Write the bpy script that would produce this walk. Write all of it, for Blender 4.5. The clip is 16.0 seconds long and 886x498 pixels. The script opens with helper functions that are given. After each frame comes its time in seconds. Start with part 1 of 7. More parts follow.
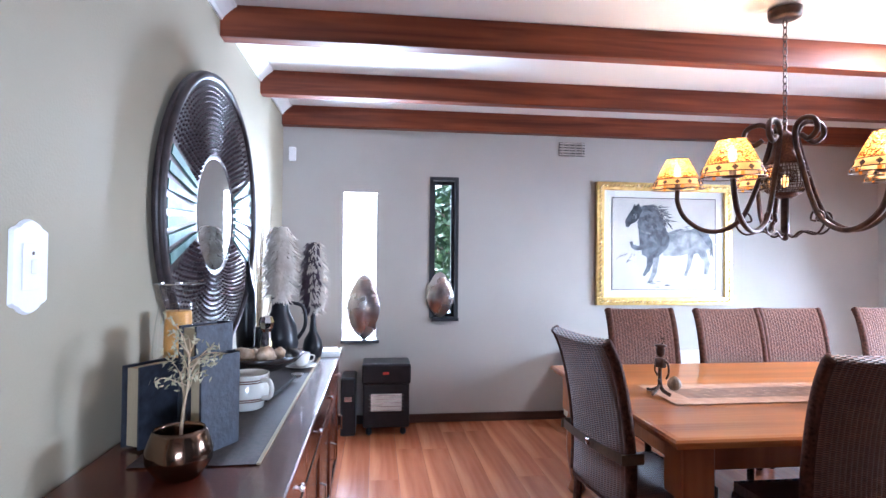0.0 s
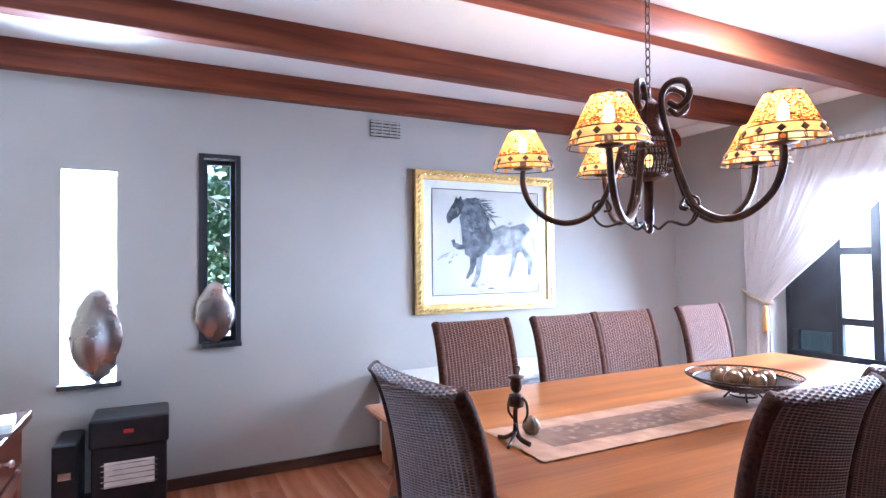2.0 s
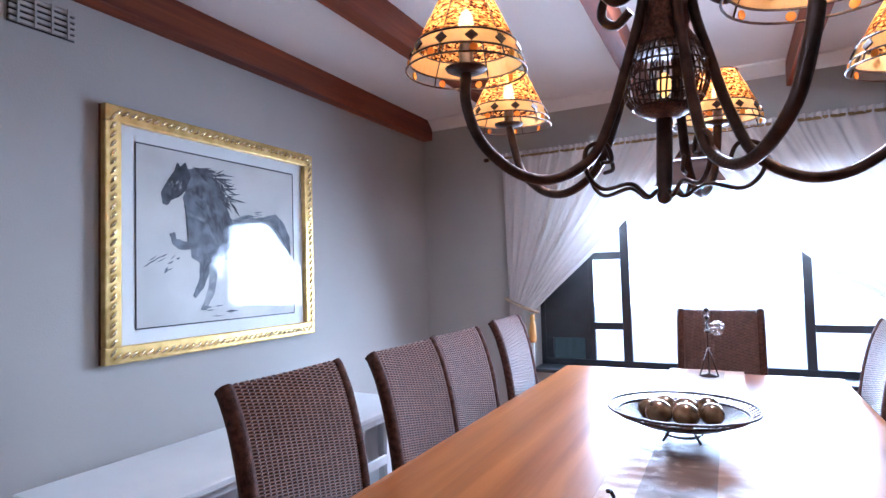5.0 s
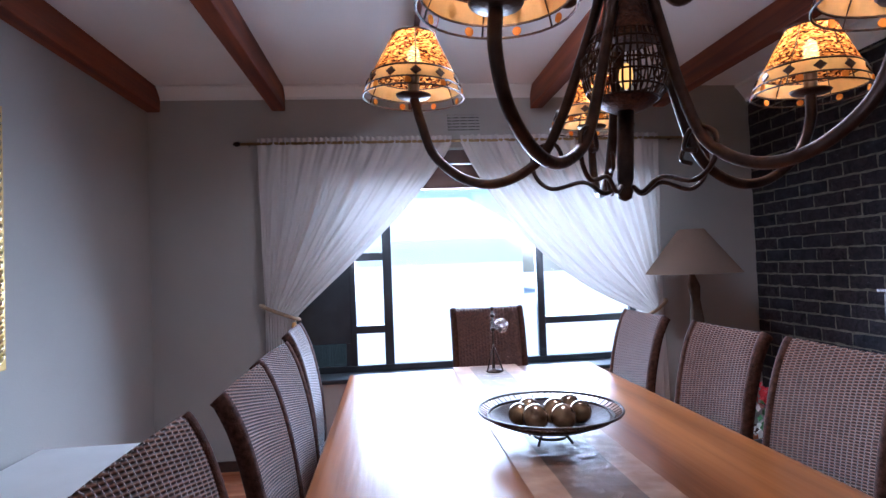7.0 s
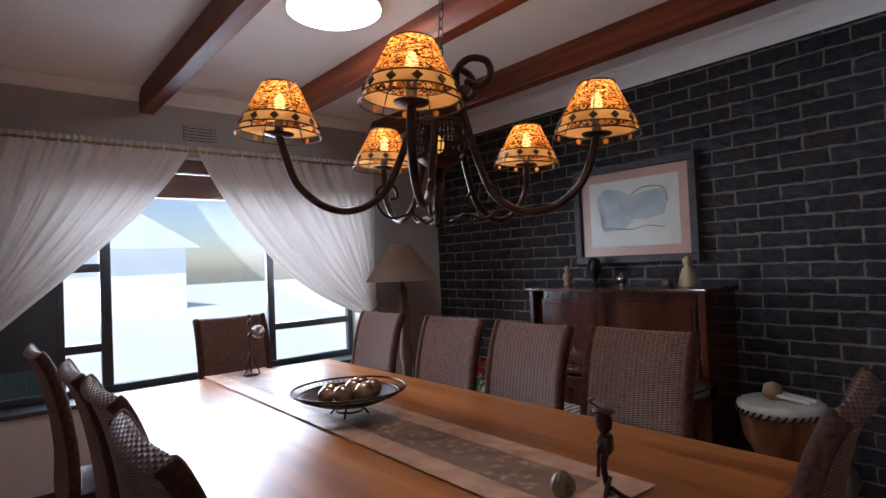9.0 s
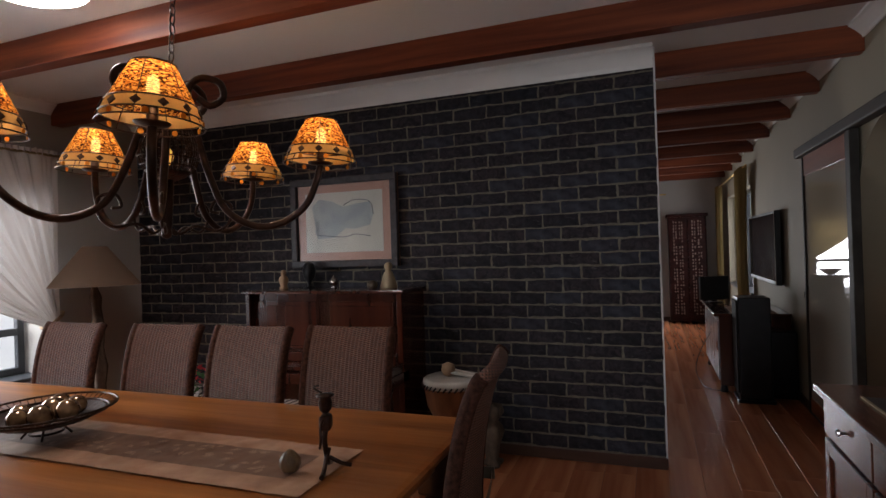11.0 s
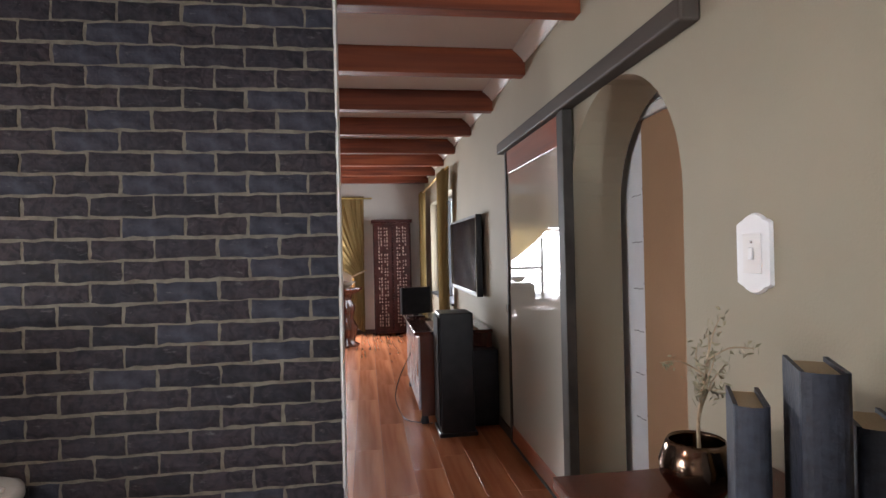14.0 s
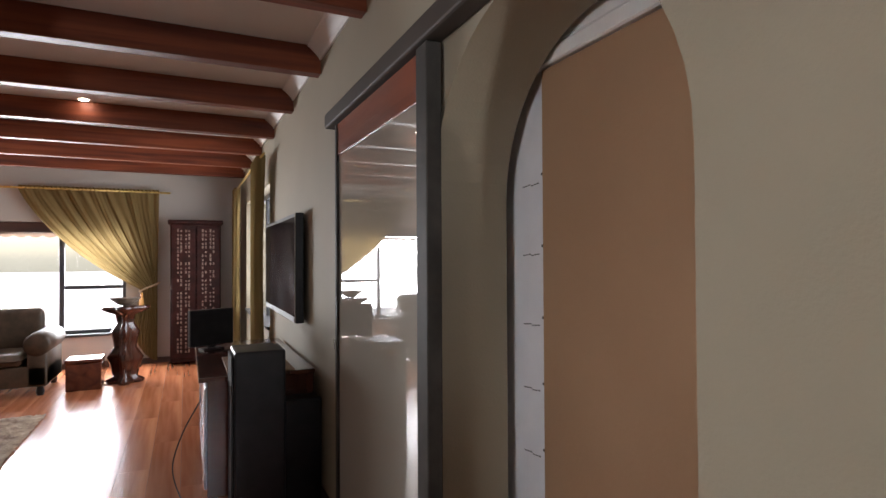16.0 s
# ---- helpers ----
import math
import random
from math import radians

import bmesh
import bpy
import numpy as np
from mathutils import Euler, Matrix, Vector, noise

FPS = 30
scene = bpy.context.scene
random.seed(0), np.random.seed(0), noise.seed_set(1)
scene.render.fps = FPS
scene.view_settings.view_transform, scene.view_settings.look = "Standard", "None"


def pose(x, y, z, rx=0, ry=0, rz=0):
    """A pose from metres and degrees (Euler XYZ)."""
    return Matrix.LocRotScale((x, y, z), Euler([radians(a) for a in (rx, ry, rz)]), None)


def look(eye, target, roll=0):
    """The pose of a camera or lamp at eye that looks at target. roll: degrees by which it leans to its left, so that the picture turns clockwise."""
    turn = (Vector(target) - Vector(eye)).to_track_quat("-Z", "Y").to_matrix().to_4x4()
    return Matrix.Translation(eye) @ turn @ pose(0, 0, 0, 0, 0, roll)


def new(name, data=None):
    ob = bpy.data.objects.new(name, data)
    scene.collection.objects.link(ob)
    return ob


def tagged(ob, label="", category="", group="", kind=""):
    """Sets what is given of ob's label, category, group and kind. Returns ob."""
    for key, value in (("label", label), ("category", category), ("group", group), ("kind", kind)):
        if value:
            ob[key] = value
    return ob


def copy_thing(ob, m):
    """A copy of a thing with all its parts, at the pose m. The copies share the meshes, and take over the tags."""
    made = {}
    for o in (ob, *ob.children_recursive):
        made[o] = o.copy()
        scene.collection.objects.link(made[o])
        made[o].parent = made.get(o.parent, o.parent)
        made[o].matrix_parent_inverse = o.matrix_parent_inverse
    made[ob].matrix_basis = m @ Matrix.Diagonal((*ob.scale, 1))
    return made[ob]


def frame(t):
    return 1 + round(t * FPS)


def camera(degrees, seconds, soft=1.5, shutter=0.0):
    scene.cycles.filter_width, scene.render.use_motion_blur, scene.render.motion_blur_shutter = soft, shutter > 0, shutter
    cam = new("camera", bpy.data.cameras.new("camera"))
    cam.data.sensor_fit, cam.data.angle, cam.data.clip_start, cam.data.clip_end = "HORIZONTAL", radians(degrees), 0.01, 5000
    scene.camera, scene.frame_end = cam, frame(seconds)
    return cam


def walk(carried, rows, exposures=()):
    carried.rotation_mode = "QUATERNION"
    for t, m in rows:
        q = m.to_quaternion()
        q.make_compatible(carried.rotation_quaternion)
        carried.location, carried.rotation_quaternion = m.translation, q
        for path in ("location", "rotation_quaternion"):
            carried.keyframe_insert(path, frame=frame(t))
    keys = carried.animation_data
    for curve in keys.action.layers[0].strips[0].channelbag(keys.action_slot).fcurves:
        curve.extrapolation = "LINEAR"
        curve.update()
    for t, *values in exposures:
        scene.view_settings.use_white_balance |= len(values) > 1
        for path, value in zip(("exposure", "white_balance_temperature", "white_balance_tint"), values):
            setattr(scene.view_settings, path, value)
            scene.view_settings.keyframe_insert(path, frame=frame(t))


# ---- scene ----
cam = camera(77.3, 16.0)
PATH = [
    (0, (0.068, -0.125, 1.442), (0.306, 1.861, 1.481), 0.5),
    (0.5, (0.105, 0.115, 1.44), (0.498, 2.074, 1.487), 0.3),
    (1, (0.1, 0.355, 1.428), (0.679, 2.269, 1.48), 0.1),
    (1.5, (0.188, 0.58, 1.42), (0.941, 2.432, 1.476), -0.1),
    (2, (0.344, 0.816, 1.444), (1.238, 2.605, 1.492), -0.6),
    (2.5, (0.449, 1.062, 1.445), (1.475, 2.778, 1.492), -0.9),
    (3, (0.536, 1.313, 1.451), (1.711, 2.931, 1.496), -1.0),
    (5.5, (0.68, 2.613, 1.384), (2.569, 3.262, 1.466), -1.7),
    (6, (0.754, 2.801, 1.405), (2.722, 3.152, 1.468), -1.7),
    (6.5, (0.834, 2.951, 1.416), (2.832, 3.033, 1.474), -2.0),
    (7, (0.864, 3.117, 1.416), (2.854, 2.922, 1.473), -2.2),
    (7.5, (0.824, 3.301, 1.421), (2.758, 2.793, 1.473), -2.3),
    (8, (0.736, 3.461, 1.432), (2.596, 2.729, 1.481), -2.3),
    (8.5, (0.661, 3.617, 1.441), (2.403, 2.636, 1.492), -2.4),
    (9, (0.621, 3.817, 1.433), (2.156, 2.536, 1.481), -2.5),
    (11.5, (0.468, 4.108, 1.486), (0.944, 2.166, 1.486), -1.8),
    (12, (0.459, 3.913, 1.478), (0.681, 1.925, 1.478), -1.8),
    (12.5, (0.447, 3.659, 1.469), (0.465, 1.659, 1.464), -1.7),
    (13, (0.407, 3.336, 1.471), (0.314, 1.338, 1.466), -1.7),
    (13.5, (0.367, 3.007, 1.455), (0.185, 1.015, 1.456), -1.4),
    (14, (0.317, 2.686, 1.446), (0.042, 0.705, 1.45), -1.3),
    (14.5, (0.272, 2.374, 1.442), (-0.094, 0.408, 1.449), -1.1),
    (15, (0.195, 2.075, 1.438), (-0.31, 0.14, 1.452), -0.9),
    (15.5, (0.135, 1.83, 1.432), (-0.525, -0.058, 1.466), -0.4),
    (16, (0.007, 1.588, 1.457), (-0.836, -0.225, 1.487), -0.3),
]
EXPOSURES = [(0, 2.15, 5100, 14), (3, 2.0, 4800, 14), (5.5, 0.9, 4850, 15), (7, 0.4, 4900, 15), (8, 0.65, 5250, 16), (9, -0.15, 5800, 15), (11.5, -0.55, 6600, 16), (12.5, -0.05, 6400, 16), (13, 0.7, 6450, 16), (13.5, 0.95, 6500, 16), (14.5, 1.45, 6600, 16), (15.5, 1.05, 6700, 17), (16, 0.85, 6750, 17)]
walk(cam, [(t, look(eye, target, roll)) for t, eye, target, roll in PATH], EXPOSURES)

# ---- world, sun, lamps ----
world = bpy.data.worlds.new("world")
scene.world = world
world.use_nodes = True
wn = world.node_tree
sky = wn.nodes.new("ShaderNodeTexSky")
sky.sky_type, sky.sun_disc = "NISHITA", False
SUN_EL, SUN_AZ = radians(58), radians(-50)
sky.sun_elevation, sky.sun_rotation = SUN_EL, SUN_AZ
wn.links.new(sky.outputs[0], wn.nodes["Background"].inputs[0])
wn.nodes["Background"].inputs[1].default_value = 0.15
sun = new("sun", bpy.data.lights.new("sun", "SUN"))
sun.data.energy, sun.data.angle, sun.data.color = 4.0, radians(0.5), (1.0, 0.96, 0.9)
sun.matrix_world = look((0, 0, 0), (-math.sin(SUN_AZ) * math.cos(SUN_EL), -math.cos(SUN_AZ) * math.cos(SUN_EL), -math.sin(SUN_EL)))
BULB_W, DOME_W, SPOT_W = 4.5, 36.0, 40.0

# ---- plan (metres) ----
WX, EX, NY, SY = -0.75, 5.0, 4.81, -7.2     # inner faces: west, east, north, south
CEIL, BEAM = 2.76, 2.59
BRX, BRY, BRT = 0.44, 0.22, 0.18           # west end, face and thickness of the brick wall


# ---- materials ----
def mat(name, a, b=None, scale=8.0, rough=0.6, metal=0.0, bump=0.0, bscale=60.0, stretch=(1, 1, 1), coat=0.0, rnd=0.0, detail=6.0, rough_var=0.08, spec=0.5):
    """Principled material: colour between a and b by noise, relief, and a little variation by object."""
    m = bpy.data.materials.new(name)
    m.use_nodes = True
    nt = m.node_tree
    N, L = nt.nodes, nt.links
    p = N["Principled BSDF"]
    p.inputs["Metallic"].default_value = metal
    p.inputs["Coat Weight"].default_value = coat
    p.inputs["Coat Roughness"].default_value = 0.12
    p.inputs["Specular IOR Level"].default_value = spec
    tc = N.new("ShaderNodeTexCoord")
    mp = N.new("ShaderNodeMapping")
    mp.inputs["Scale"].default_value = stretch
    L.new(tc.outputs["Object"], mp.inputs[0])
    nz = N.new("ShaderNodeTexNoise")
    nz.inputs["Scale"].default_value, nz.inputs["Detail"].default_value = scale, detail
    L.new(mp.outputs[0], nz.inputs["Vector"])
    cr = N.new("ShaderNodeValToRGB")
    cr.color_ramp.elements[0].position, cr.color_ramp.elements[1].position = 0.3, 0.7
    cr.color_ramp.elements[0].color = (*a, 1)
    cr.color_ramp.elements[1].color = (*(b or a), 1)
    L.new(nz.outputs[0], cr.inputs[0])
    col = cr.outputs[0]
    if rnd:
        oi = N.new("ShaderNodeObjectInfo")
        hs = N.new("ShaderNodeHueSaturation")
        mr = N.new("ShaderNodeMapRange")
        mr.inputs[3].default_value, mr.inputs[4].default_value = 1 - rnd, 1 + rnd
        L.new(oi.outputs["Random"], mr.inputs[0])
        L.new(mr.outputs[0], hs.inputs["Value"])
        L.new(col, hs.inputs["Color"])
        col = hs.outputs[0]
    L.new(col, p.inputs["Base Color"])
    rr = N.new("ShaderNodeMapRange")
    rr.inputs[3].default_value, rr.inputs[4].default_value = max(0.02, rough - rough_var), min(1, rough + rough_var)
    L.new(nz.outputs[0], rr.inputs[0])
    L.new(rr.outputs[0], p.inputs["Roughness"])
    if bump:
        bn = N.new("ShaderNodeTexNoise")
        bn.inputs["Scale"].default_value = bscale
        L.new(mp.outputs[0], bn.inputs["Vector"])
        bp = N.new("ShaderNodeBump")
        bp.inputs["Strength"].default_value, bp.inputs["Distance"].default_value = bump, 0.004
        L.new(bn.outputs[0], bp.inputs["Height"])
        L.new(bp.outputs[0], p.inputs["Normal"])
    return m


def wood(name, dark, light, axis=0, rough=0.4, coat=0.0, rnd=0.0, grain=14.0, spec=0.5):
    """Wood with the grain along an axis: long streaks with knots and fine pores."""
    st = [grain] * 3
    st[axis] = grain * 0.06
    m = mat(name, dark, light, 1.0, rough, 0, 0.25, 6.0, tuple(st), coat, rnd, 8.0, 0.06, spec)
    nt = m.node_tree
    N, L = nt.nodes, nt.links
    cr = [n for n in N if n.type == "VALTORGB"][0]
    mp = [n for n in N if n.type == "MAPPING"][0]
    nz = [n for n in N if n.type == "TEX_NOISE"][0]
    nz.inputs["Distortion"].default_value = 0.6
    out = cr.outputs[0].links[0].to_socket
    big = N.new("ShaderNodeTexNoise")
    big.inputs["Scale"].default_value, big.inputs["Detail"].default_value = 0.22, 3
    L.new(mp.outputs[0], big.inputs["Vector"])
    mx = N.new("ShaderNodeMix")
    mx.data_type, mx.blend_type = "RGBA", "MULTIPLY"
    mx.inputs[0].default_value = 0.8
    c2 = N.new("ShaderNodeValToRGB")
    c2.color_ramp.elements[0].position, c2.color_ramp.elements[1].position = 0.35, 0.6
    c2.color_ramp.elements[0].color, c2.color_ramp.elements[1].color = (0.5, 0.42, 0.38, 1), (1, 1, 1, 1)
    L.new(big.outputs[0], c2.inputs[0])
    L.new(cr.outputs[0], mx.inputs[6])
    L.new(c2.outputs[0], mx.inputs[7])
    L.new(mx.outputs[2], out)
    return m


def glass(name, tint=(1, 1, 1), rough=0.0, share=0.55):
    """A thin pane: mostly see-through, with a mirror's share of reflection."""
    m = bpy.data.materials.new(name)
    m.use_nodes = True
    N, L = m.node_tree.nodes, m.node_tree.links
    tr, gl, fr, mx = N.new("ShaderNodeBsdfTransparent"), N.new("ShaderNodeBsdfGlossy"), N.new("ShaderNodeFresnel"), N.new("ShaderNodeMixShader")
    tr.inputs[0].default_value = (*tint, 1)
    gl.inputs["Roughness"].default_value = rough
    N.remove(fr)
    lw, pw, ml = N.new("ShaderNodeLayerWeight"), N.new("ShaderNodeMath"), N.new("ShaderNodeMath")
    lw.inputs[0].default_value = 0.5
    pw.operation, pw.inputs[1].default_value = "POWER", 4.0
    ml.operation, ml.inputs[1].default_value, ml.inputs[2].default_value = "MULTIPLY_ADD", share, 0.02 + share * 0.04
    L.new(lw.outputs["Facing"], pw.inputs[0])
    L.new(pw.outputs[0], ml.inputs[0])
    L.new(ml.outputs[0], mx.inputs[0])
    L.new(tr.outputs[0], mx.inputs[1])
    L.new(gl.outputs[0], mx.inputs[2])
    L.new(mx.outputs[0], N["Material Output"].inputs[0])
    return m


def cloth(name, col, thin=0.5, bump=0.15, bscale=300.0):
    """Thin woven cloth that lets part of the light through."""
    m = bpy.data.materials.new(name)
    m.use_nodes = True
    N, L = m.node_tree.nodes, m.node_tree.links
    d, t, mx = N.new("ShaderNodeBsdfDiffuse"), N.new("ShaderNodeBsdfTranslucent"), N.new("ShaderNodeMixShader")
    tc, nz, bp, cr = N.new("ShaderNodeTexCoord"), N.new("ShaderNodeTexNoise"), N.new("ShaderNodeBump"), N.new("ShaderNodeValToRGB")
    nz.inputs["Scale"].default_value = bscale
    L.new(tc.outputs["Object"], nz.inputs["Vector"])
    bp.inputs["Strength"].default_value, bp.inputs["Distance"].default_value = bump, 0.002
    L.new(nz.outputs[0], bp.inputs["Height"])
    cr.color_ramp.elements[0].color = (*[c * 0.85 for c in col], 1)
    cr.color_ramp.elements[1].color = (*col, 1)
    L.new(nz.outputs[0], cr.inputs[0])
    for s in (d, t):
        L.new(cr.outputs[0], s.inputs[0])
        L.new(bp.outputs[0], s.inputs["Normal"])
    mx.inputs[0].default_value = thin
    L.new(d.outputs[0], mx.inputs[1])
    L.new(t.outputs[0], mx.inputs[2])
    L.new(mx.outputs[0], N["Material Output"].inputs[0])
    return m


def glow(name, col, strength):
    m = bpy.data.materials.new(name)
    m.use_nodes = True
    p = m.node_tree.nodes["Principled BSDF"]
    p.inputs["Base Color"].default_value = (*col, 1)
    p.inputs["Emission Color"].default_value = (*col, 1)
    p.inputs["Emission Strength"].default_value = strength
    return m


PLASTER = mat("greige_wall_paint", (0.375, 0.355, 0.325), (0.415, 0.395, 0.36), 1.5, 0.75, bump=0.25, bscale=120)
# Olive-beige wall hue, darkened further to stand in for weaker light there.
WESTP = mat("olive_beige_wall_dimmed", (0.285, 0.25, 0.18), (0.325, 0.285, 0.21), 1.5, 0.75, bump=0.25, bscale=120)
CEILP = mat("white_ceiling_paint", (0.74, 0.73, 0.71), (0.8, 0.79, 0.77), 1.2, 0.8, bump=0.1, bscale=200)
CORNICE = mat("white_cornice_paint", (0.76, 0.76, 0.74), (0.82, 0.82, 0.8), 3, 0.6)
BEAMW = wood("stained_pine_beam", (0.085, 0.017, 0.008), (0.29, 0.075, 0.028), 0, 0.5, 0.0, spec=0.25)
BRICK = mat("charcoal_brick", (0.006, 0.007, 0.012), (0.042, 0.045, 0.060), 13, 0.8, spec=0.3, bump=1.0, bscale=38, rnd=0.45)
def weathered(m):
    """Fired face brick: every brick its own cast from slate to brown, with pale scuffs and fine pits."""
    N, L = m.node_tree.nodes, m.node_tree.links
    p = N["Principled BSDF"]
    base = p.inputs["Base Color"].links[0].from_socket
    oi, ge, tc = N.new("ShaderNodeObjectInfo"), N.new("ShaderNodeNewGeometry"), N.new("ShaderNodeTexCoord")
    ad, fr, mr = N.new("ShaderNodeMath"), N.new("ShaderNodeMath"), N.new("ShaderNodeMapRange")
    fr.operation = "FRACT"
    L.new(oi.outputs["Random"], ad.inputs[0]); L.new(ge.outputs["Random Per Island"], ad.inputs[1]); L.new(ad.outputs[0], fr.inputs[0])
    mr.inputs[3].default_value, mr.inputs[4].default_value = 0.0, 0.75
    L.new(fr.outputs[0], mr.inputs[0])
    cast = N.new("ShaderNodeMix"); cast.data_type, cast.blend_type = "RGBA", "MIX"
    L.new(mr.outputs[0], cast.inputs[0]); L.new(base, cast.inputs[6])
    nb, cb = N.new("ShaderNodeTexNoise"), N.new("ShaderNodeValToRGB")
    nb.inputs["Scale"].default_value, nb.inputs["Detail"].default_value, nb.inputs["Distortion"].default_value = 22, 7, 1.2
    cb.color_ramp.elements[0].position, cb.color_ramp.elements[1].position = 0.35, 0.68
    cb.color_ramp.elements[0].color, cb.color_ramp.elements[1].color = (0.010, 0.007, 0.008, 1), (0.058, 0.042, 0.046, 1)
    off = N.new("ShaderNodeVectorMath"); off.operation = "ADD"
    L.new(tc.outputs["Object"], off.inputs[0]); L.new(oi.outputs["Random"], off.inputs[1])
    L.new(off.outputs[0], nb.inputs["Vector"]); L.new(nb.outputs[0], cb.inputs[0]); L.new(cb.outputs[0], cast.inputs[7])
    ns, cs = N.new("ShaderNodeTexNoise"), N.new("ShaderNodeValToRGB")
    mp = N.new("ShaderNodeMapping"); mp.inputs["Scale"].default_value = (0.6, 1, 1.8)
    ns.inputs["Scale"].default_value, ns.inputs["Detail"].default_value, ns.inputs["Roughness"].default_value = 26, 9, 0.7
    cs.color_ramp.elements[0].position, cs.color_ramp.elements[1].position = 0.60, 0.74
    cs.color_ramp.elements[0].color, cs.color_ramp.elements[1].color = (0, 0, 0, 1), (0.6, 0.6, 0.6, 1)
    L.new(off.outputs[0], mp.inputs[0]); L.new(mp.outputs[0], ns.inputs["Vector"]); L.new(ns.outputs[0], cs.inputs[0])
    sc = N.new("ShaderNodeMix"); sc.data_type = "RGBA"
    L.new(cs.outputs[0], sc.inputs[0]); L.new(cast.outputs[2], sc.inputs[6]); sc.inputs[7].default_value = (0.15, 0.145, 0.15, 1)
    L.new(sc.outputs[2], p.inputs["Base Color"])
    b2 = N.new("ShaderNodeBump"); b2.inputs["Strength"].default_value, b2.inputs["Distance"].default_value = 0.7, 0.006
    L.new(nb.outputs[0], b2.inputs["Height"])
    first = p.inputs["Normal"].links[0].from_node
    L.new(b2.outputs[0], first.inputs["Normal"])
    return m
weathered(BRICK)
MORTAR = mat("tan_mortar", (0.115, 0.10, 0.075), (0.20, 0.18, 0.14), 30, 0.9, bump=0.8, bscale=140)
FLOORW = wood("laminate_floor", (0.42, 0.135, 0.058), (0.60, 0.245, 0.12), 1, 0.24, 0.0, 0.06, 12)
SKIRT = wood("dark_skirting", (0.045, 0.02, 0.014), (0.09, 0.04, 0.025), 0, 0.45)
TABLEW = wood("varnished_teak", (0.20, 0.05, 0.012), (0.66, 0.27, 0.075), 0, 0.3, 0.1, 0.0, 7, 0.3)
TABLEL = wood("varnished_teak_legs", (0.22, 0.07, 0.025), (0.42, 0.16, 0.06), 2, 0.3, 0.3, 0.0, 9)
MAHOG = wood("red_mahogany", (0.07, 0.016, 0.009), (0.17, 0.045, 0.02), 1, 0.25, 0.3, 0.0, 9)
PIANOW = wood("polished_piano_wood", (0.032, 0.009, 0.006), (0.085, 0.022, 0.012), 2, 0.16, 0.5, 0.0, 8)
WHITEP = mat("white_furniture_paint", (0.72, 0.72, 0.72), (0.8, 0.8, 0.8), 4, 0.4)
BLACKM = mat("dark_window_frame", (0.018, 0.02, 0.024), (0.03, 0.033, 0.038), 8, 0.4)
BLACKP = mat("black_plastic", (0.007, 0.007, 0.009), (0.014, 0.014, 0.017), 12, 0.35, spec=0.3)
IRON = mat("bronzed_wrought_iron", (0.035, 0.022, 0.018), (0.085, 0.05, 0.04), 25, 0.38, 0.85, 0.4, 90)
GOLD = mat("gilt_frame", (0.55, 0.36, 0.10), (0.8, 0.6, 0.24), 20, 0.32, 0.85, 0.3, 80)
GILTW = wood("brown_frame_side", (0.14, 0.06, 0.03), (0.24, 0.11, 0.05), 2, 0.5)
MATB = mat("mount_board", (0.72, 0.74, 0.72), (0.76, 0.78, 0.76), 5, 0.8)
INK = mat("ink_wash", (0.03, 0.035, 0.045), (0.2, 0.22, 0.25), 18, 0.8)
SILVER = mat("brushed_pewter", (0.36, 0.33, 0.32), (0.58, 0.53, 0.51), 6, 0.27, 1.0, 0.2, 40)
CHROME = mat("chrome", (0.7, 0.7, 0.7), (0.78, 0.78, 0.78), 6, 0.08, 1.0)
PANE = glass("window_glass")
SHEER = cloth("sheer_white_voile", (0.68, 0.64, 0.61), 0.10)
GOLDC = cloth("gold_curtain_cloth", (0.21, 0.15, 0.065), 0.22)
LAMPSH = cloth("beige_lampshade_cloth", (0.24, 0.165, 0.12), 0.1)
LEATHER = mat("brown_leather", (0.045, 0.03, 0.018), (0.09, 0.058, 0.035), 14, 0.5, bump=0.4, bscale=90)
CREAM = mat("cream_glaze", (0.62, 0.60, 0.54), (0.74, 0.72, 0.66), 12, 0.15, coat=0.4)
BROWNG = mat("brown_stripe_glaze", (0.12, 0.05, 0.03), (0.16, 0.07, 0.04), 12, 0.2)
BOOKM = mat("slate_book_cloth", (0.010, 0.012, 0.020), (0.034, 0.040, 0.058), 30, 0.6, bump=0.6, bscale=70)
PAGES = mat("old_paper", (0.30, 0.23, 0.14), (0.42, 0.34, 0.22), 40, 0.9, stretch=(1, 60, 1))
WAXM = mat("ochre_candle_wax", (0.48, 0.23, 0.05), (0.62, 0.34, 0.09), 5, 0.45)
TWIG = mat("dried_twig", (0.30, 0.21, 0.13), (0.44, 0.34, 0.22), 40, 0.8)
TILEM = mat("warm_tan_board", (0.33, 0.20, 0.115), (0.39, 0.24, 0.14), 2, 0.7, bump=0.2, bscale=60)
WHITEB = mat("white_board", (0.66, 0.67, 0.70), (0.72, 0.73, 0.76), 8, 0.6)


# ---- mesh helpers ----
def part(name, bm, material, parent=None, label="", smooth=False):
    me = bpy.data.meshes.new(name)
    bmesh.ops.recalc_face_normals(bm, faces=bm.faces[:])
    bm.to_mesh(me)
    bm.free()
    me.materials.append(material)
    if smooth:
        for p in me.polygons:
            p.use_smooth = True
    ob = new(name, me)
    ob.parent = parent
    return tagged(ob, label)


def thing(name, label, category, group="", kind="", at=(0, 0, 0), rz=0):
    ob = new(name)
    ob.matrix_basis = pose(*at, 0, 0, rz)
    return tagged(ob, label, category, group, kind)


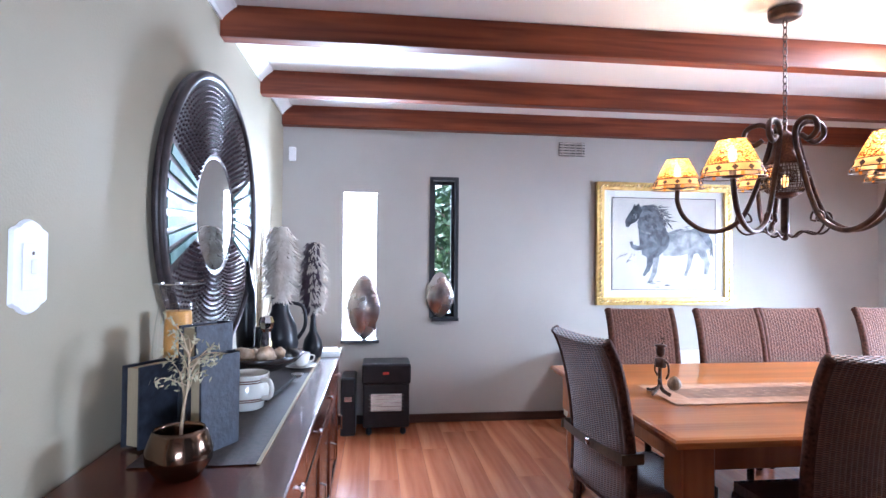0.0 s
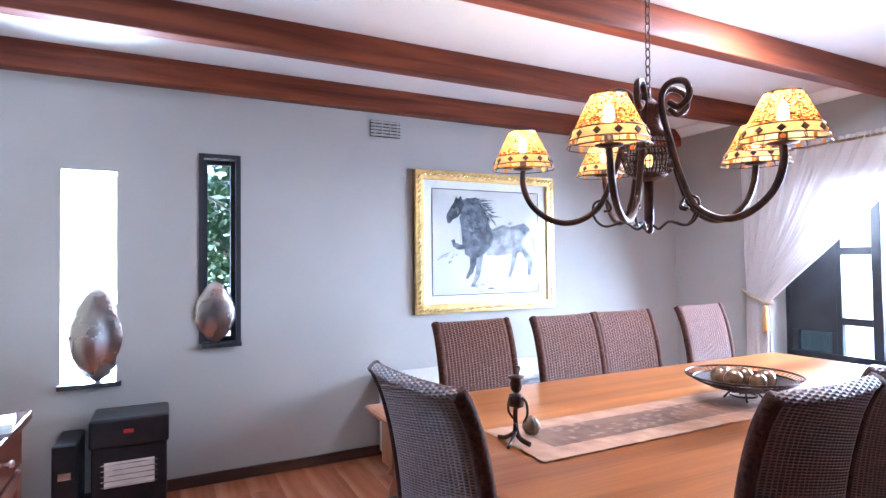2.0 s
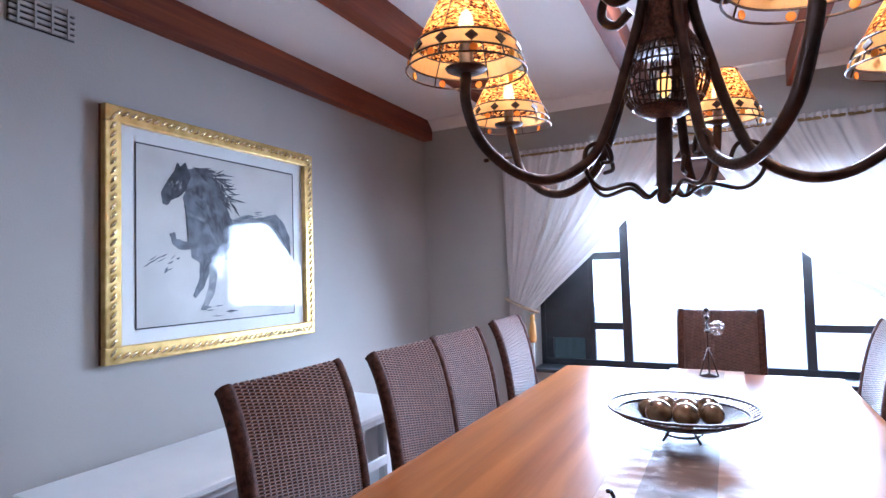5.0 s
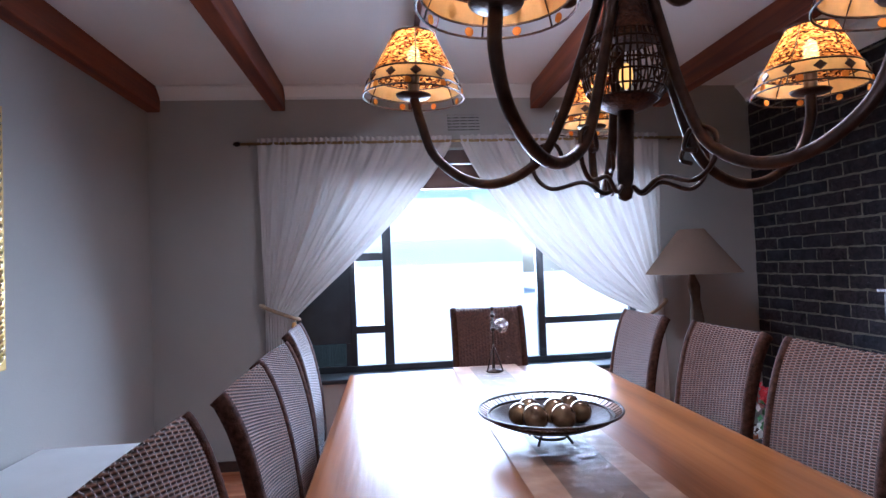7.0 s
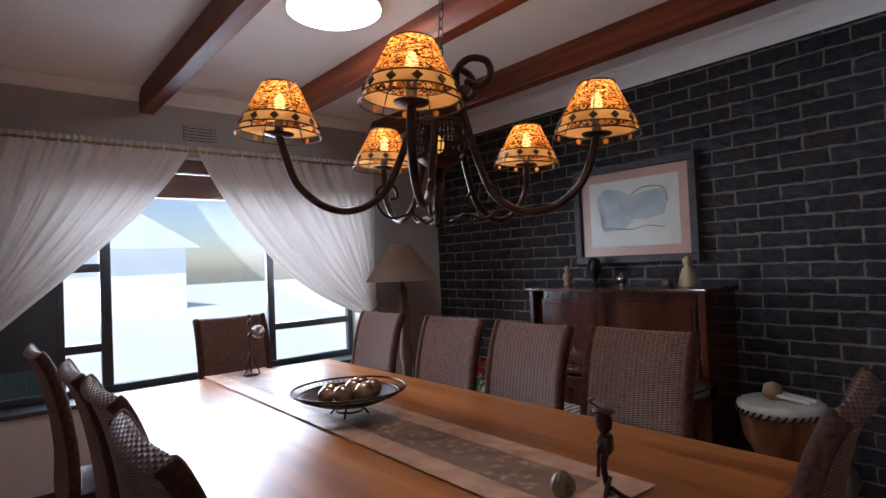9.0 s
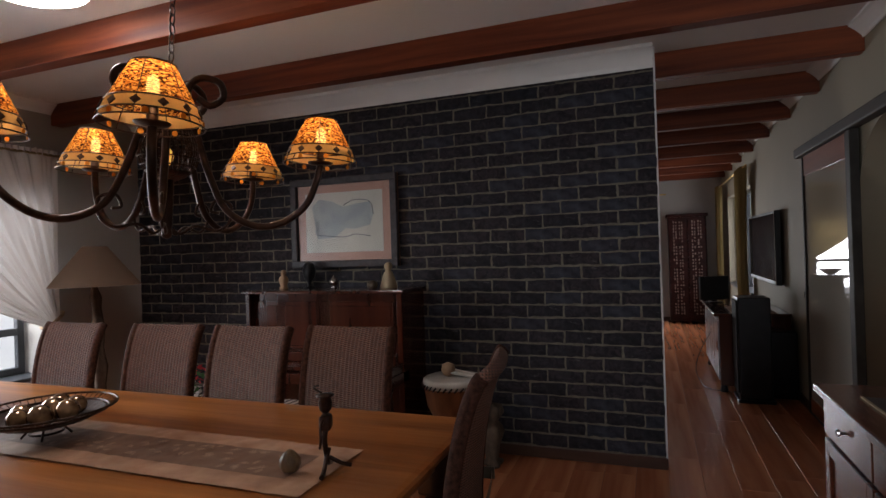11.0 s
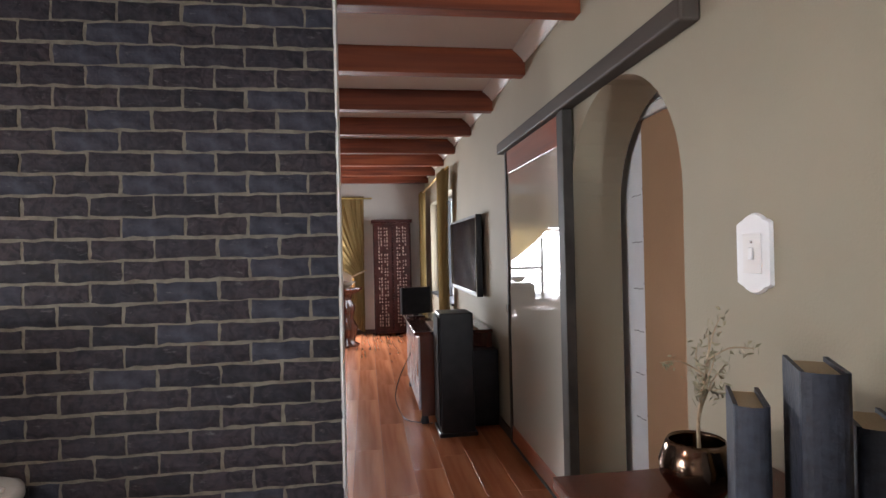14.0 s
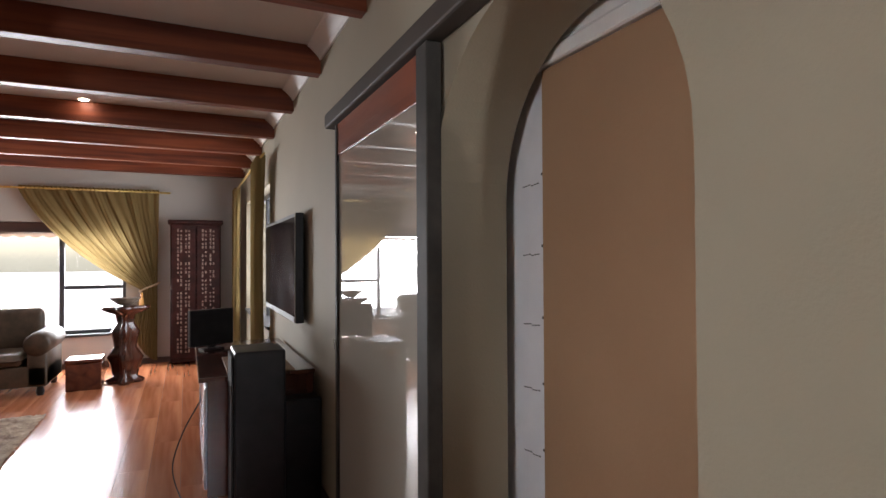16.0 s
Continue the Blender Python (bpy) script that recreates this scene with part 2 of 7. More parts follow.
def box(bm, lo, hi, bevel=0.0, seg=1):
    a, b = Vector(lo), Vector(hi)
    r = bmesh.ops.create_cube(bm, size=1, matrix=Matrix.Translation((a + b) / 2) @ Matrix.Diagonal((*(b - a), 1)))
    if bevel:
        es = {e for v in r["verts"] for e in v.link_edges}
        bmesh.ops.bevel(bm, geom=list(es), offset=bevel, segments=seg, affect="EDGES", profile=0.5)
    return bm


def boxes(*items, bevel=0.0, seg=1):
    bm = bmesh.new()
    for lo, hi in items:
        box(bm, lo, hi, bevel, seg)
    return bm


def lathe(profile, seg=32, bm=None, m=None, wobble=0.0, ribs=0):
    """profile: (r, z) from bottom to top."""
    bm = bm or bmesh.new()
    rings = []
    for r, z in profile:
        ring = []
        for i in range(seg):
            a = 2 * math.pi * i / seg
            rr = r * (1 + wobble * math.cos(ribs * a)) if ribs else r
            v = Vector((rr * math.cos(a), rr * math.sin(a), z))
            ring.append(bm.verts.new(m @ v if m else v))
        rings.append(ring)
    for a, b in zip(rings, rings[1:]):
        for i in range(seg):
            j = (i + 1) % seg
            bm.faces.new((a[i], a[j], b[j], b[i]))
    for ring in (rings[0], rings[-1]):
        bm.faces.new(ring)
    return bm


def tube(bm, pts, r, seg=8, closed=False, r_end=None):
    pts = [Vector(p) for p in pts]
    n = len(pts)
    rings = []
    up = Vector((0, 0, 1))
    prev = None
    for i, p in enumerate(pts):
        d = (pts[(i + 1) % n] - pts[i - 1]) if closed else (pts[min(i + 1, n - 1)] - pts[max(i - 1, 0)])
        d.normalize()
        if prev is None:
            s = d.cross(up if abs(d.z) < 0.95 else Vector((1, 0, 0))).normalized()
        else:
            s = (prev - d * prev.dot(d)).normalized()
        prev = s
        q = d.cross(s)
        rad = r if r_end is None else r + (r_end - r) * i / (n - 1)
        rings.append([bm.verts.new(p + (s * math.cos(2 * math.pi * k / seg) + q * math.sin(2 * math.pi * k / seg)) * rad) for k in range(seg)])
    pairs = list(zip(rings, rings[1:])) + ([(rings[-1], rings[0])] if closed else [])
    for a, b in pairs:
        for k in range(seg):
            j = (k + 1) % seg
            bm.faces.new((a[k], a[j], b[j], b[k]))
    if not closed:
        bm.faces.new(rings[0])
        bm.faces.new(rings[-1][::-1])
    return bm


def spline(pts, n=8):
    """Catmull-Rom through points."""
    P = [Vector(p) for p in pts]
    P = [P[0] * 2 - P[1]] + P + [P[-1] * 2 - P[-2]]
    out = []
    for i in range(1, len(P) - 2):
        for k in range(n):
            t = k / n
            a, b, c, d = P[i - 1], P[i], P[i + 1], P[i + 2]
            out.append(0.5 * (2 * b + (c - a) * t + (2 * a - 5 * b + 4 * c - d) * t * t + (3 * b - a - 3 * c + d) * t ** 3))
    out.append(P[-2])
    return out


def sweep_x(bm, prof, x0, x1):
    """A moulding: (y, z) outline run along x."""
    A = [bm.verts.new((x0, y, z)) for y, z in prof]
    B = [bm.verts.new((x1, y, z)) for y, z in prof]
    for i in range(len(prof)):
        j = (i + 1) % len(prof)
        bm.faces.new((A[i], A[j], B[j], B[i]))
    bm.faces.new(A)
    bm.faces.new(B[::-1])
    return bm


def surf(bm, f, nu, nv):
    g = [[bm.verts.new(f(i / nu, j / nv)) for j in range(nv + 1)] for i in range(nu + 1)]
    for i in range(nu):
        for j in range(nv):
            bm.faces.new((g[i][j], g[i + 1][j], g[i + 1][j + 1], g[i][j + 1]))
    return g


def structure(name, bm, material, label=""):
    return tagged(part(name, bm, material, None, label), label, name.split("_")[0], "", "structure")


# ---- structure ----
floor = structure("floor", boxes(((-3.3, SY - 0.4, -0.12), (EX + 0.5, NY + 0.3, -0.006))), SKIRT, "warm red-brown laminate plank floor")
ceiling = structure("ceiling", boxes(((-3.3, SY - 0.4, CEIL), (EX + 0.5, NY + 0.3, CEIL + 0.12))), CEILP, "white painted flat board ceiling between beams")
# Unseen slab added so its eaves stop the sun entering the slit windows.
roof = structure("roof", boxes(((-4.2, SY - 1.3, CEIL + 0.3), (EX + 1.6, NY + 1.2, CEIL + 0.42))), SKIRT, "unseen overhanging roof slab added to keep sun off the windows")

W1, W2 = (-0.222, 0.068, 0.735, 2.03), (0.566, 0.768, 0.925, 2.155)
T = 0.28
y0, y1 = NY, NY + T
wall_n = boxes(((WX - T, y0, 0), (W1[0], y1, CEIL)), ((W1[0], y0, 0), (W1[1], y1, W1[2])), ((W1[0], y0, W1[3]), (W1[1], y1, CEIL)),
               ((W1[1], y0, 0), (W2[0], y1, CEIL)), ((W2[0], y0, 0), (W2[1], y1, W2[2])), ((W2[0], y0, W2[3]), (W2[1], y1, CEIL)),
               ((W2[1], y0, 0), (EX + 0.3, y1, CEIL)))
structure("wall_north", wall_n, PLASTER, "plain greige painted plaster wall with two slit windows")

# east wall with the wide window
EW = (1.12, 3.84, 0.58, 2.30)
x0, x1 = EX, EX + 0.34
structure("wall_east", boxes(((x0, -0.3, 0), (x1, EW[0], CEIL)), ((x0, EW[1], 0), (x1, NY, CEIL)), ((x0, EW[0], 0), (x1, EW[1], EW[2])), ((x0, EW[0], EW[3]), (x1, EW[1], CEIL))),
          PLASTER, "greige painted plaster wall round a wide window")
structure("wall_east_living", boxes(((x0, SY, 0), (x1, -0.3, CEIL))), PLASTER, "plain greige painted plaster wall")

# west wall with the arch and a window far down
AY0, AY1, ASP = -0.105, 0.94, 1.645
AC, AR = (AY0 + AY1) / 2, (AY1 - AY0) / 2
LW = (-6.4, -4.1, 0.75, 2.2)
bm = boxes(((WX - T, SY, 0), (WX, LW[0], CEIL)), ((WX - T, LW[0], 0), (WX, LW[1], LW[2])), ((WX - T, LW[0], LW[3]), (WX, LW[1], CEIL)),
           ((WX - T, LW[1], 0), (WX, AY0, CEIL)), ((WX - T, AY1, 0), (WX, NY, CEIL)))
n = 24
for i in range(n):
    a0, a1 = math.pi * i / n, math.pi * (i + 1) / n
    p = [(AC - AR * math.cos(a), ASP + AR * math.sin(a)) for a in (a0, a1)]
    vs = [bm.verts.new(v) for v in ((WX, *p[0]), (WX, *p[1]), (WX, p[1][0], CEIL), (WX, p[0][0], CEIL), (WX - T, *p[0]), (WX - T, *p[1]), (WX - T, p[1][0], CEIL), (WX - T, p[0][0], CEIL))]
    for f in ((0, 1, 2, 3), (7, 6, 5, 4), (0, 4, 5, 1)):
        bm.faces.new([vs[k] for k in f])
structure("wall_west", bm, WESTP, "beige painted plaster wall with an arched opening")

# south wall of the living room with its window
SW = (0.75, 3.3, 0.42, 1.95)
structure("wall_south", boxes(((WX - T, SY - T, 0), (SW[0], SY, CEIL)), ((SW[1], SY - T, 0), (EX + 0.34, SY, CEIL)), ((SW[0], SY - T, 0), (SW[1], SY, SW[2])), ((SW[0], SY - T, SW[3]), (SW[1], SY, CEIL))),
          PLASTER, "greige painted plaster wall round a wide window")
# passage behind the arch
structure("wall_passage", boxes(((-2.6, -1.6, 0), (-2.5, 2.6, CEIL)), ((-2.5, -1.7, 0), (WX - T, -1.6, CEIL)), ((-2.5, 2.5, 0), (WX - T, 2.6, CEIL))), PLASTER, "plain plaster walls of a passage")
structure("panel_passage", boxes(((-1.10, 0.065, 0), (-1.065, 2.4, 2.075)), bevel=0.002), TILEM, "smooth warm tan board closing the arched opening")
structure("trim_passage", boxes(((-1.12, 0.0, 2.079), (-1.05, 2.4, 2.13)), ((-1.14, -0.1, 2.134), (-1.06, 2.4, 2.30)), bevel=0.006), CORNICE, "white moulding above the tan board")
strip = thing("edge_board", "white board with pencilled marks standing at the tan board's edge", "board")
part("board", boxes(((-1.115, -0.4, 0.0), (-1.075, 0.063, 2.133)), bevel=0.002), WHITEB, strip)
bm = bmesh.new()
for z in (0.55, 0.78, 1.0, 1.22, 1.46, 1.7):
    for k in range(6):
        box(bm, (-1.0752, -0.065 + k * 0.017, z + 0.002 * (k % 3)), (-1.0738, -0.054 + k * 0.017, z + 0.004 + 0.002 * (k % 3)))
    box(bm, (-1.0752, 0.046, z + 0.03), (-1.0735, 0.054, z + 0.038))
tagged(part("pencil_marks", bm, BLACKP, strip, "row of small dark pencil marks"), kind="stuff")

# ceiling beams
beams = [4.765, 3.885, 2.885, 1.95, 0.97]
sides = [(y, WX, EX) for y in beams] + [(0.05, WX, BRX - 0.013)] + [(y, WX, EX) for y in (-0.90, -1.85, -2.81, -3.83, -4.78, -5.74, -6.66)]
for k, (y, a, b) in enumerate(sides):
    bm = bmesh.new()
    box(bm, (a, y - 0.047, BEAM), (b, y + 0.047, CEIL), 0.006, 2)
    for v in bm.verts:
        v.co.y += 0.004 * noise.noise(Vector((v.co.x * 3, k, v.co.z * 9)))
    tagged(part("ceiling_beam", bm, BEAMW), "red-brown stained pine ceiling beam with knots", "beam", "ceiling beams", "structure")

# cornice, broken by the beams
CP = [(0.0, 0.0), (0.0, -0.085), (0.012, -0.088), (0.02, -0.07), (0.045, -0.045), (0.07, -0.022), (0.085, -0.014), (0.085, 0.0)]
def cornice_run(name, a, b, m):
    bm = bmesh.new()
    sweep_x(bm, [(y, CEIL + z) for y, z in CP], a, b)
    bmesh.ops.transform(bm, matrix=m, verts=bm.verts)
    structure(name, bm, CORNICE, "white moulded plaster cornice")
ys = sorted([s[0] for s in sides])
cuts = [SY] + [c for y in ys for c in (y - 0.05, y + 0.05)] + [NY]
for k in range(0, len(cuts) - 1, 2):
    if cuts[k + 1] - cuts[k] < 0.1:
        continue
    cornice_run("cornice_west", cuts[k], cuts[k + 1], Matrix.Translation((WX, 0, 0)) @ Matrix(((0, 1, 0, 0), (1, 0, 0, 0), (0, 0, 1, 0), (0, 0, 0, 1))))
    if cuts[k] > 0.3:
        cornice_run("cornice_east", cuts[k], cuts[k + 1], Matrix.Translation((EX, 0, 0)) @ Matrix(((0, -1, 0, 0), (1, 0, 0, 0), (0, 0, 1, 0), (0, 0, 0, 1))))
cornice_run("cornice_brick", BRX, EX, Matrix.Translation((0, BRY, CEIL)) @ Matrix.Diagonal((1, 1.2, 1.55, 1)) @ Matrix.Translation((0, 0, -CEIL)))

# brick wall core; the bricks come last in the file
bwall = structure("wall_brick", boxes(((BRX, BRY - BRT, 0), (EX, BRY - 0.0025, CEIL))), MORTAR, "charcoal face-brick wall with tan mortar joints")
structure("trim_brick_end", boxes(((BRX - 0.012, BRY - BRT - 0.012, 0), (BRX - 0.001, BRY - 0.004, CEIL))), CORNICE, "white painted plaster end of the brick wall")
structure("wall_brick_back", boxes(((BRX, BRY - BRT - 0.012, 0), (EX, BRY - BRT - 0.001, CEIL))), PLASTER, "greige plaster back of the brick wall")

# skirtings
SK = 0.075
for nm, lo, hi in (("baseboard_north", (WX, NY - 0.018, 0), (EX, NY, SK)), ("baseboard_east", (EX - 0.018, BRY, 0), (EX, NY - 0.018, SK)),
                   ("baseboard_west_dining", (WX, AY1, 0), (WX + 0.018, NY - 0.018, SK)), ("baseboard_west_living", (WX, SY, 0), (WX + 0.018, AY0, SK)),
                   ("baseboard_brick", (BRX - 0.012, BRY, 0), (EX - 0.018, BRY + 0.018, SK)), ("baseboard_south", (WX + 0.018, SY, 0), (EX, SY + 0.018, SK))):
    structure(nm, boxes((lo, hi), bevel=0.004), SKIRT, "dark brown wooden skirting board")

# slit windows
def slit(name, w, label, frame_mat, fy):
    ob = structure(name, boxes(((w[0] - 0.012, NY - 0.05, w[2] - 0.028), (w[1] + 0.03, NY + 0.05, w[2]))), BLACKM, label)
    part("window_frame", boxes(((w[0], fy, w[2]), (w[0] + 0.028, fy + 0.04, w[3])), ((w[1] - 0.028, fy, w[2]), (w[1], fy + 0.04, w[3])),
         ((w[0] + 0.028, fy, w[3] - 0.03), (w[1] - 0.028, fy + 0.04, w[3])), ((w[0] + 0.028, fy, w[2]), (w[1] - 0.028, fy + 0.04, w[2] + 0.03)), bevel=0.003), frame_mat, ob, "slim painted metal frame")
    p = part("pane", boxes(((w[0] + 0.028, fy + 0.018, w[2] + 0.03), (w[1] - 0.028, fy + 0.022, w[3] - 0.03))), PANE, ob)
    p.visible_shadow = False
    return ob
slit("window_1", W1, "narrow slit window with a dark sill, in bright daylight", WHITEP, NY + 0.2)
slit("window_2", W2, "narrow dark-framed slit window looking on foliage", BLACKM, NY + 0.07)
structure("trim_window_2", boxes(((W2[0] - 0.03, NY - 0.008, W2[2]), (W2[0], NY + 0.2, W2[3] + 0.03)), ((W2[1], NY - 0.008, W2[2]), (W2[1] + 0.03, NY + 0.2, W2[3] + 0.03)), ((W2[0], NY - 0.008, W2[3]), (W2[1], NY + 0.2, W2[3] + 0.03))),
          BLACKM, "dark painted lining of the slit window")

# wide east window
win = structure("window_3", boxes(((EX - 0.03, EW[0] - 0.02, EW[2] - 0.001), (EX + 0.34, EW[1] + 0.02, EW[2] + 0.028)), bevel=0.004), BLACKM, "wide dark-framed window looking on a sunlit garden")
FX = EX + 0.22
F = 0.05
frames = [((FX, 1.17, 0.61), (FX + F, 3.84, 0.66)), ((FX, 1.17, 2.2), (FX + F, 3.84, 2.25)), ((FX, 1.13, 0.61), (FX + F, 1.18, 2.25)),
          ((FX, 1.885, 0.66), (FX + F, 1.945, 2.2)), ((FX, 3.10, 0.66), (FX + F, 3.17, 2.2)), ((FX, 1.18, 0.915), (FX + F, 1.885, 0.97)),
          ((FX, 3.17, 0.905), (FX + F, 3.4, 0.965)), ((FX, 3.17, 1.47), (FX + F, 3.4, 1.53)), ((FX, 3.385, 0.66), (FX + F, 3.43, 2.2)), ((FX, 3.8, 0.61), (FX + F, 3.84, 2.25))]
part("window_frame", boxes(*frames, bevel=0.004), BLACKM, win, "dark painted frame with thin rebates")
for lo, hi in (((1.945, 0.66), (3.10, 2.2)), ((1.18, 0.97), (1.885, 2.2)), ((1.18, 0.66), (1.885, 0.915)), ((3.17, 0.66), (3.385, 0.905)), ((3.17, 0.965), (3.385, 1.47)), ((3.17, 1.53), (3.385, 2.2))):
    p = part("pane", boxes(((FX + 0.022, lo[0], lo[1]), (FX + 0.028, hi[0], hi[1]))), PANE, win)
    p.visible_shadow = False
part("shutter_panel", boxes(((FX + 0.01, 3.43, 0.835), (FX + 0.04, 3.8, 2.2)), ((FX + 0.01, 3.43, 0.66), (FX + 0.04, 3.47, 0.834)), ((FX + 0.01, 3.74, 0.66), (FX + 0.04, 3.8, 0.834))), BLACKM, win, "dark solid panel above a small ribbed pane")
bm = bmesh.new()
surf(bm, lambda u, v: Vector((FX + 0.03 + 0.006 * math.sin(u * 90), 3.47 + 0.27 * u, 0.66 + 0.174 * v)), 90, 1)
p = part("pane", bm, glass("dim_ribbed_glass", (0.015, 0.018, 0.017), 0.2, 0.2), win, "dim ribbed glass")
part("blind_box", boxes(((EX + 0.06, EW[0] + 0.01, 2.0), (EX + 0.14, EW[1] - 0.01, 2.18)), ((EX + 0.04, EW[0] + 0.01, 2.19), (EX + 0.16, EW[1] - 0.01, 2.29)), bevel=0.008), wood("brown_pelmet", (0.10, 0.045, 0.03), (0.17, 0.08, 0.05), 1, 0.5), win, "brown wooden blind housing")

# living room windows
win = structure("window_4", boxes(((SW[0], SY - 0.16, SW[2] - 0.001), (SW[1], SY + 0.04, SW[2] + 0.03)), bevel=0.004), BLACKM, "wide dark-framed living room window")
fy = SY - 0.16
part("window_frame", boxes(((SW[0], fy, SW[2] + 0.03), (SW[0] + 0.05, fy + 0.05, SW[3])), ((SW[1] - 0.05, fy, SW[2] + 0.03), (SW[1], fy + 0.05, SW[3])), ((SW[0] + 0.05, fy, SW[3] - 0.05), (SW[1] - 0.05, fy + 0.05, SW[3])),
     ((SW[0] + 0.05, fy, SW[2] + 0.03), (SW[1] - 0.05, fy + 0.05, SW[2] + 0.08)), ((1.48, fy, SW[2] + 0.08), (1.54, fy + 0.05, SW[3] - 0.05)), ((2.5, fy, SW[2] + 0.08), (2.56, fy + 0.05, SW[3] - 0.05)), ((SW[0] + 0.05, fy, 1.05), (1.48, fy + 0.05, 1.1)), ((SW[0] + 0.05, fy, 1.7), (1.48, fy + 0.05, 1.74)), bevel=0.003), BLACKM, win)
for a, b in ((SW[0] + 0.05, 1.48), (1.54, 2.5), (2.56, SW[1] - 0.05)):
    p = part("pane", boxes(((a, fy + 0.02, SW[2] + 0.08), (b, fy + 0.026, SW[3] - 0.05))), PANE, win)
    p.visible_shadow = False
win = structure("window_5", boxes(((WX - 0.16, LW[0], LW[2] - 0.001), (WX + 0.03, LW[1], LW[2] + 0.03)), bevel=0.004), BLACKM, "dark-framed side window of the living room")
part("window_frame", boxes(((WX - 0.16, LW[0], LW[2] + 0.03), (WX - 0.11, LW[0] + 0.05, LW[3])), ((WX - 0.16, LW[1] - 0.05, LW[2] + 0.03), (WX - 0.11, LW[1], LW[3])), ((WX - 0.16, LW[0] + 0.05, LW[3] - 0.05), (WX - 0.11, LW[1] - 0.05, LW[3])), ((WX - 0.16, -5.28, LW[2] + 0.03), (WX - 0.11, -5.22, LW[3] - 0.05)), bevel=0.003), BLACKM, win)
p = part("pane", boxes(((WX - 0.14, LW[0] + 0.05, LW[2] + 0.03), (WX - 0.135, LW[1] - 0.05, LW[3] - 0.05))), PANE, win)
p.visible_shadow = False

# ---- daylight standing in the window openings ----
def window_lamp(name, m, w, h, watts):
    la = bpy.data.lights.new(name, "AREA")
    la.shape, la.size, la.size_y, la.energy, la.color = "RECTANGLE", w, h, watts, (0.89, 0.955, 1.0)
    ob = new(name, la)
    ob.matrix_world = m
    return ob
window_lamp("daylight_east", look((EX + 0.66, 2.48, 1.72), (3.0, 2.48, 0.30)), 2.66, 1.5, 250)
window_lamp("daylight_south", look(((SW[0] + SW[1]) / 2, SY - 0.26, 1.2), (2.0, -4.3, 0.1)), 2.5, 1.30, 215)
window_lamp("daylight_west", look((WX - 0.26, -5.25, 1.5), (0, -5.25, 1.5)), 2.2, 1.4, 35)
window_lamp("daylight_slit", look((-0.025, NY + 0.27, 1.35), (0, 0, 1.2)), 0.27, 1.28, 80)

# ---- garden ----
# Near-white ground: the glare of overexposed daylight is put into its colour.
ground = structure("ground", boxes(((-90, -90, -0.4), (90, 90, -0.3))), mat("whitened_lawn_and_paving", (0.76, 0.80, 0.75), (0.84, 0.86, 0.83), 0.8, 0.9), "lawn and paving whitened to burn out in daylight")
LEAF = mat("garden_leaf", (0.03, 0.07, 0.02), (0.09, 0.16, 0.05), 12, 0.5)
BARK = mat("tree_bark", (0.07, 0.05, 0.035), (0.14, 0.1, 0.07), 20, 0.9, bump=0.8, bscale=30)
def tree(x, y, h, r, seed):
    rng = random.Random(seed)
    ob = thing("garden_tree", "leafy green garden tree standing on the lawn", "tree", "garden trees", at=(x, y, -0.3))
    bm = tube(bmesh.new(), spline([(0, 0, 0), (0.08, 0.05, h * 0.3), (-0.05, 0.1, h * 0.6), (0.1, 0, h * 0.8)]), 0.11 * h / 3, 8, r_end=0.03)
    for k in range(6):
        a = k * 1.1
        tube(bm, spline([(0, 0.05, h * 0.35 + k * 0.07 * h), (0.4 * r * math.cos(a), 0.4 * r * math.sin(a), h * 0.5 + k * 0.06 * h), (0.8 * r * math.cos(a), 0.8 * r * math.sin(a), h * 0.6 + k * 0.06 * h)]), 0.03, 6, r_end=0.01)
    part("trunk", bm, BARK, ob, "grey-brown trunk with limbs")
    vs, fs = [], []
    for k in range(2600):
        d = Vector((rng.gauss(0, 1), rng.gauss(0, 1), rng.gauss(0, 0.9))).normalized() * r * rng.uniform(0.45, 1.0) ** 0.5
        d *= 0.75 + 0.4 * noise.noise(d * 1.6 + Vector((seed, 0, 0)))
        c = Vector((0, 0, h * 0.72)) + Vector((d.x, d.y, d.z * 1.15))
        u = Vector((rng.gauss(0, 1), rng.gauss(0, 1), rng.gauss(0, 1))).normalized() * rng.uniform(0.04, 0.09)
        w = u.orthogonal().normalized() * u.length * 0.5
        i = len(vs)
        vs += [c - u, c + w, c + u, c - w]
        fs.append((i, i + 1, i + 2, i + 3))
    me = bpy.data.meshes.new("crown")
    me.from_pydata([tuple(v) for v in vs], [], fs)
    me.materials.append(LEAF)
    o = new("crown", me)
    o.parent = ob
    tagged(o, "crown of small green leaves", kind="stuff")
tree(1.75, 7.6, 3.2, 1.25, 1)
tree(1.35, 8.3, 3.0, 1.1, 6)
tree(1.75, 10.4, 3.6, 1.4, 7)
tree(2.2, 9.8, 3.8, 1.6, 2)
hs = thing("neighbour_house", "pale blue-grey single-storey house across the garden, whitened for outdoor glare", "house", at=(30, 4, -0.3))
# House and roof are lightened towards white to carry the same daylight glare.
PALEH = mat("whitened_house_paint", (0.84, 0.88, 0.89), (0.88, 0.92, 0.93), 1, 0.8)
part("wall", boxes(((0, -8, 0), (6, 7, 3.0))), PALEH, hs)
part("roof", sweep_x(bmesh.new(), [(-8.6, 3.0), (7.6, 3.0), (4.0, 5.2), (-5.0, 5.2)], -0.6, 6.6), mat("whitened_roof_sheet", (0.74, 0.80, 0.81), (0.8, 0.86, 0.87), 2, 0.7), hs, "hipped roof, its grey whitened for outdoor glare")
tree(2.9, 8.6, 3.4, 1.4, 3)

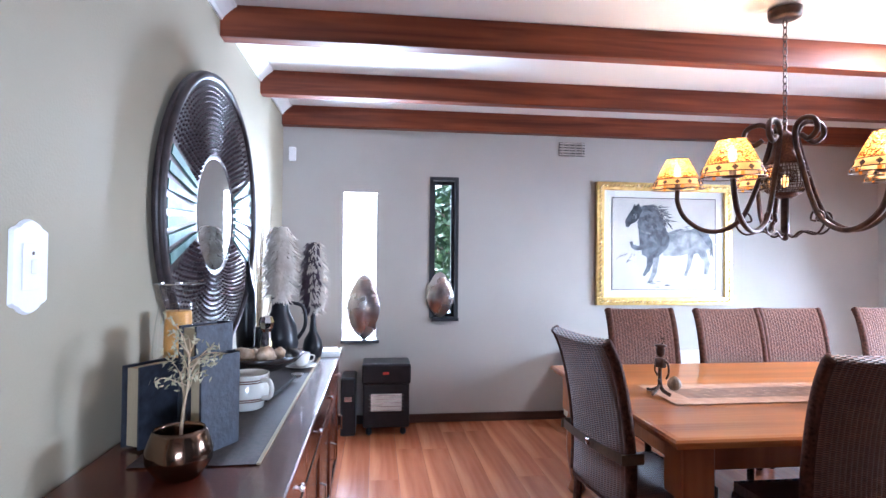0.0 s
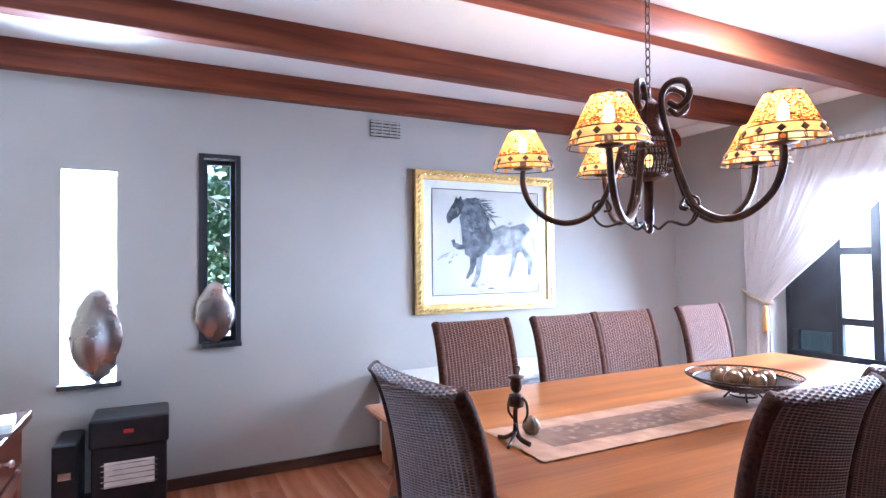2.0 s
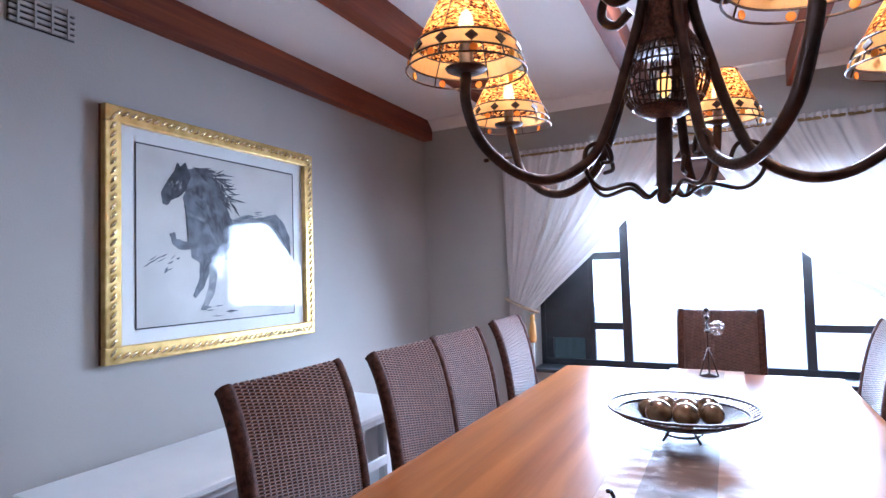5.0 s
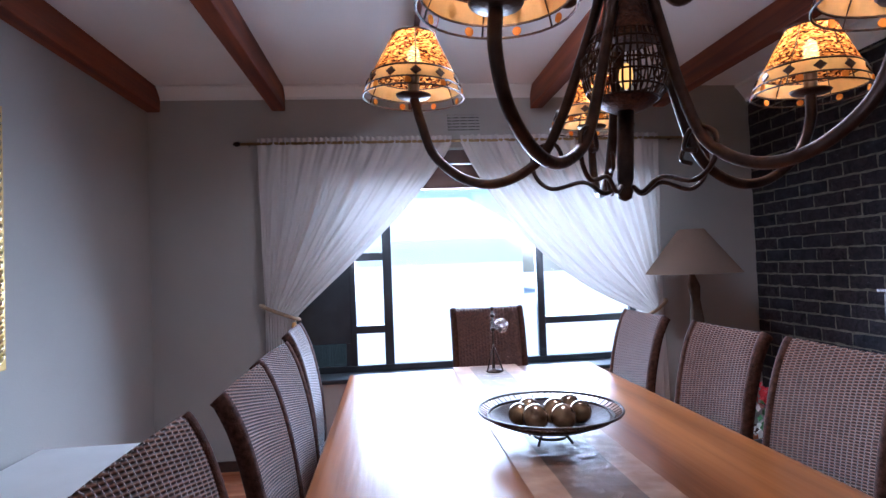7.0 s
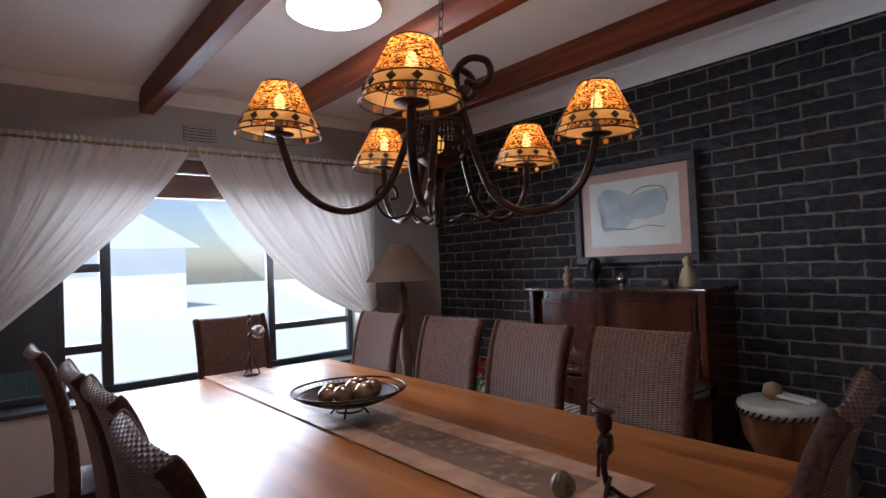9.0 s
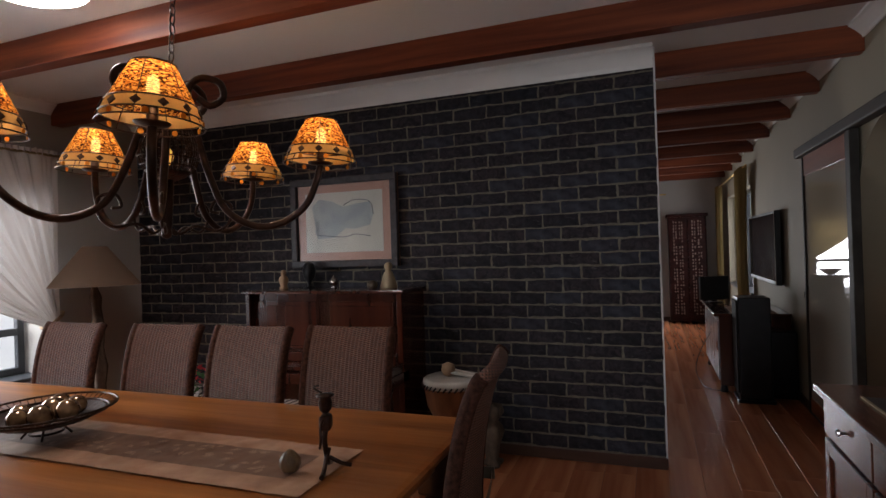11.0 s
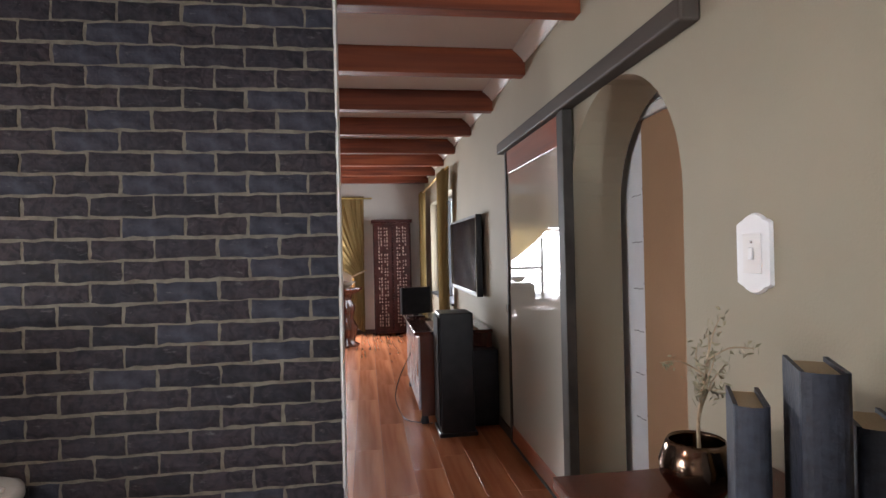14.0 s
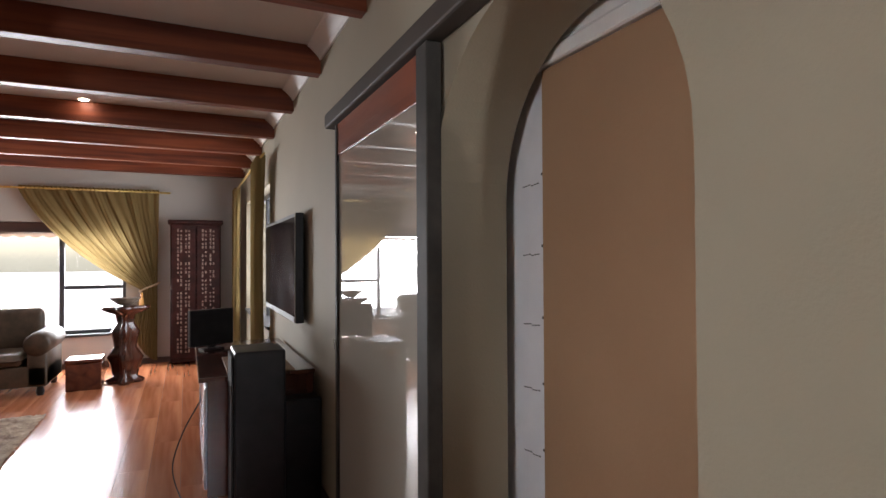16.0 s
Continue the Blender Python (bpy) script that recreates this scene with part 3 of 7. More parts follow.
# ---- dining chairs ----
CANE = mat("woven_brown_rattan", (0.028, 0.011, 0.008), (0.10, 0.042, 0.028), 60, 0.8, bump=0.5, bscale=260, spec=0.15)
def rattan(name, dark, light, along):
    """Weave: fine strands crossing the cords, light on top and dark between."""
    m = mat(name, dark, light, 40, 0.42, bump=0.0, spec=0.6)
    N, L = m.node_tree.nodes, m.node_tree.links
    p = N["Principled BSDF"]
    tc, sx = N.new("ShaderNodeTexCoord"), N.new("ShaderNodeSeparateXYZ")
    L.new(tc.outputs["Object"], sx.inputs[0])
    fl, ph, sn, ad = N.new("ShaderNodeMath"), N.new("ShaderNodeMath"), N.new("ShaderNodeMath"), N.new("ShaderNodeMath")
    fl.operation = "MULTIPLY"; fl.inputs[1].default_value = math.pi / 0.0215      # half turn a cord
    L.new(sx.outputs[0], fl.inputs[0])
    s1 = N.new("ShaderNodeMath"); s1.operation = "SINE"
    L.new(fl.outputs[0], s1.inputs[0])
    sg = N.new("ShaderNodeMath"); sg.operation = "SIGN"
    L.new(s1.outputs[0], sg.inputs[0])
    hp = N.new("ShaderNodeMath"); hp.operation = "MULTIPLY"; hp.inputs[1].default_value = math.pi / 2
    L.new(sg.outputs[0], hp.inputs[0])
    ph.operation = "MULTIPLY"; ph.inputs[1].default_value = 2 * math.pi / 0.0088
    L.new(sx.outputs[along], ph.inputs[0])
    ad.operation = "ADD"
    L.new(ph.outputs[0], ad.inputs[0]); L.new(hp.outputs[0], ad.inputs[1])
    sn.operation = "SINE"
    L.new(ad.outputs[0], sn.inputs[0])
    mr = N.new("ShaderNodeMapRange")
    mr.inputs[1].default_value, mr.inputs[2].default_value = -0.9, 0.7
    L.new(sn.outputs[0], mr.inputs[0])
    mx = N.new("ShaderNodeMix"); mx.data_type = "RGBA"
    cr = [n for n in N if n.type == "VALTORGB"][0]
    mx.inputs[6].default_value = (*dark, 1)
    L.new(mr.outputs[0], mx.inputs[0]); L.new(cr.outputs[0], mx.inputs[7])
    cr.color_ramp.elements[0].color = (*[(a + b) / 2 for a, b in zip(dark, light)], 1)
    L.new(mx.outputs[2], p.inputs["Base Color"])
    bp = N.new("ShaderNodeBump")
    bp.inputs["Strength"].default_value, bp.inputs["Distance"].default_value = 0.8, 0.003
    L.new(sn.outputs[0], bp.inputs["Height"]); L.new(bp.outputs[0], p.inputs["Normal"])
    return m
RATTAN = rattan("rattan_weave_upright", (0.026, 0.009, 0.007), (0.30, 0.135, 0.09), 2)
RATTANS = rattan("rattan_weave_seat", (0.024, 0.010, 0.008), (0.20, 0.10, 0.07), 1)
BACK = [(0.185, 0.40), (0.18, 0.52), (0.185, 0.65), (0.20, 0.78), (0.222, 0.90), (0.252, 1.01), (0.285, 1.085), (0.30, 1.105)]
def dining_chair(x, y, rz, belt=False):
    ob = thing("dining_chair", "high-backed woven brown rattan dining chair at the wooden table", "chair", "chairs round the table", at=(x, y, 0), rz=rz)
    W = 0.225
    C = spline([(0, a, b) for a, b in BACK], 5)
    bm = bmesh.new()
    nx = 84
    def face(sgn, off):
        rows = []
        for k, c in enumerate(C):
            d = (C[min(k + 1, len(C) - 1)] - C[max(k - 1, 0)]).normalized()
            nrm = Vector((0, -d.z, d.y)) * sgn
            row = []
            for i in range(nx + 1):
                xx = -W + 2 * W * i / nx
                rib = 0.006 * abs(math.sin(math.pi * (xx + W) / 0.0215))
                sag = 0.018 * (1 - (xx / W) ** 2)
                edge = 0.010 * (abs(xx) / W) ** 12
                row.append(bm.verts.new(Vector((xx, c.y, c.z)) + nrm * (off + rib - edge) + Vector((0, sag, -0.008 * (1 - (xx / W) ** 2) if k > len(C) - 4 else 0))))
            rows.append(row)
        return rows
    A, B = face(1, 0.016), face(-1, 0.016)
    for R in (A, B):
        for a, b in zip(R, R[1:]):
            for i in range(nx):
                bm.faces.new((a[i], a[i + 1], b[i + 1], b[i]))
    for k in range(len(C) - 1):
        for i in (0, nx):
            bm.faces.new((A[k][i], A[k + 1][i], B[k + 1][i], B[k][i]))
    for k in (0, len(C) - 1):
        for i in range(nx):
            bm.faces.new((A[k][i], A[k][i + 1], B[k][i + 1], B[k][i]))
    part("backrest", bm, RATTAN, ob, "ribbed woven back, curled over at the top", True)
    for s in (-1, 1):
        part("back_frame", tube(bmesh.new(), [Vector((s * (W + 0.004), c.y, c.z)) for c in C], 0.024, 8), CANE, ob, "thick bound rattan edge", True)
    bm = bmesh.new()
    surf(bm, lambda u, v: Vector((-W + 2 * W * u, -0.25 + 0.43 * v, 0.455 + 0.003 * abs(math.sin(math.pi * 2 * W * u / 0.0215)) - 0.012 * (abs(2 * v - 1) ** 8))), 60, 10)
    surf(bm, lambda u, v: Vector((-W + 2 * W * u, -0.25 + 0.43 * v, 0.40)), 1, 1)
    for s in (-1, 1):
        surf(bm, lambda u, v: Vector((s * W, -0.25 + 0.43 * u, 0.40 + 0.055 * v)), 1, 1)
    surf(bm, lambda u, v: Vector((-W + 2 * W * u, -0.25, 0.40 + 0.055 * v)), 1, 1)
    part("seat", bm, RATTANS, ob, "woven rattan seat", True)
    part("seat_frame", boxes(((-W - 0.01, -0.26, 0.36), (W + 0.01, 0.20, 0.41)), bevel=0.012, seg=2), CANE, ob, "bound seat rail")
    for sx in (-1, 1):
        for yy, lean in ((-0.225, 0.0), (0.18, 0.03)):
            part("leg", tube(bmesh.new(), [(sx * (W - 0.03), yy + lean, 0), (sx * (W - 0.025), yy, 0.38)], 0.02, 8), CANE, ob)
    if belt:
        bm = bmesh.new()
        n = 30
        rows = []
        for i in range(n + 1):
            xx = -W - 0.03 + (2 * W + 0.06) * i / n
            rows.append([bm.verts.new((xx, 0.238 + 0.015 * (1 - (xx / W) ** 2), 0.60)), bm.verts.new((xx, 0.24 + 0.015 * (1 - (xx / W) ** 2), 0.645))])
        for a, b in zip(rows, rows[1:]):
            bm.faces.new((a[0], b[0], b[1], a[1]))
        for s in (-1, 1):
            box(bm, (s * (W + 0.032) - 0.003, 0.14, 0.60), (s * (W + 0.032) + 0.003, 0.245, 0.645))
        part("strap", bm, LEATHER, ob, "wide leather strap")
        part("buckle", boxes(((-0.03, 0.256, 0.607), (0.0, 0.262, 0.638)), bevel=0.004), SILVER, ob, "small metal buckle")
    return ob
dc = dining_chair(1.90, 3.28, 0)
for cx, yy, rz in ((2.54, 3.26, 1), (3.03, 3.28, -1), (3.86, 3.34, 2), (3.785, 2.03, 180), (3.05, 2.02, 181), (2.47, 2.02, 179), (1.905, 1.97, 180)):
    copy_thing(dc, pose(cx, yy, 0, 0, 0, rz))
wc = dining_chair(1.285, 2.365, 97, True)
copy_thing(wc, pose(4.34, 2.47, 0, 0, 0, -91))
wc.scale = (1.07, 1, 1.0)

# ---- dining table ----
TX0, TX1, TY0, TY1, TZ = 1.20, 4.32, 1.865, 3.385, 0.765
tb = thing("dining_table", "long varnished teak dining table with a moulded edge", "table", at=((TX0 + TX1) / 2, (TY0 + TY1) / 2, 0))
hx, hy = (TX1 - TX0) / 2, (TY1 - TY0) / 2
bm = bmesh.new()
prof = [(-0.03, 0.0), (-0.008, -0.003), (0.0, -0.012), (0.0, -0.024), (-0.014, -0.028), (-0.018, -0.042), (-0.04, -0.048)]
loops = []
for d, z in prof:
    loops.append([bm.verts.new((sx * (hx + d), sy * (hy + d), TZ + z)) for sx, sy in ((-1, -1), (1, -1), (1, 1), (-1, 1))])
for a, b in zip(loops, loops[1:]):
    for i in range(4):
        j = (i + 1) % 4
        bm.faces.new((a[i], a[j], b[j], b[i]))
bm.faces.new(loops[0]); bm.faces.new(loops[-1])
part("tabletop", bm, TABLEW, tb, "glossy orange-brown top with wide-grained boards")
part("apron", boxes(((-hx + 0.12, -hy + 0.12, 0.60), (hx - 0.12, -hy + 0.15, 0.71)), ((-hx + 0.12, hy - 0.15, 0.60), (hx - 0.12, hy - 0.12, 0.71)), ((-hx + 0.12, -hy + 0.15, 0.60), (-hx + 0.15, hy - 0.15, 0.71)), ((hx - 0.15, -hy + 0.15, 0.60), (hx - 0.12, hy - 0.15, 0.71)), bevel=0.003), TABLEL, tb)
for sx in (-1, 1):
    for sy in (-1, 1):
        c = Matrix.Translation((sx * (hx - 0.13), sy * (hy - 0.13), 0))
        bm = bmesh.new()
        box(bm, (-0.07, -0.07, 0.50), (0.07, 0.07, 0.7105), 0.005)
        bmesh.ops.transform(bm, matrix=c, verts=bm.verts)
        lathe([(0.045, 0), (0.055, 0.02), (0.045, 0.05), (0.035, 0.08), (0.05, 0.16), (0.065, 0.28), (0.06, 0.38), (0.04, 0.44), (0.062, 0.46), (0.05, 0.5)], 20, bm, c)
        part("leg", bm, TABLEL, tb, "turned leg under a square block")
# table runner
RUN = mat("tan_satin_runner", (0.36, 0.19, 0.115), (0.60, 0.38, 0.26), 9, 0.38, bump=0.3, bscale=30, spec=0.4)
RUND = mat("brown_patterned_runner_band", (0.17, 0.09, 0.06), (0.27, 0.16, 0.11), 12, 0.4, bump=0.3, bscale=30)
rn = thing("table_runner", "tan satin runner with a brown leaf band on the dining table", "table runner")
def wav(x, y):
    return TZ + 0.004 + 0.0035 * (0.5 + 0.5 * noise.noise(Vector((x * 9, y * 16, 0)))) + 0.002 * noise.noise(Vector((x * 26, y * 5, 3)))
bm = bmesh.new()
surf(bm, lambda u, v: Vector((1.48 + 2.86 * u, 2.345 + 0.40 * v, wav(1.48 + 2.86 * u, v))), 240, 24)
part("cloth", bm, RUN, rn, "", True)
bm = bmesh.new()
surf(bm, lambda u, v: Vector((1.6 + 2.7 * u, 2.445 + 0.2 * v, wav(1.6 + 2.7 * u, 0.25 + 0.5 * v) + 0.0012)), 240, 12)
part("band", bm, RUND, rn, "brown band with pale leaves", True)
bm = bmesh.new()
rng = random.Random(4)
for k in range(120):
    cx, cy, a0 = rng.uniform(1.7, 4.2), rng.uniform(2.46, 2.63), rng.uniform(0, 6)
    for j in range(5):
        a = a0 + (j - 2) * 0.45
        r = 0.03
        z = wav(cx, (cy - 2.345) / 0.4) + 0.0045
        p = [Vector((cx, cy, z)), Vector((cx + r * 0.5 * math.cos(a - 0.12), cy + r * 0.5 * math.sin(a - 0.12), z)), Vector((cx + r * math.cos(a), cy + r * math.sin(a), z)), Vector((cx + r * 0.5 * math.cos(a + 0.12), cy + r * 0.5 * math.sin(a + 0.12), z))]
        bm.faces.new([bm.verts.new(v) for v in p])
tagged(part("leaf_pattern", bm, mat("pale_leaf_thread", (0.5, 0.36, 0.27)), rn, "embroidered pale leaves"), kind="stuff")

# wire bowl with balls
bw = thing("wire_bowl", "dark woven-wire fruit bowl standing on the runner", "bowl", at=(2.82, 2.565, TZ + 0.009))
bw.scale = (0.97, 0.97, 1.0)
bm = lathe([(0.02, 0.045), (0.09, 0.048), (0.16, 0.062), (0.225, 0.09), (0.215, 0.094), (0.15, 0.07), (0.08, 0.056), (0.02, 0.052)], 60, wobble=0.006, ribs=30)
part("basin", bm, mat("dark_woven_wire", (0.02, 0.013, 0.012), (0.09, 0.055, 0.045), 140, 0.5, 0.3, 0.8, 200), bw, "finely woven dark basin")
bm = bmesh.new()
for r, z in ((0.262, 0.115), (0.228, 0.095)):
    tube(bm, [(r * math.cos(2 * math.pi * i / 60), r * math.sin(2 * math.pi * i / 60), z) for i in range(60)], 0.005, 6, True)
for i in range(60):
    a = 2 * math.pi * i / 60
    tube(bm, [(0.226 * math.cos(a), 0.226 * math.sin(a), 0.095), (0.262 * math.cos(a), 0.262 * math.sin(a), 0.115)], 0.002, 4)
part("rim", bm, IRON, bw, "open wire rim")
bm = lathe([(0.03, 0.03), (0.06, 0.046)], 20)
tube(bm, [(0.06 * math.cos(2 * math.pi * i / 24), 0.06 * math.sin(2 * math.pi * i / 24), 0.02) for i in range(24)], 0.005, 6, True)
for i in range(4):
    a = math.pi / 4 + i * math.pi / 2
    tube(bm, spline([(0.05 * math.cos(a), 0.05 * math.sin(a), 0.045), (0.075 * math.cos(a), 0.075 * math.sin(a), 0.02), (0.09 * math.cos(a), 0.09 * math.sin(a), 0.004)], 4), 0.005, 6)
part("foot", bm, IRON, bw, "small iron foot")
BALL = mat("marbled_gold_glass", (0.07, 0.028, 0.014), (0.58, 0.38, 0.22), 16, 0.12, 0.6, coat=0.5)
for k, (dx, dy, r) in enumerate(((-0.07, 0.07, 0.046), (-0.02, -0.015, 0.046), (0.06, 0.06, 0.042), (-0.10, -0.02, 0.044), (0.04, -0.085, 0.046), (-0.04, -0.10, 0.04), (0.0, 0.11, 0.04))):
    bm = bmesh.new()
    bmesh.ops.create_uvsphere(bm, u_segments=24, v_segments=16, radius=r)
    o = part("decorative_ball", bm, BALL, None, "", True)
    tagged(o, "marbled gold and brown glass ball lying in the wire bowl", "decorative ball", "balls in the bowl")
    o.matrix_basis = pose(2.82 + dx, 2.565 + dy, TZ + 0.066 + r + 0.006 * (k % 2) + 0.1 * max(0, math.hypot(dx, dy) - 0.08), 40 * k, 20 * k, 0)

# iron figure and gourd, flower stand
fg = thing("iron_figurine", "small dark wrought-iron figure standing on the runner", "figurine", at=(1.505, 2.545, TZ + 0.009), rz=20)
fg.scale = (0.85, 0.85, 0.9)
bm = bmesh.new()
tube(bm, spline([(0.0, -0.07, 0.006), (0.0, -0.02, 0.02), (0.0, 0.0, 0.05), (0.005, 0.01, 0.11), (0, 0.0, 0.17), (0, 0.0, 0.20)], 6), 0.011, 8)
tube(bm, spline([(0.0, 0.10, 0.006), (0.0, 0.06, 0.012), (0.0, 0.015, 0.04), (-0.01, 0.0, 0.08)], 6), 0.009, 8)
tube(bm, spline([(-0.09, -0.02, 0.006), (-0.05, -0.01, 0.02), (-0.01, 0, 0.045)], 6), 0.008, 8)
for s in (-1, 1):
    tube(bm, spline([(0.0, s * 0.012, 0.195), (0.01, s * 0.045, 0.17), (0.01, s * 0.05, 0.12), (0.02, s * 0.025, 0.085)], 6), 0.006, 6)
box(bm, (-0.022, -0.03, 0.145), (0.022, 0.03, 0.20), 0.01, 2)
lathe([(0.012, 0.205), (0.024, 0.22), (0.027, 0.245), (0.022, 0.262), (0.034, 0.266), (0.036, 0.272), (0.01, 0.278)], 14, bm)
tube(bm, spline([(0.01, 0, 0.275), (0.04, 0.01, 0.30), (0.02, 0.02, 0.31)], 5), 0.004, 6)
part("figure", bm, IRON, fg, "", True)
gd = thing("gourd", "small ribbed dried brown gourd lying on the runner", "gourd", at=(1.61, 2.60, TZ + 0.009))
gd.scale = (0.8, 0.8, 0.8)
part("shell", lathe([(0.005, 0), (0.03, 0.008), (0.042, 0.03), (0.04, 0.055), (0.026, 0.078), (0.008, 0.092)], 40, wobble=0.05, ribs=10), mat("dried_gourd", (0.10, 0.06, 0.03), (0.26, 0.17, 0.09), 20, 0.5), gd, "", True)
fs = thing("iron_candle_flower", "slender iron candlestick with a round filigree flower, on the runner's end", "candlestick", at=(4.12, 2.52, TZ + 0.009))
bm = lathe([(0.05, 0), (0.052, 0.006), (0.01, 0.014), (0.006, 0.02)], 20)
tube(bm, [(0.0, 0, 0.01), (0.004, 0, 0.18), (0.0, 0, 0.375)], 0.005, 6)
for i in range(3):
    a = i * 2.1
    tube(bm, [(0.0, 0, 0.16), (0.055 * math.cos(a), 0.055 * math.sin(a), 0.004)], 0.004, 6)
for z in (0.25, 0.33, 0.372):
    lathe([(0.004, z - 0.012), (0.014, z - 0.006), (0.014, z + 0.006), (0.004, z + 0.012)], 12, bm)
part("stem", bm, IRON, fs, "", True)
bm = bmesh.new()
for i in range(9):
    m = pose(-0.01, -0.05, 0.27, i * 20, i * 40, 0)
    tube(bm, [m @ Vector((0.04 * math.cos(2 * math.pi * k / 20), 0.04 * math.sin(2 * math.pi * k / 20), 0)) for k in range(20)], 0.0025, 5, True)
part("flower", bm, SILVER, fs, "round filigree flower of bent wire")

# ---- chandelier ----
CX, CY = 2.175, 2.515
ch = thing("chandelier", "wrought-iron chandelier with five lit beaded amber shades on a chain", "chandelier", at=(CX, CY, 0))
part("ceiling_rose", lathe([(0.055, CEIL - 0.055), (0.075, CEIL - 0.045), (0.08, CEIL - 0.02), (0.08, CEIL - 0.001)], 24), IRON, ch, "round bronze ceiling cup", True)
bm = bmesh.new()
z = CEIL - 0.055
k = 0
while z > 2.17:
    m = Matrix.Translation((0, 0, z - 0.02)) @ pose(0, 0, 0, 0, 0, 90 * (k % 2))
    tube(bm, [m @ Vector((0.011 * math.cos(2 * math.pi * i / 12), 0, 0.022 * math.sin(2 * math.pi * i / 12))) for i in range(12)], 0.0028, 6, True)
    z -= 0.036
    k += 1
tagged(part("chain", bm, IRON, ch, "chain of oval iron links"))
WEAVE = mat("woven_bronze_wire", (0.03, 0.012, 0.01), (0.14, 0.055, 0.035), 120, 0.4, 0.5, 0.9, 160)
part("body", lathe([(0.082, 1.965), (0.086, 1.97), (0.06, 2.01), (0.052, 2.06), (0.062, 2.10), (0.035, 2.12), (0.01, 2.14), (0.01, 2.18)], 48, wobble=0.02, ribs=24), WEAVE, ch, "vase-shaped neck of woven bronze wire", True)
part("base_cup", lathe([(0.012, 1.79), (0.03, 1.785), (0.06, 1.80), (0.078, 1.815), (0.07, 1.817)], 32), WEAVE, ch, "bronze cup under the belly", True)
BELLY = [(0.078, 1.815), (0.094, 1.835), (0.104, 1.865), (0.107, 1.89), (0.103, 1.92), (0.094, 1.945), (0.084, 1.968)]
bm = bmesh.new()
for r, z in BELLY:
    tube(bm, [(r * math.cos(2 * math.pi * i / 40), r * math.sin(2 * math.pi * i / 40), z) for i in range(40)], 0.0028, 5, True)
for i in range(40):
    a = 2 * math.pi * i / 40
    tube(bm, [(r * math.cos(a + 0.02 * math.sin(i * 5 + k)), r * math.sin(a + 0.02 * math.sin(i * 5 + k)), z) for k, (r, z) in enumerate(BELLY)], 0.0026, 4)
for i in range(10):
    a = 2 * math.pi * i / 10
    tube(bm, [(0.108 * math.cos(a + d), 0.108 * math.sin(a + d), 1.90 + h) for d, h in ((-0.16, 0), (0, 0.022), (0.16, 0), (0, -0.022))], 0.004, 4, True)
tagged(part("cage", bm, IRON, ch, "openwork wire belly with diamond loops"), kind="stuff")
bm = bmesh.new()
bmesh.ops.create_uvsphere(bm, u_segments=14, v_segments=10, radius=0.017, matrix=Matrix.Translation((0, 0, 1.875)) @ Matrix.Diagonal((1, 1, 1.9, 1)))
part("inner_bulb", bm, glow("amber_inner_bulb", (1.0, 0.5, 0.1), 1.1), ch, "amber bulb glowing inside the belly", True)
part("stem", lathe([(0.004, 1.565), (0.016, 1.572), (0.02, 1.59), (0.016, 1.60), (0.02, 1.62), (0.02, 1.80)], 20), IRON, ch, "thick iron stem with a rounded tip", True)
SHADE = bpy.data.materials.new("beaded_amber_shade")
SHADE.use_nodes = True
N, L = SHADE.node_tree.nodes, SHADE.node_tree.links
d, t, mx, vo, cr, tc = N.new("ShaderNodeBsdfDiffuse"), N.new("ShaderNodeBsdfTranslucent"), N.new("ShaderNodeMixShader"), N.new("ShaderNodeTexVoronoi"), N.new("ShaderNodeValToRGB"), N.new("ShaderNodeTexCoord")
mp = N.new("ShaderNodeMapping"); mp.inputs["Scale"].default_value = (1, 1, 2.2)
vo.inputs["Scale"].default_value = 130
L.new(tc.outputs["Object"], mp.inputs[0]); L.new(mp.outputs[0], vo.inputs["Vector"])
sep = N.new("ShaderNodeSeparateColor"); L.new(vo.outputs["Color"], sep.inputs[0]); L.new(sep.outputs[0], cr.inputs[0])
e = cr.color_ramp.elements
e[0].position, e[0].color = 0.26, (0.03, 0.008, 0.004, 1)
e[1].position, e[1].color = 1.0, (0.70, 0.36, 0.10, 1)
e2 = cr.color_ramp.elements.new(0.42); e2.color = (0.17, 0.05, 0.012, 1)
e3 = cr.color_ramp.elements.new(0.68); e3.color = (0.46, 0.18, 0.035, 1)
for s in (d, t):
    L.new(cr.outputs[0], s.inputs[0])
mx.inputs[0].default_value = 0.7
gp, m2 = N.new("ShaderNodeBsdfTransparent"), N.new("ShaderNodeMixShader")
gp.inputs[0].default_value = (1.0, 0.72, 0.40, 1)
m2.inputs[0].default_value = 0.05
L.new(d.outputs[0], mx.inputs[1]); L.new(t.outputs[0], mx.inputs[2]); L.new(mx.outputs[0], m2.inputs[1])
L.new(gp.outputs[0], m2.inputs[2]); L.new(m2.outputs[0], N["Material Output"].inputs[0])
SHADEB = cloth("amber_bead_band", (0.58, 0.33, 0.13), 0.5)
AMBER = cloth("amber_shell_disc", (0.75, 0.32, 0.06), 0.5)
BULB = glow("warm_bulb", (1.0, 0.68, 0.33), 40)
ARMS = ((66, 0.565), (132.5, 0.54), (210, 0.558), (276, 0.54), (348, 0.55))      # bearing and reach of the bent arms
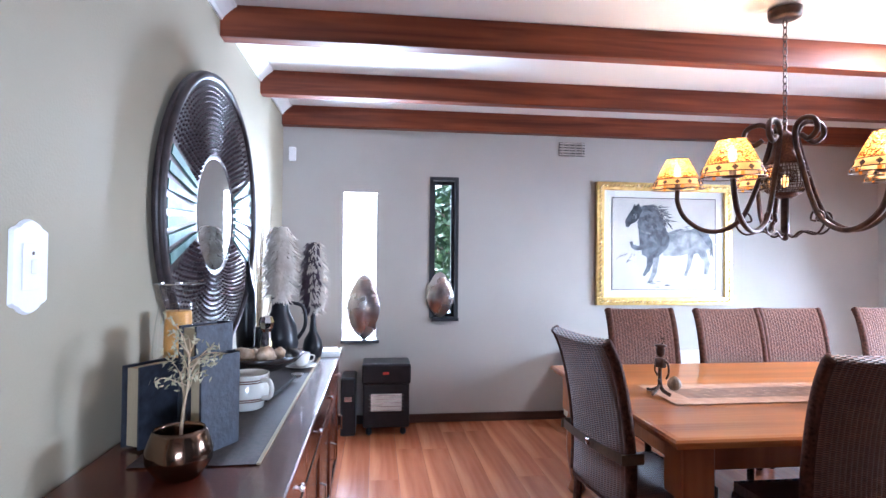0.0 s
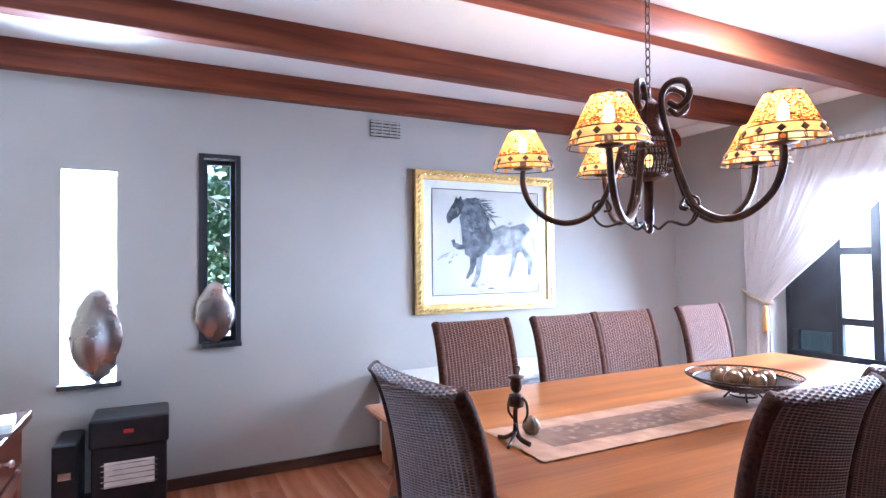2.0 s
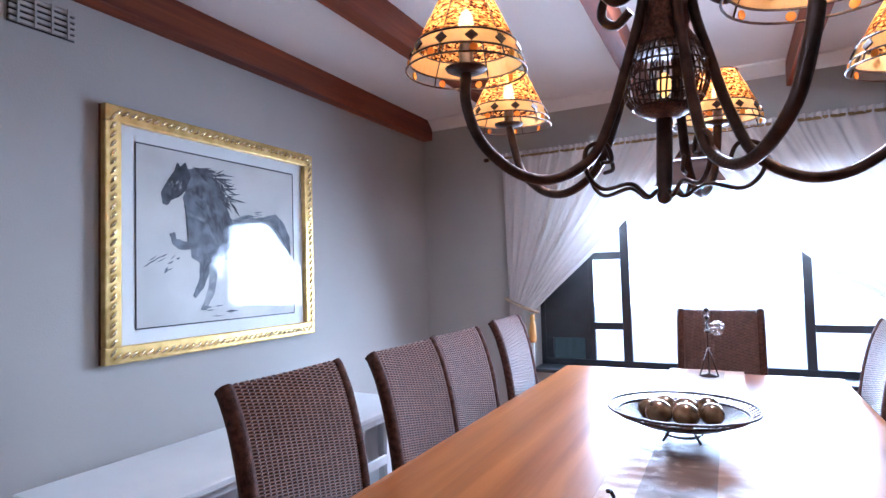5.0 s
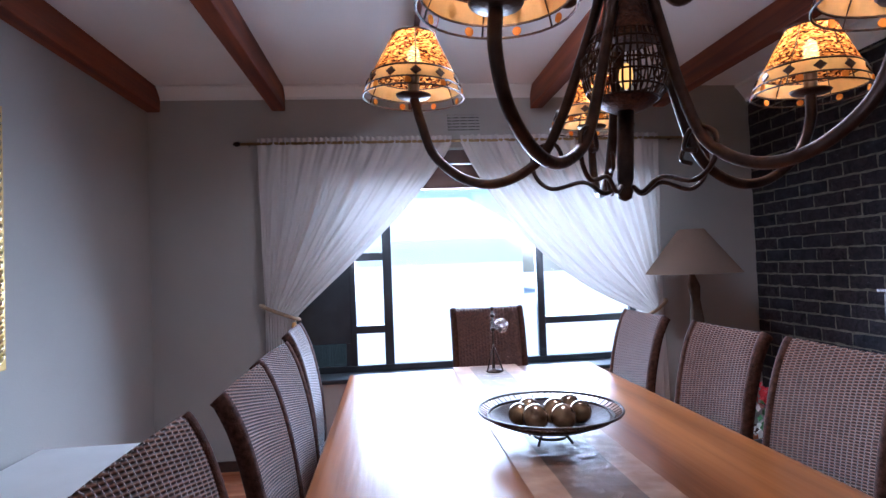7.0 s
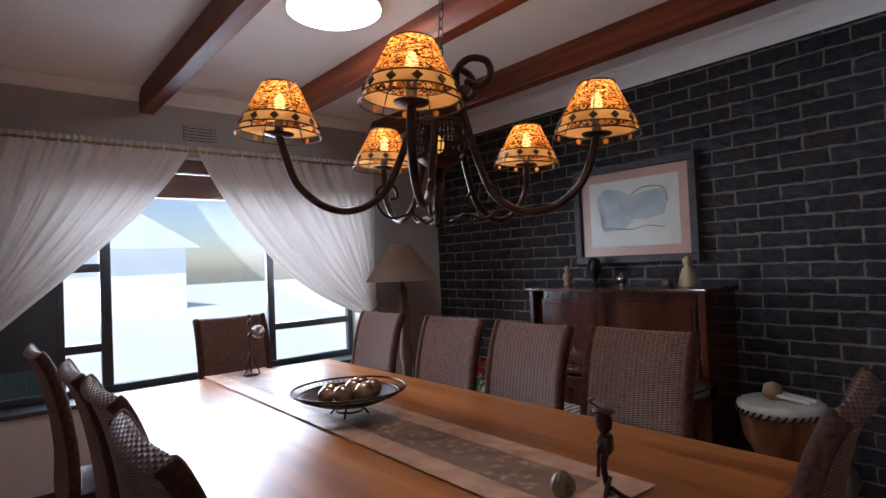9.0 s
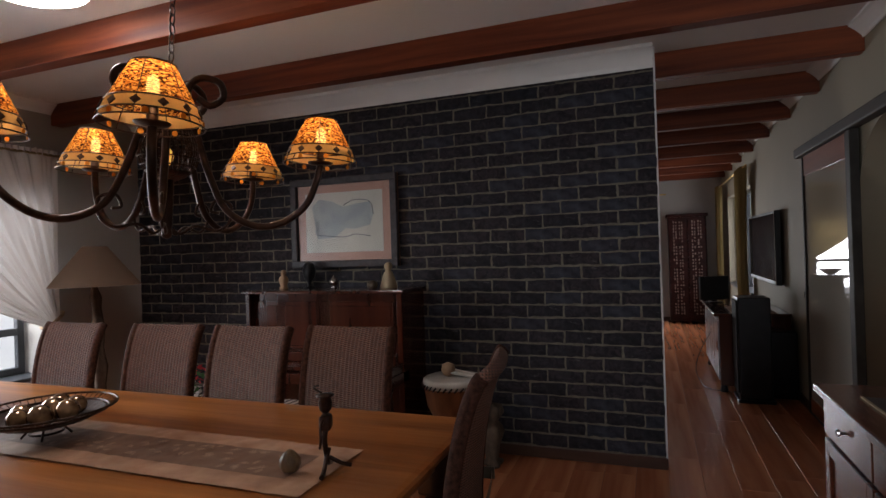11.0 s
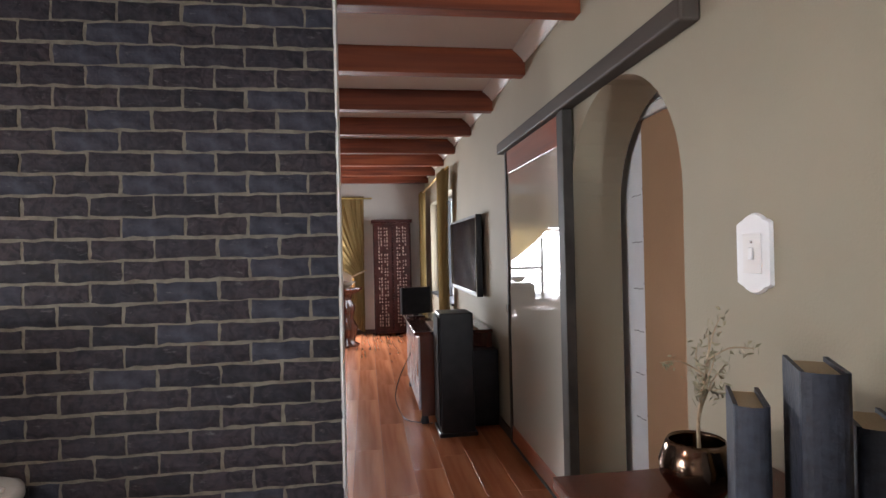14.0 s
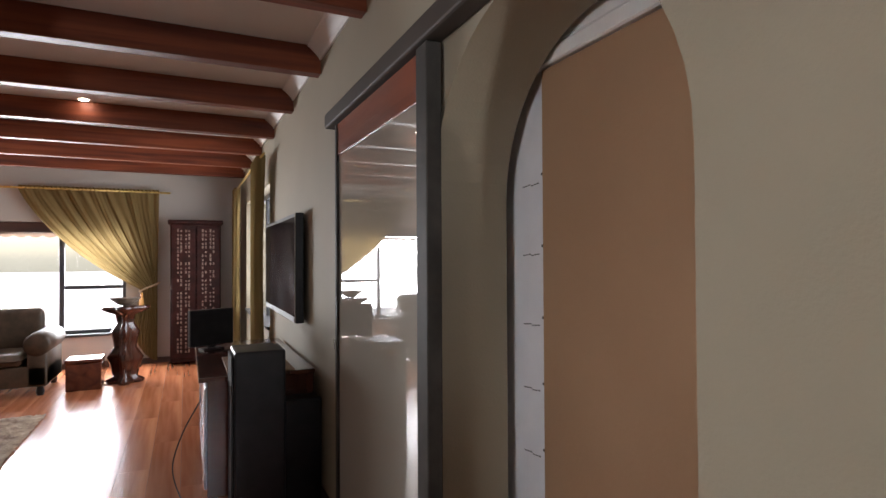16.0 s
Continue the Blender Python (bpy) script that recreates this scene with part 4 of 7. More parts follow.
for bearing, R5 in ARMS:
    m = pose(0, 0, 0, 0, 0, bearing)
    def A(*pts):
        return [m @ Vector(p) for p in pts]
    arm = part("arm", tube(bmesh.new(), spline(A((0.10, 0, 2.10), (0.145, 0, 2.075), (0.19, 0, 2.11), (0.175, 0, 2.165), (0.11, 0, 2.18), (0.065, 0, 2.14), (0.07, 0, 2.06), (0.105, 0, 1.94), (0.15, 0, 1.80), (0.21, 0, 1.68), (0.31, 0, 1.622), (0.41, 0, 1.632), (0.50, 0, 1.70), (0.54, 0, 1.79), (R5, 0, 1.87)), 6), 0.0135, 8), IRON, ch, "curved iron arm ending in a loop", True)
    part("scroll", tube(bmesh.new(), spline(A((0.022, 0, 1.60), (0.05, 0, 1.585), (0.10, 0, 1.615), (0.18, 0, 1.60), (0.225, 0, 1.64), (0.225, 0, 1.70), (0.175, 0, 1.715), (0.155, 0, 1.675), (0.185, 0, 1.665)), 6), 0.006, 6), IRON, arm, "thin scrolled brace", True)
    c = Matrix.Translation(m @ Vector((R5, 0, 0)))
    part("candle_cup", lathe([(0.012, 1.862), (0.045, 1.868), (0.05, 1.874), (0.016, 1.878), (0.016, 1.93), (0.01, 1.93)], 18, None, c), IRON, arm, "round drip tray and socket", True)
    bm = bmesh.new()
    prof = [(0.132, 1.905), (0.118, 1.925), (0.060, 2.040)]
    rings = []
    for r, z in prof:
        rings.append([bm.verts.new(c @ Vector((r * math.cos(2 * math.pi * i / 40), r * math.sin(2 * math.pi * i / 40), z))) for i in range(40)])
    for ra, rb in zip(rings[1:], rings[2:]):
        for i in range(40):
            bm.faces.new((ra[i], ra[(i + 1) % 40], rb[(i + 1) % 40], rb[i]))
    sh = part("shade", bm, SHADE, ch, "conical amber shade of glass beads", True)
    bm = bmesh.new()
    for (r0, z0), (r1, z1) in (((0.133, 1.888), (0.1185, 1.924)),):
        ra = [bm.verts.new(c @ Vector((r0 * math.cos(2 * math.pi * i / 40), r0 * math.sin(2 * math.pi * i / 40), z0))) for i in range(40)]
        rb = [bm.verts.new(c @ Vector((r1 * math.cos(2 * math.pi * i / 40), r1 * math.sin(2 * math.pi * i / 40), z1))) for i in range(40)]
        for i in range(40):
            bm.faces.new((ra[i], ra[(i + 1) % 40], rb[(i + 1) % 40], rb[i]))
    part("band", bm, SHADEB, sh, "pale bead band")
    bm = bmesh.new()
    for r, z in ((0.141, 1.866), (0.134, 1.888), (0.1195, 1.925), (0.061, 2.040)):
        tube(bm, [c @ Vector((r * math.cos(2 * math.pi * i / 36), r * math.sin(2 * math.pi * i / 36), z)) for i in range(36)], 0.0025, 5, True)
    for i in range(6):
        b = 2 * math.pi * i / 6
        tube(bm, [c @ Vector((0.141 * math.cos(b), 0.141 * math.sin(b), 1.866)), c @ Vector((0.134 * math.cos(b), 0.134 * math.sin(b), 1.888)), c @ Vector((0.061 * math.cos(b), 0.061 * math.sin(b), 2.040))], 0.002, 4)
    part("wire_rim", bm, IRON, sh, "fine wire ribs and hoops")
    bm = bmesh.new()
    for i in range(12):
        b = 2 * math.pi * i / 12
        q = c @ Matrix.Rotation(b, 4, "Z") @ Matrix.Translation((0.129, 0, 1.905)) @ Matrix.Rotation(radians(-22), 4, "Y") @ Matrix.Rotation(radians(45), 4, "X")
        bmesh.ops.create_cube(bm, size=1, matrix=q @ Matrix.Diagonal((0.004, 0.020, 0.020, 1)))
    tagged(part("diamond_trim", bm, IRON, sh, "row of dark diamond beads"), kind="stuff")
    bm = bmesh.new()
    for i in range(9):
        b = 2 * math.pi * i / 9 + 0.2
        q = c @ Matrix.Rotation(b, 4, "Z") @ Matrix.Translation((0.138, 0, 1.876)) @ Matrix.Rotation(radians(90), 4, "Y")
        bmesh.ops.create_cone(bm, cap_ends=True, segments=12, radius1=0.009, radius2=0.009, depth=0.002, matrix=q)
    tagged(part("disc_fringe", bm, AMBER, sh, "row of small amber discs"), kind="stuff")
    bm = bmesh.new()
    bmesh.ops.create_uvsphere(bm, u_segments=14, v_segments=10, radius=0.019, matrix=c @ Matrix.Translation((0, 0, 1.972)) @ Matrix.Diagonal((1, 1, 2.2, 1)))
    part("bulb", bm, BULB, ch, "small glowing warm bulb", True)
    la = new("bulb_light", bpy.data.lights.new("bulb_light", "POINT"))
    la.data.energy, la.data.color, la.data.shadow_soft_size = BULB_W, (1.0, 0.68, 0.36), 0.02
    la.matrix_world = Matrix.Translation((CX, CY, 0)) @ c @ Matrix.Translation((0, 0, 2.0))

# it hangs a little out of true
TILT = Matrix.Translation((CX - 0.012, CY - 0.012, 2.19)) @ Matrix.Rotation(radians(3.0), 4, Vector((0.82, -0.57, 0)).normalized()) @ Matrix.Translation((0, 0, -2.2))
for ob in scene.objects:
    if ob.name.startswith("bulb_light"):
        ob.matrix_world = TILT @ Matrix.Translation((-CX, -CY, 0)) @ ob.matrix_world
ch.matrix_basis = TILT

# round ceiling lamp
dl = thing("ceiling_light", "round flush opal ceiling light, lit", "ceiling light", at=(3.07, 2.42, 0))
part("rim", lathe([(0.235, CEIL - 0.03), (0.245, CEIL - 0.028), (0.25, CEIL - 0.001)], 48), WHITEP, dl, "white rim", True)
part("diffuser", lathe([(0.01, CEIL - 0.075), (0.10, CEIL - 0.07), (0.18, CEIL - 0.055), (0.234, CEIL - 0.03), (0.234, CEIL - 0.02)], 48), glow("opal_diffuser", (1.0, 0.98, 0.94), DOME_W), dl, "glowing opal diffuser", True)

# ---- sideboard and what stands on it ----
SBT = 0.85
sb = thing("sideboard", "long red mahogany sideboard with drawers and panelled doors", "sideboard", at=(-0.455, 2.465, 0))
part("top", boxes(((-0.29, -1.175, SBT - 0.035), (0.305, 1.175, SBT)), bevel=0.006, seg=2), MAHOG, sb, "polished red-brown top")
part("body", boxes(((-0.29, -1.135, 0.08), (0.265, 1.135, SBT - 0.036)), bevel=0.003), MAHOG, sb)
part("plinth", boxes(((-0.285, -1.11, 0.0), (0.24, 1.11, 0.079))), MAHOG, sb)
for k in range(4):
    a = -1.105 + k * 0.555
    d = part("drawer", boxes(((0.266, a, 0.66), (0.284, a + 0.543, 0.82)), bevel=0.004), MAHOG, sb)
    part("knob", lathe([(0.006, 0), (0.006, 0.012), (0.014, 0.018), (0.012, 0.028), (0.004, 0.03)], 12, None, Matrix.Translation((0.284, a + 0.27, 0.74)) @ Matrix.Rotation(radians(90), 4, "Y")), SILVER, d, "small metal knob")
    d = part("door", boxes(((0.266, a, 0.11), (0.284, a + 0.06, 0.64)), ((0.266, a + 0.483, 0.11), (0.284, a + 0.543, 0.64)), ((0.266, a + 0.06, 0.11), (0.284, a + 0.483, 0.17)), ((0.266, a + 0.06, 0.58), (0.284, a + 0.483, 0.64)), ((0.262, a + 0.06, 0.17), (0.274, a + 0.483, 0.58)), bevel=0.003), MAHOG, sb, "panelled door")
    part("handle", tube(bmesh.new(), [(0.284, a + 0.50, 0.34), (0.31, a + 0.50, 0.35), (0.31, a + 0.50, 0.43), (0.284, a + 0.50, 0.44)], 0.005, 6), CHROME, d, "chrome bow handle")
RUNB = mat("dark_woven_runner", (0.022, 0.016, 0.015), (0.065, 0.048, 0.042), 60, 0.75, bump=0.6, bscale=180)
sr = thing("sideboard_runner", "dark woven runner lying along the sideboard", "table runner")
bm = bmesh.new()
surf(bm, lambda u, v: Vector((-0.62 + 0.36 * u, 1.52 + 1.95 * v, SBT + 0.004 + 0.002 * noise.noise(Vector((u * 6, v * 20, 0))))), 12, 120)
part("cloth", bm, RUNB, sr, "", True)
part("hem", boxes(((-0.266, 1.52, SBT + 0.002), (-0.256, 3.47, SBT + 0.007))), PAGES, sr, "pale frayed hem")
Z0 = SBT + 0.007
def book(x, y, w, d, h, rz):
    ob = thing("book_box", "tall slate-grey cloth book box standing upright on the sideboard", "book box", "book boxes on the sideboard", at=(x, y, Z0), rz=rz)
    bm = boxes(((-d / 2, -w / 2, 0), (d / 2, -w / 2 + 0.008, h)), ((-d / 2, w / 2 - 0.008, 0), (d / 2, w / 2, h)))
    n = 10
    L0, L1 = [], []
    for i in range(n + 1):
        a = -math.pi / 2 + math.pi * i / n
        for z, Lx in ((0, L0), (h, L1)):
            Lx.append(bm.verts.new((d / 2 + 0.018 * math.cos(a), (w / 2) * math.sin(a), z)))
    for i in range(n):
        bm.faces.new((L0[i], L0[i + 1], L1[i + 1], L1[i]))
    part("cover", bm, BOOKM, ob, "worn slate-grey cover with a rounded spine")
    part("page_block", boxes(((-d / 2 + 0.012, -w / 2 + 0.009, 0.004), (d / 2 - 0.002, w / 2 - 0.009, h - 0.008))), PAGES, ob, "brown page block")
book(-0.43, 1.67, 0.062, 0.15, 0.285, 60)
book(-0.485, 1.78, 0.076, 0.15, 0.368, 60)
book(-0.635, 1.74, 0.078, 0.15, 0.25, 60)
# bronze pot with a dry twig
pt = thing("bronze_pot", "round polished bronze pot on the sideboard", "pot", at=(-0.455, 1.455, SBT))
pt.scale = (1.08, 1.08, 1.05)
part("bowl", lathe([(0.03, 0), (0.055, 0.006), (0.078, 0.045), (0.08, 0.075), (0.066, 0.115), (0.06, 0.125), (0.056, 0.118), (0.066, 0.08), (0.05, 0.03), (0.01, 0.02)], 36), mat("polished_bronze", (0.12, 0.075, 0.05), (0.2, 0.13, 0.09), 8, 0.14, 1.0), pt, "", True)
tw = thing("dried_twig", "dried grey-brown twig with curled leaves, standing in the bronze pot", "dried plant", at=(-0.455, 1.455, SBT + 0.03))
tw.scale = (0.78, 0.78, 1.0)
rng = random.Random(11)
stem = part("stem", tube(bmesh.new(), spline([(0, 0, 0), (0.0, 0.012, 0.08), (0.005, 0.02, 0.15), (0.01, 0.055, 0.23), (0.0, 0.075, 0.30)], 5), 0.007, 6, r_end=0.003), TWIG, tw)
tips = []
for k in range(13):
    q = k / 12
    b = Vector((0.008, 0.03 + 0.045 * q, 0.16 + 0.14 * q))
    d = Vector((rng.uniform(-0.7, 0.7), rng.uniform(-0.9, 1.1), rng.uniform(0.1, 1.0))).normalized() * rng.uniform(0.08, 0.16)
    part("branch", tube(bmesh.new(), spline([b, b + d * 0.5 + Vector((rng.gauss(0, 0.012), rng.gauss(0, 0.012), 0.015)), b + d], 4), 0.0026, 5, r_end=0.001), TWIG, stem)
    tips += [b + d * 0.5, b + d * 0.75, b + d, b + d * 0.9]
vs, fs = [], []
for t0 in tips:
    for q in range(4):
        c = t0 + Vector((rng.gauss(0, 0.012), rng.gauss(0, 0.012), rng.gauss(0, 0.012)))
        u = Vector((rng.gauss(0, 1), rng.gauss(0, 1), rng.gauss(0, 1))).normalized() * 0.012
        w = u.orthogonal().normalized() * 0.004
        k = len(vs)
        vs += [tuple(c - u), tuple(c + w), tuple(c + u * 0.9 + w * 0.6), tuple(c - w)]
        fs.append((k, k + 1, k + 2, k + 3))
me = bpy.data.meshes.new("leaves")
me.from_pydata(vs, [], fs)
me.materials.append(mat("dry_leaf", (0.22, 0.2, 0.12), (0.42, 0.37, 0.24), 30, 0.8))
o = new("leaves", me)
o.parent = tw
tagged(o, "small curled dry leaves", kind="stuff")
# hurricane glass with candle
hg = thing("hurricane_glass", "clear glass hurricane vase with a flared rim, on the sideboard", "candle holder", at=(-0.64, 1.98, Z0))
GL = glass("thin_clear_glass")
bm = bmesh.new()
rings = []
for r, z, _ in spline([(0.058, 0.06, 0), (0.062, 0.10, 0), (0.078, 0.18, 0), (0.085, 0.26, 0), (0.075, 0.35, 0), (0.065, 0.42, 0), (0.070, 0.46, 0), (0.088, 0.49, 0)], 5):
    rings.append([bm.verts.new((r * math.cos(2 * math.pi * i / 40), r * math.sin(2 * math.pi * i / 40), z)) for i in range(40)])
for a, b in zip(rings, rings[1:]):
    for i in range(40):
        bm.faces.new((a[i], a[(i + 1) % 40], b[(i + 1) % 40], b[i]))
g = part("vase", bm, GL, hg, "", True)
g.visible_shadow = False
part("lip", tube(bmesh.new(), [(0.088 * math.cos(2 * math.pi * i / 40), 0.088 * math.sin(2 * math.pi * i / 40), 0.49) for i in range(40)], 0.0015, 5, True), CHROME, hg, "bright glass lip")
part("stand", lathe([(0.075, 0), (0.08, 0.008), (0.06, 0.02), (0.035, 0.035), (0.062, 0.052), (0.066, 0.06), (0.01, 0.062)], 32), BLACKP, hg, "round dark stand", True)
cd = thing("candle", "thick ochre pillar candle standing in the hurricane glass", "candle", at=(-0.64, 1.98, Z0 + 0.0625))
part("wax", lathe([(0.050, 0), (0.052, 0.004), (0.049, 0.16), (0.0445, 0.325), (0.041, 0.331), (0.02, 0.322), (0.003, 0.318)], 32), WAXM, cd, "", True)
part("wick", tube(bmesh.new(), [(0, 0, 0.317), (0.001, 0, 0.338)], 0.0015, 5), BLACKP, cd)
# big striped mug
def mug(name, label, x, y, s, rz, handle=True):
    ob = thing(name, label, "cup", at=(x, y, Z0), rz=rz)
    part("bowl", lathe([(0.045 * s, 0), (0.05 * s, 0.005), (0.052 * s, 0.02 * s), (0.068 * s, 0.035 * s), (0.072 * s, 0.06 * s), (0.064 * s, 0.085 * s), (0.062 * s, 0.10 * s), (0.065 * s, 0.104 * s), (0.06 * s, 0.104 * s), (0.057 * s, 0.085 * s), (0.05 * s, 0.07 * s), (0.01, 0.066 * s)], 40), CREAM, ob, "cream glazed bowl", True)
    for z, r in ((0.03, 0.0635), (0.037, 0.0695), (0.084, 0.0655), (0.09, 0.0645)):
        part("stripe", tube(bmesh.new(), [(r * s * math.cos(2 * math.pi * i / 40), r * s * math.sin(2 * math.pi * i / 40), z * s) for i in range(40)], 0.0018 * s, 5, True), BROWNG, ob, "thin brown band")
    part("filling", lathe([(0.054 * s, 0.074 * s), (0.01, 0.078 * s)], 30), BLACKP, ob, "dark filling")
    if handle:
        part("handle", tube(bmesh.new(), spline([(0.062 * s, 0, 0.088 * s), (0.095 * s, 0, 0.092 * s), (0.107 * s, 0, 0.07 * s), (0.098 * s, 0, 0.045 * s), (0.066 * s, 0, 0.038 * s)], 5), 0.007 * s, 8), CREAM, ob, "thick looped handle", True)
    return ob
tp = mug("planter_teapot", "large cream teapot-shaped planter with brown bands on the sideboard", -0.43, 2.13, 1.3, -38)
bm = bmesh.new()
rp = [(0.085, 0.038, 0.026), (0.115, 0.06, 0.022), (0.132, 0.09, 0.018), (0.15, 0.115, 0.019)]
tube(bm, spline([(-x, 0, z) for x, z, _ in rp], 5), 0.024, 12, r_end=0.016)
part("spout", bm, CREAM, tp, "short spout with a dark mouth", True)
part("mouth", lathe([(0.013, 0), (0.002, 0.0015)], 12, None, Matrix.Translation((-0.1515, 0, 0.1165)) @ Matrix.Rotation(radians(-34), 4, "Y")), BLACKP, tp)
sc = thing("saucer", "cream saucer with a small cup on the sideboard", "saucer", at=(-0.33, 2.93, Z0))
part("plate", lathe([(0.03, 0), (0.04, 0.003), (0.085, 0.014), (0.083, 0.017), (0.04, 0.007), (0.01, 0.006)], 32), CREAM, sc, "", True)
cp = thing("teacup", "small cream patterned cup standing on the saucer", "cup", at=(-0.33, 2.93, Z0 + 0.009))
part("bowl", lathe([(0.025, 0), (0.03, 0.004), (0.045, 0.03), (0.05, 0.07), (0.047, 0.07), (0.04, 0.03), (0.01, 0.012)], 32), CREAM, cp, "", True)
part("handle", tube(bmesh.new(), spline([(0.044, 0, 0.06), (0.07, 0, 0.055), (0.066, 0, 0.03), (0.043, 0, 0.025)], 5), 0.004, 6), CREAM, cp)
# footed bowl of shells
fb = thing("footed_bowl", "wide shallow dark wooden bowl on a foot, on the sideboard", "bowl", at=(-0.47, 2.55, Z0))
part("bowl", lathe([(0.06, 0), (0.062, 0.01), (0.03, 0.02), (0.03, 0.05), (0.10, 0.07), (0.17, 0.105), (0.205, 0.14), (0.198, 0.142), (0.15, 0.11), (0.08, 0.085), (0.01, 0.08)], 44), mat("black_wood_bowl", (0.015, 0.012, 0.012), (0.04, 0.03, 0.028), 10, 0.25, coat=0.3), fb, "", True)
rng = random.Random(3)
SHELL = mat("dried_pods", (0.30, 0.18, 0.10), (0.60, 0.46, 0.34), 30, 0.6)
for k in range(11):
    a, r = k * 2.4, 0.03 + 0.085 * (k / 11)
    s = rng.uniform(0.026, 0.042)
    o = part("dried_pod", lathe([(0.004, -s), (s * 0.7, -s * 0.6), (s, 0), (s * 0.8, s * 0.5), (s * 0.3, s * 0.9), (0.004, s)], 20, wobble=0.08, ribs=6), SHELL, None, "", True)
    tagged(o, "pale brown dried pod lying in the dark bowl", "dried pod", "pods in the bowl")
    o.matrix_basis = pose(-0.47 + r * math.cos(a), 2.55 + r * math.sin(a), Z0 + 0.082 + s + 0.25 * r, 60 * k, 35 * k, 0)
ld = thing("ladle", "metal ladle with a dark handle lying on the runner", "ladle", at=(-0.34, 2.40, Z0 + 0.004))
part("rod", tube(bmesh.new(), spline([(-0.03, -0.2, 0.004), (0, 0, 0.008), (0.03, 0.2, 0.02)], 5), 0.005, 6), BLACKP, ld)
part("scoop", lathe([(0.004, 0), (0.022, 0.008), (0.03, 0.02), (0.028, 0.021), (0.02, 0.01), (0.003, 0.004)], 20, None, Matrix.Translation((0.035, 0.225, 0.006))), SILVER, ld, "bright metal scoop", True)
# feather arrangements
def feathers(name, label, x, y, h0, h1, r, m1, m2, seed):
    ob = thing(name, label, "dried flowers", at=(x, y, Z0))
    rg = random.Random(seed)
    bm = tube(bmesh.new(), [(0, 0, h0 - 0.2), (0, 0, h1)], 0.006, 6)
    part("stem", bm, TWIG, ob)
    for mm, sgn in ((m1, radians(205)), (m2, radians(-5))):
        vs, fs = [], []
        for k in range(900):
            t = rg.random()
            a = sgn + rg.uniform(-1.75, 1.75)
            L_ = r * (0.68 + 0.3 * math.sin(math.pi * t)) * rg.uniform(0.35, 1.05)
            z = h0 + (h1 - h0) * (round(t * 11) / 11 + rg.uniform(-0.035, 0.035))
            b = Vector((0, 0, z))
            d = Vector((math.cos(a), math.sin(a), -0.25 + 0.25 * rg.random()))
            side = Vector((-math.sin(a), math.cos(a), 0)) * 0.010
            i = len(vs)
            vs += [b, b + d * L_ * 0.6 + side + Vector((0, 0, 0.012)), b + d * L_ + Vector((0, 0, -0.015)), b + d * L_ * 0.6 - side + Vector((0, 0, 0.012))]
            fs.append((i, i + 1, i + 2, i + 3))
        me = bpy.data.meshes.new("plume")
        me.from_pydata([tuple(v) for v in vs], [], fs)
        me.materials.append(mm)
        o = new("plume", me)
        o.parent = ob
        tagged(o, "curling dried petals in rings", kind="stuff")
    return ob
DKF = mat("dark_dried_petal", (0.03, 0.02, 0.035), (0.08, 0.05, 0.07), 20, 0.7)
LTF = mat("pale_dried_petal", (0.50, 0.43, 0.36), (0.74, 0.68, 0.62), 20, 0.7)
va = thing("dark_vase", "slender dark vase with a long neck, on the sideboard", "vase", at=(-0.30, 3.22, Z0))
part("body", lathe([(0.035, 0), (0.05, 0.01), (0.06, 0.06), (0.05, 0.11), (0.022, 0.16), (0.016, 0.22), (0.015, 0.28), (0.02, 0.30), (0.012, 0.30)], 28), BLACKP, va, "", True)
feathers("plume_spray", "spray of dark and pale dried petals in the slender vase", -0.30, 3.22, 0.28, 0.66, 0.115, DKF, LTF, 5)
va = thing("black_jug", "tall black jug with a handle on the sideboard", "jug", at=(-0.47, 3.10, Z0))
va.scale = (1.4, 1.4, 1.3)
part("body", lathe([(0.05, 0), (0.06, 0.01), (0.075, 0.08), (0.065, 0.16), (0.035, 0.22), (0.03, 0.26), (0.035, 0.28), (0.02, 0.28)], 28), BLACKP, va, "", True)
part("handle", tube(bmesh.new(), spline([(0.03, 0, 0.26), (0.09, 0, 0.24), (0.10, 0, 0.16), (0.07, 0, 0.10)], 5), 0.008, 8), BLACKP, va, "curved handle", True)
feathers("pale_spray", "spray of pale dried petals standing in the black jug", -0.47, 3.10, 0.36, 0.74, 0.14, LTF, LTF, 6)
va = thing("glass_vase", "small clear faceted glass decanter on the sideboard", "decanter", at=(-0.50, 2.87, Z0))
g = part("body", lathe([(0.03, 0), (0.035, 0.005), (0.035, 0.10), (0.025, 0.16), (0.022, 0.20), (0.032, 0.22), (0.04, 0.25), (0.03, 0.28), (0.01, 0.285)], 8), CHROME, va)
va = thing("tall_carving", "tall thin dark wooden carving leaning at the wall", "carving", at=(-0.66, 3.12, Z0))
part("body", lathe([(0.03, 0), (0.05, 0.1), (0.055, 0.25), (0.05, 0.4), (0.03, 0.47), (0.015, 0.56), (0.006, 0.62)], 16), BLACKP, va, "", True)
gr = thing("tall_grass", "bunch of tall thin dried grasses by the wall", "dried grass", at=(-0.62, 3.28, Z0))
bm = bmesh.new()
rng = random.Random(9)
for k in range(26):
    a, b = rng.gauss(0, 0.06), rng.gauss(0, 0.05)
    tube(bm, spline([(0, 0, 0), (a * 0.4, b * 0.4, 0.4), (a, b, 0.78 + rng.uniform(-0.1, 0.15))], 4), 0.0022, 4, r_end=0.0008)
tagged(part("stems", bm, TWIG, gr, "thin dry stems"), kind="stuff")
part("base", lathe([(0.03, 0), (0.035, 0.01), (0.03, 0.16), (0.02, 0.18)], 16), BLACKP, gr, "dark narrow vase")
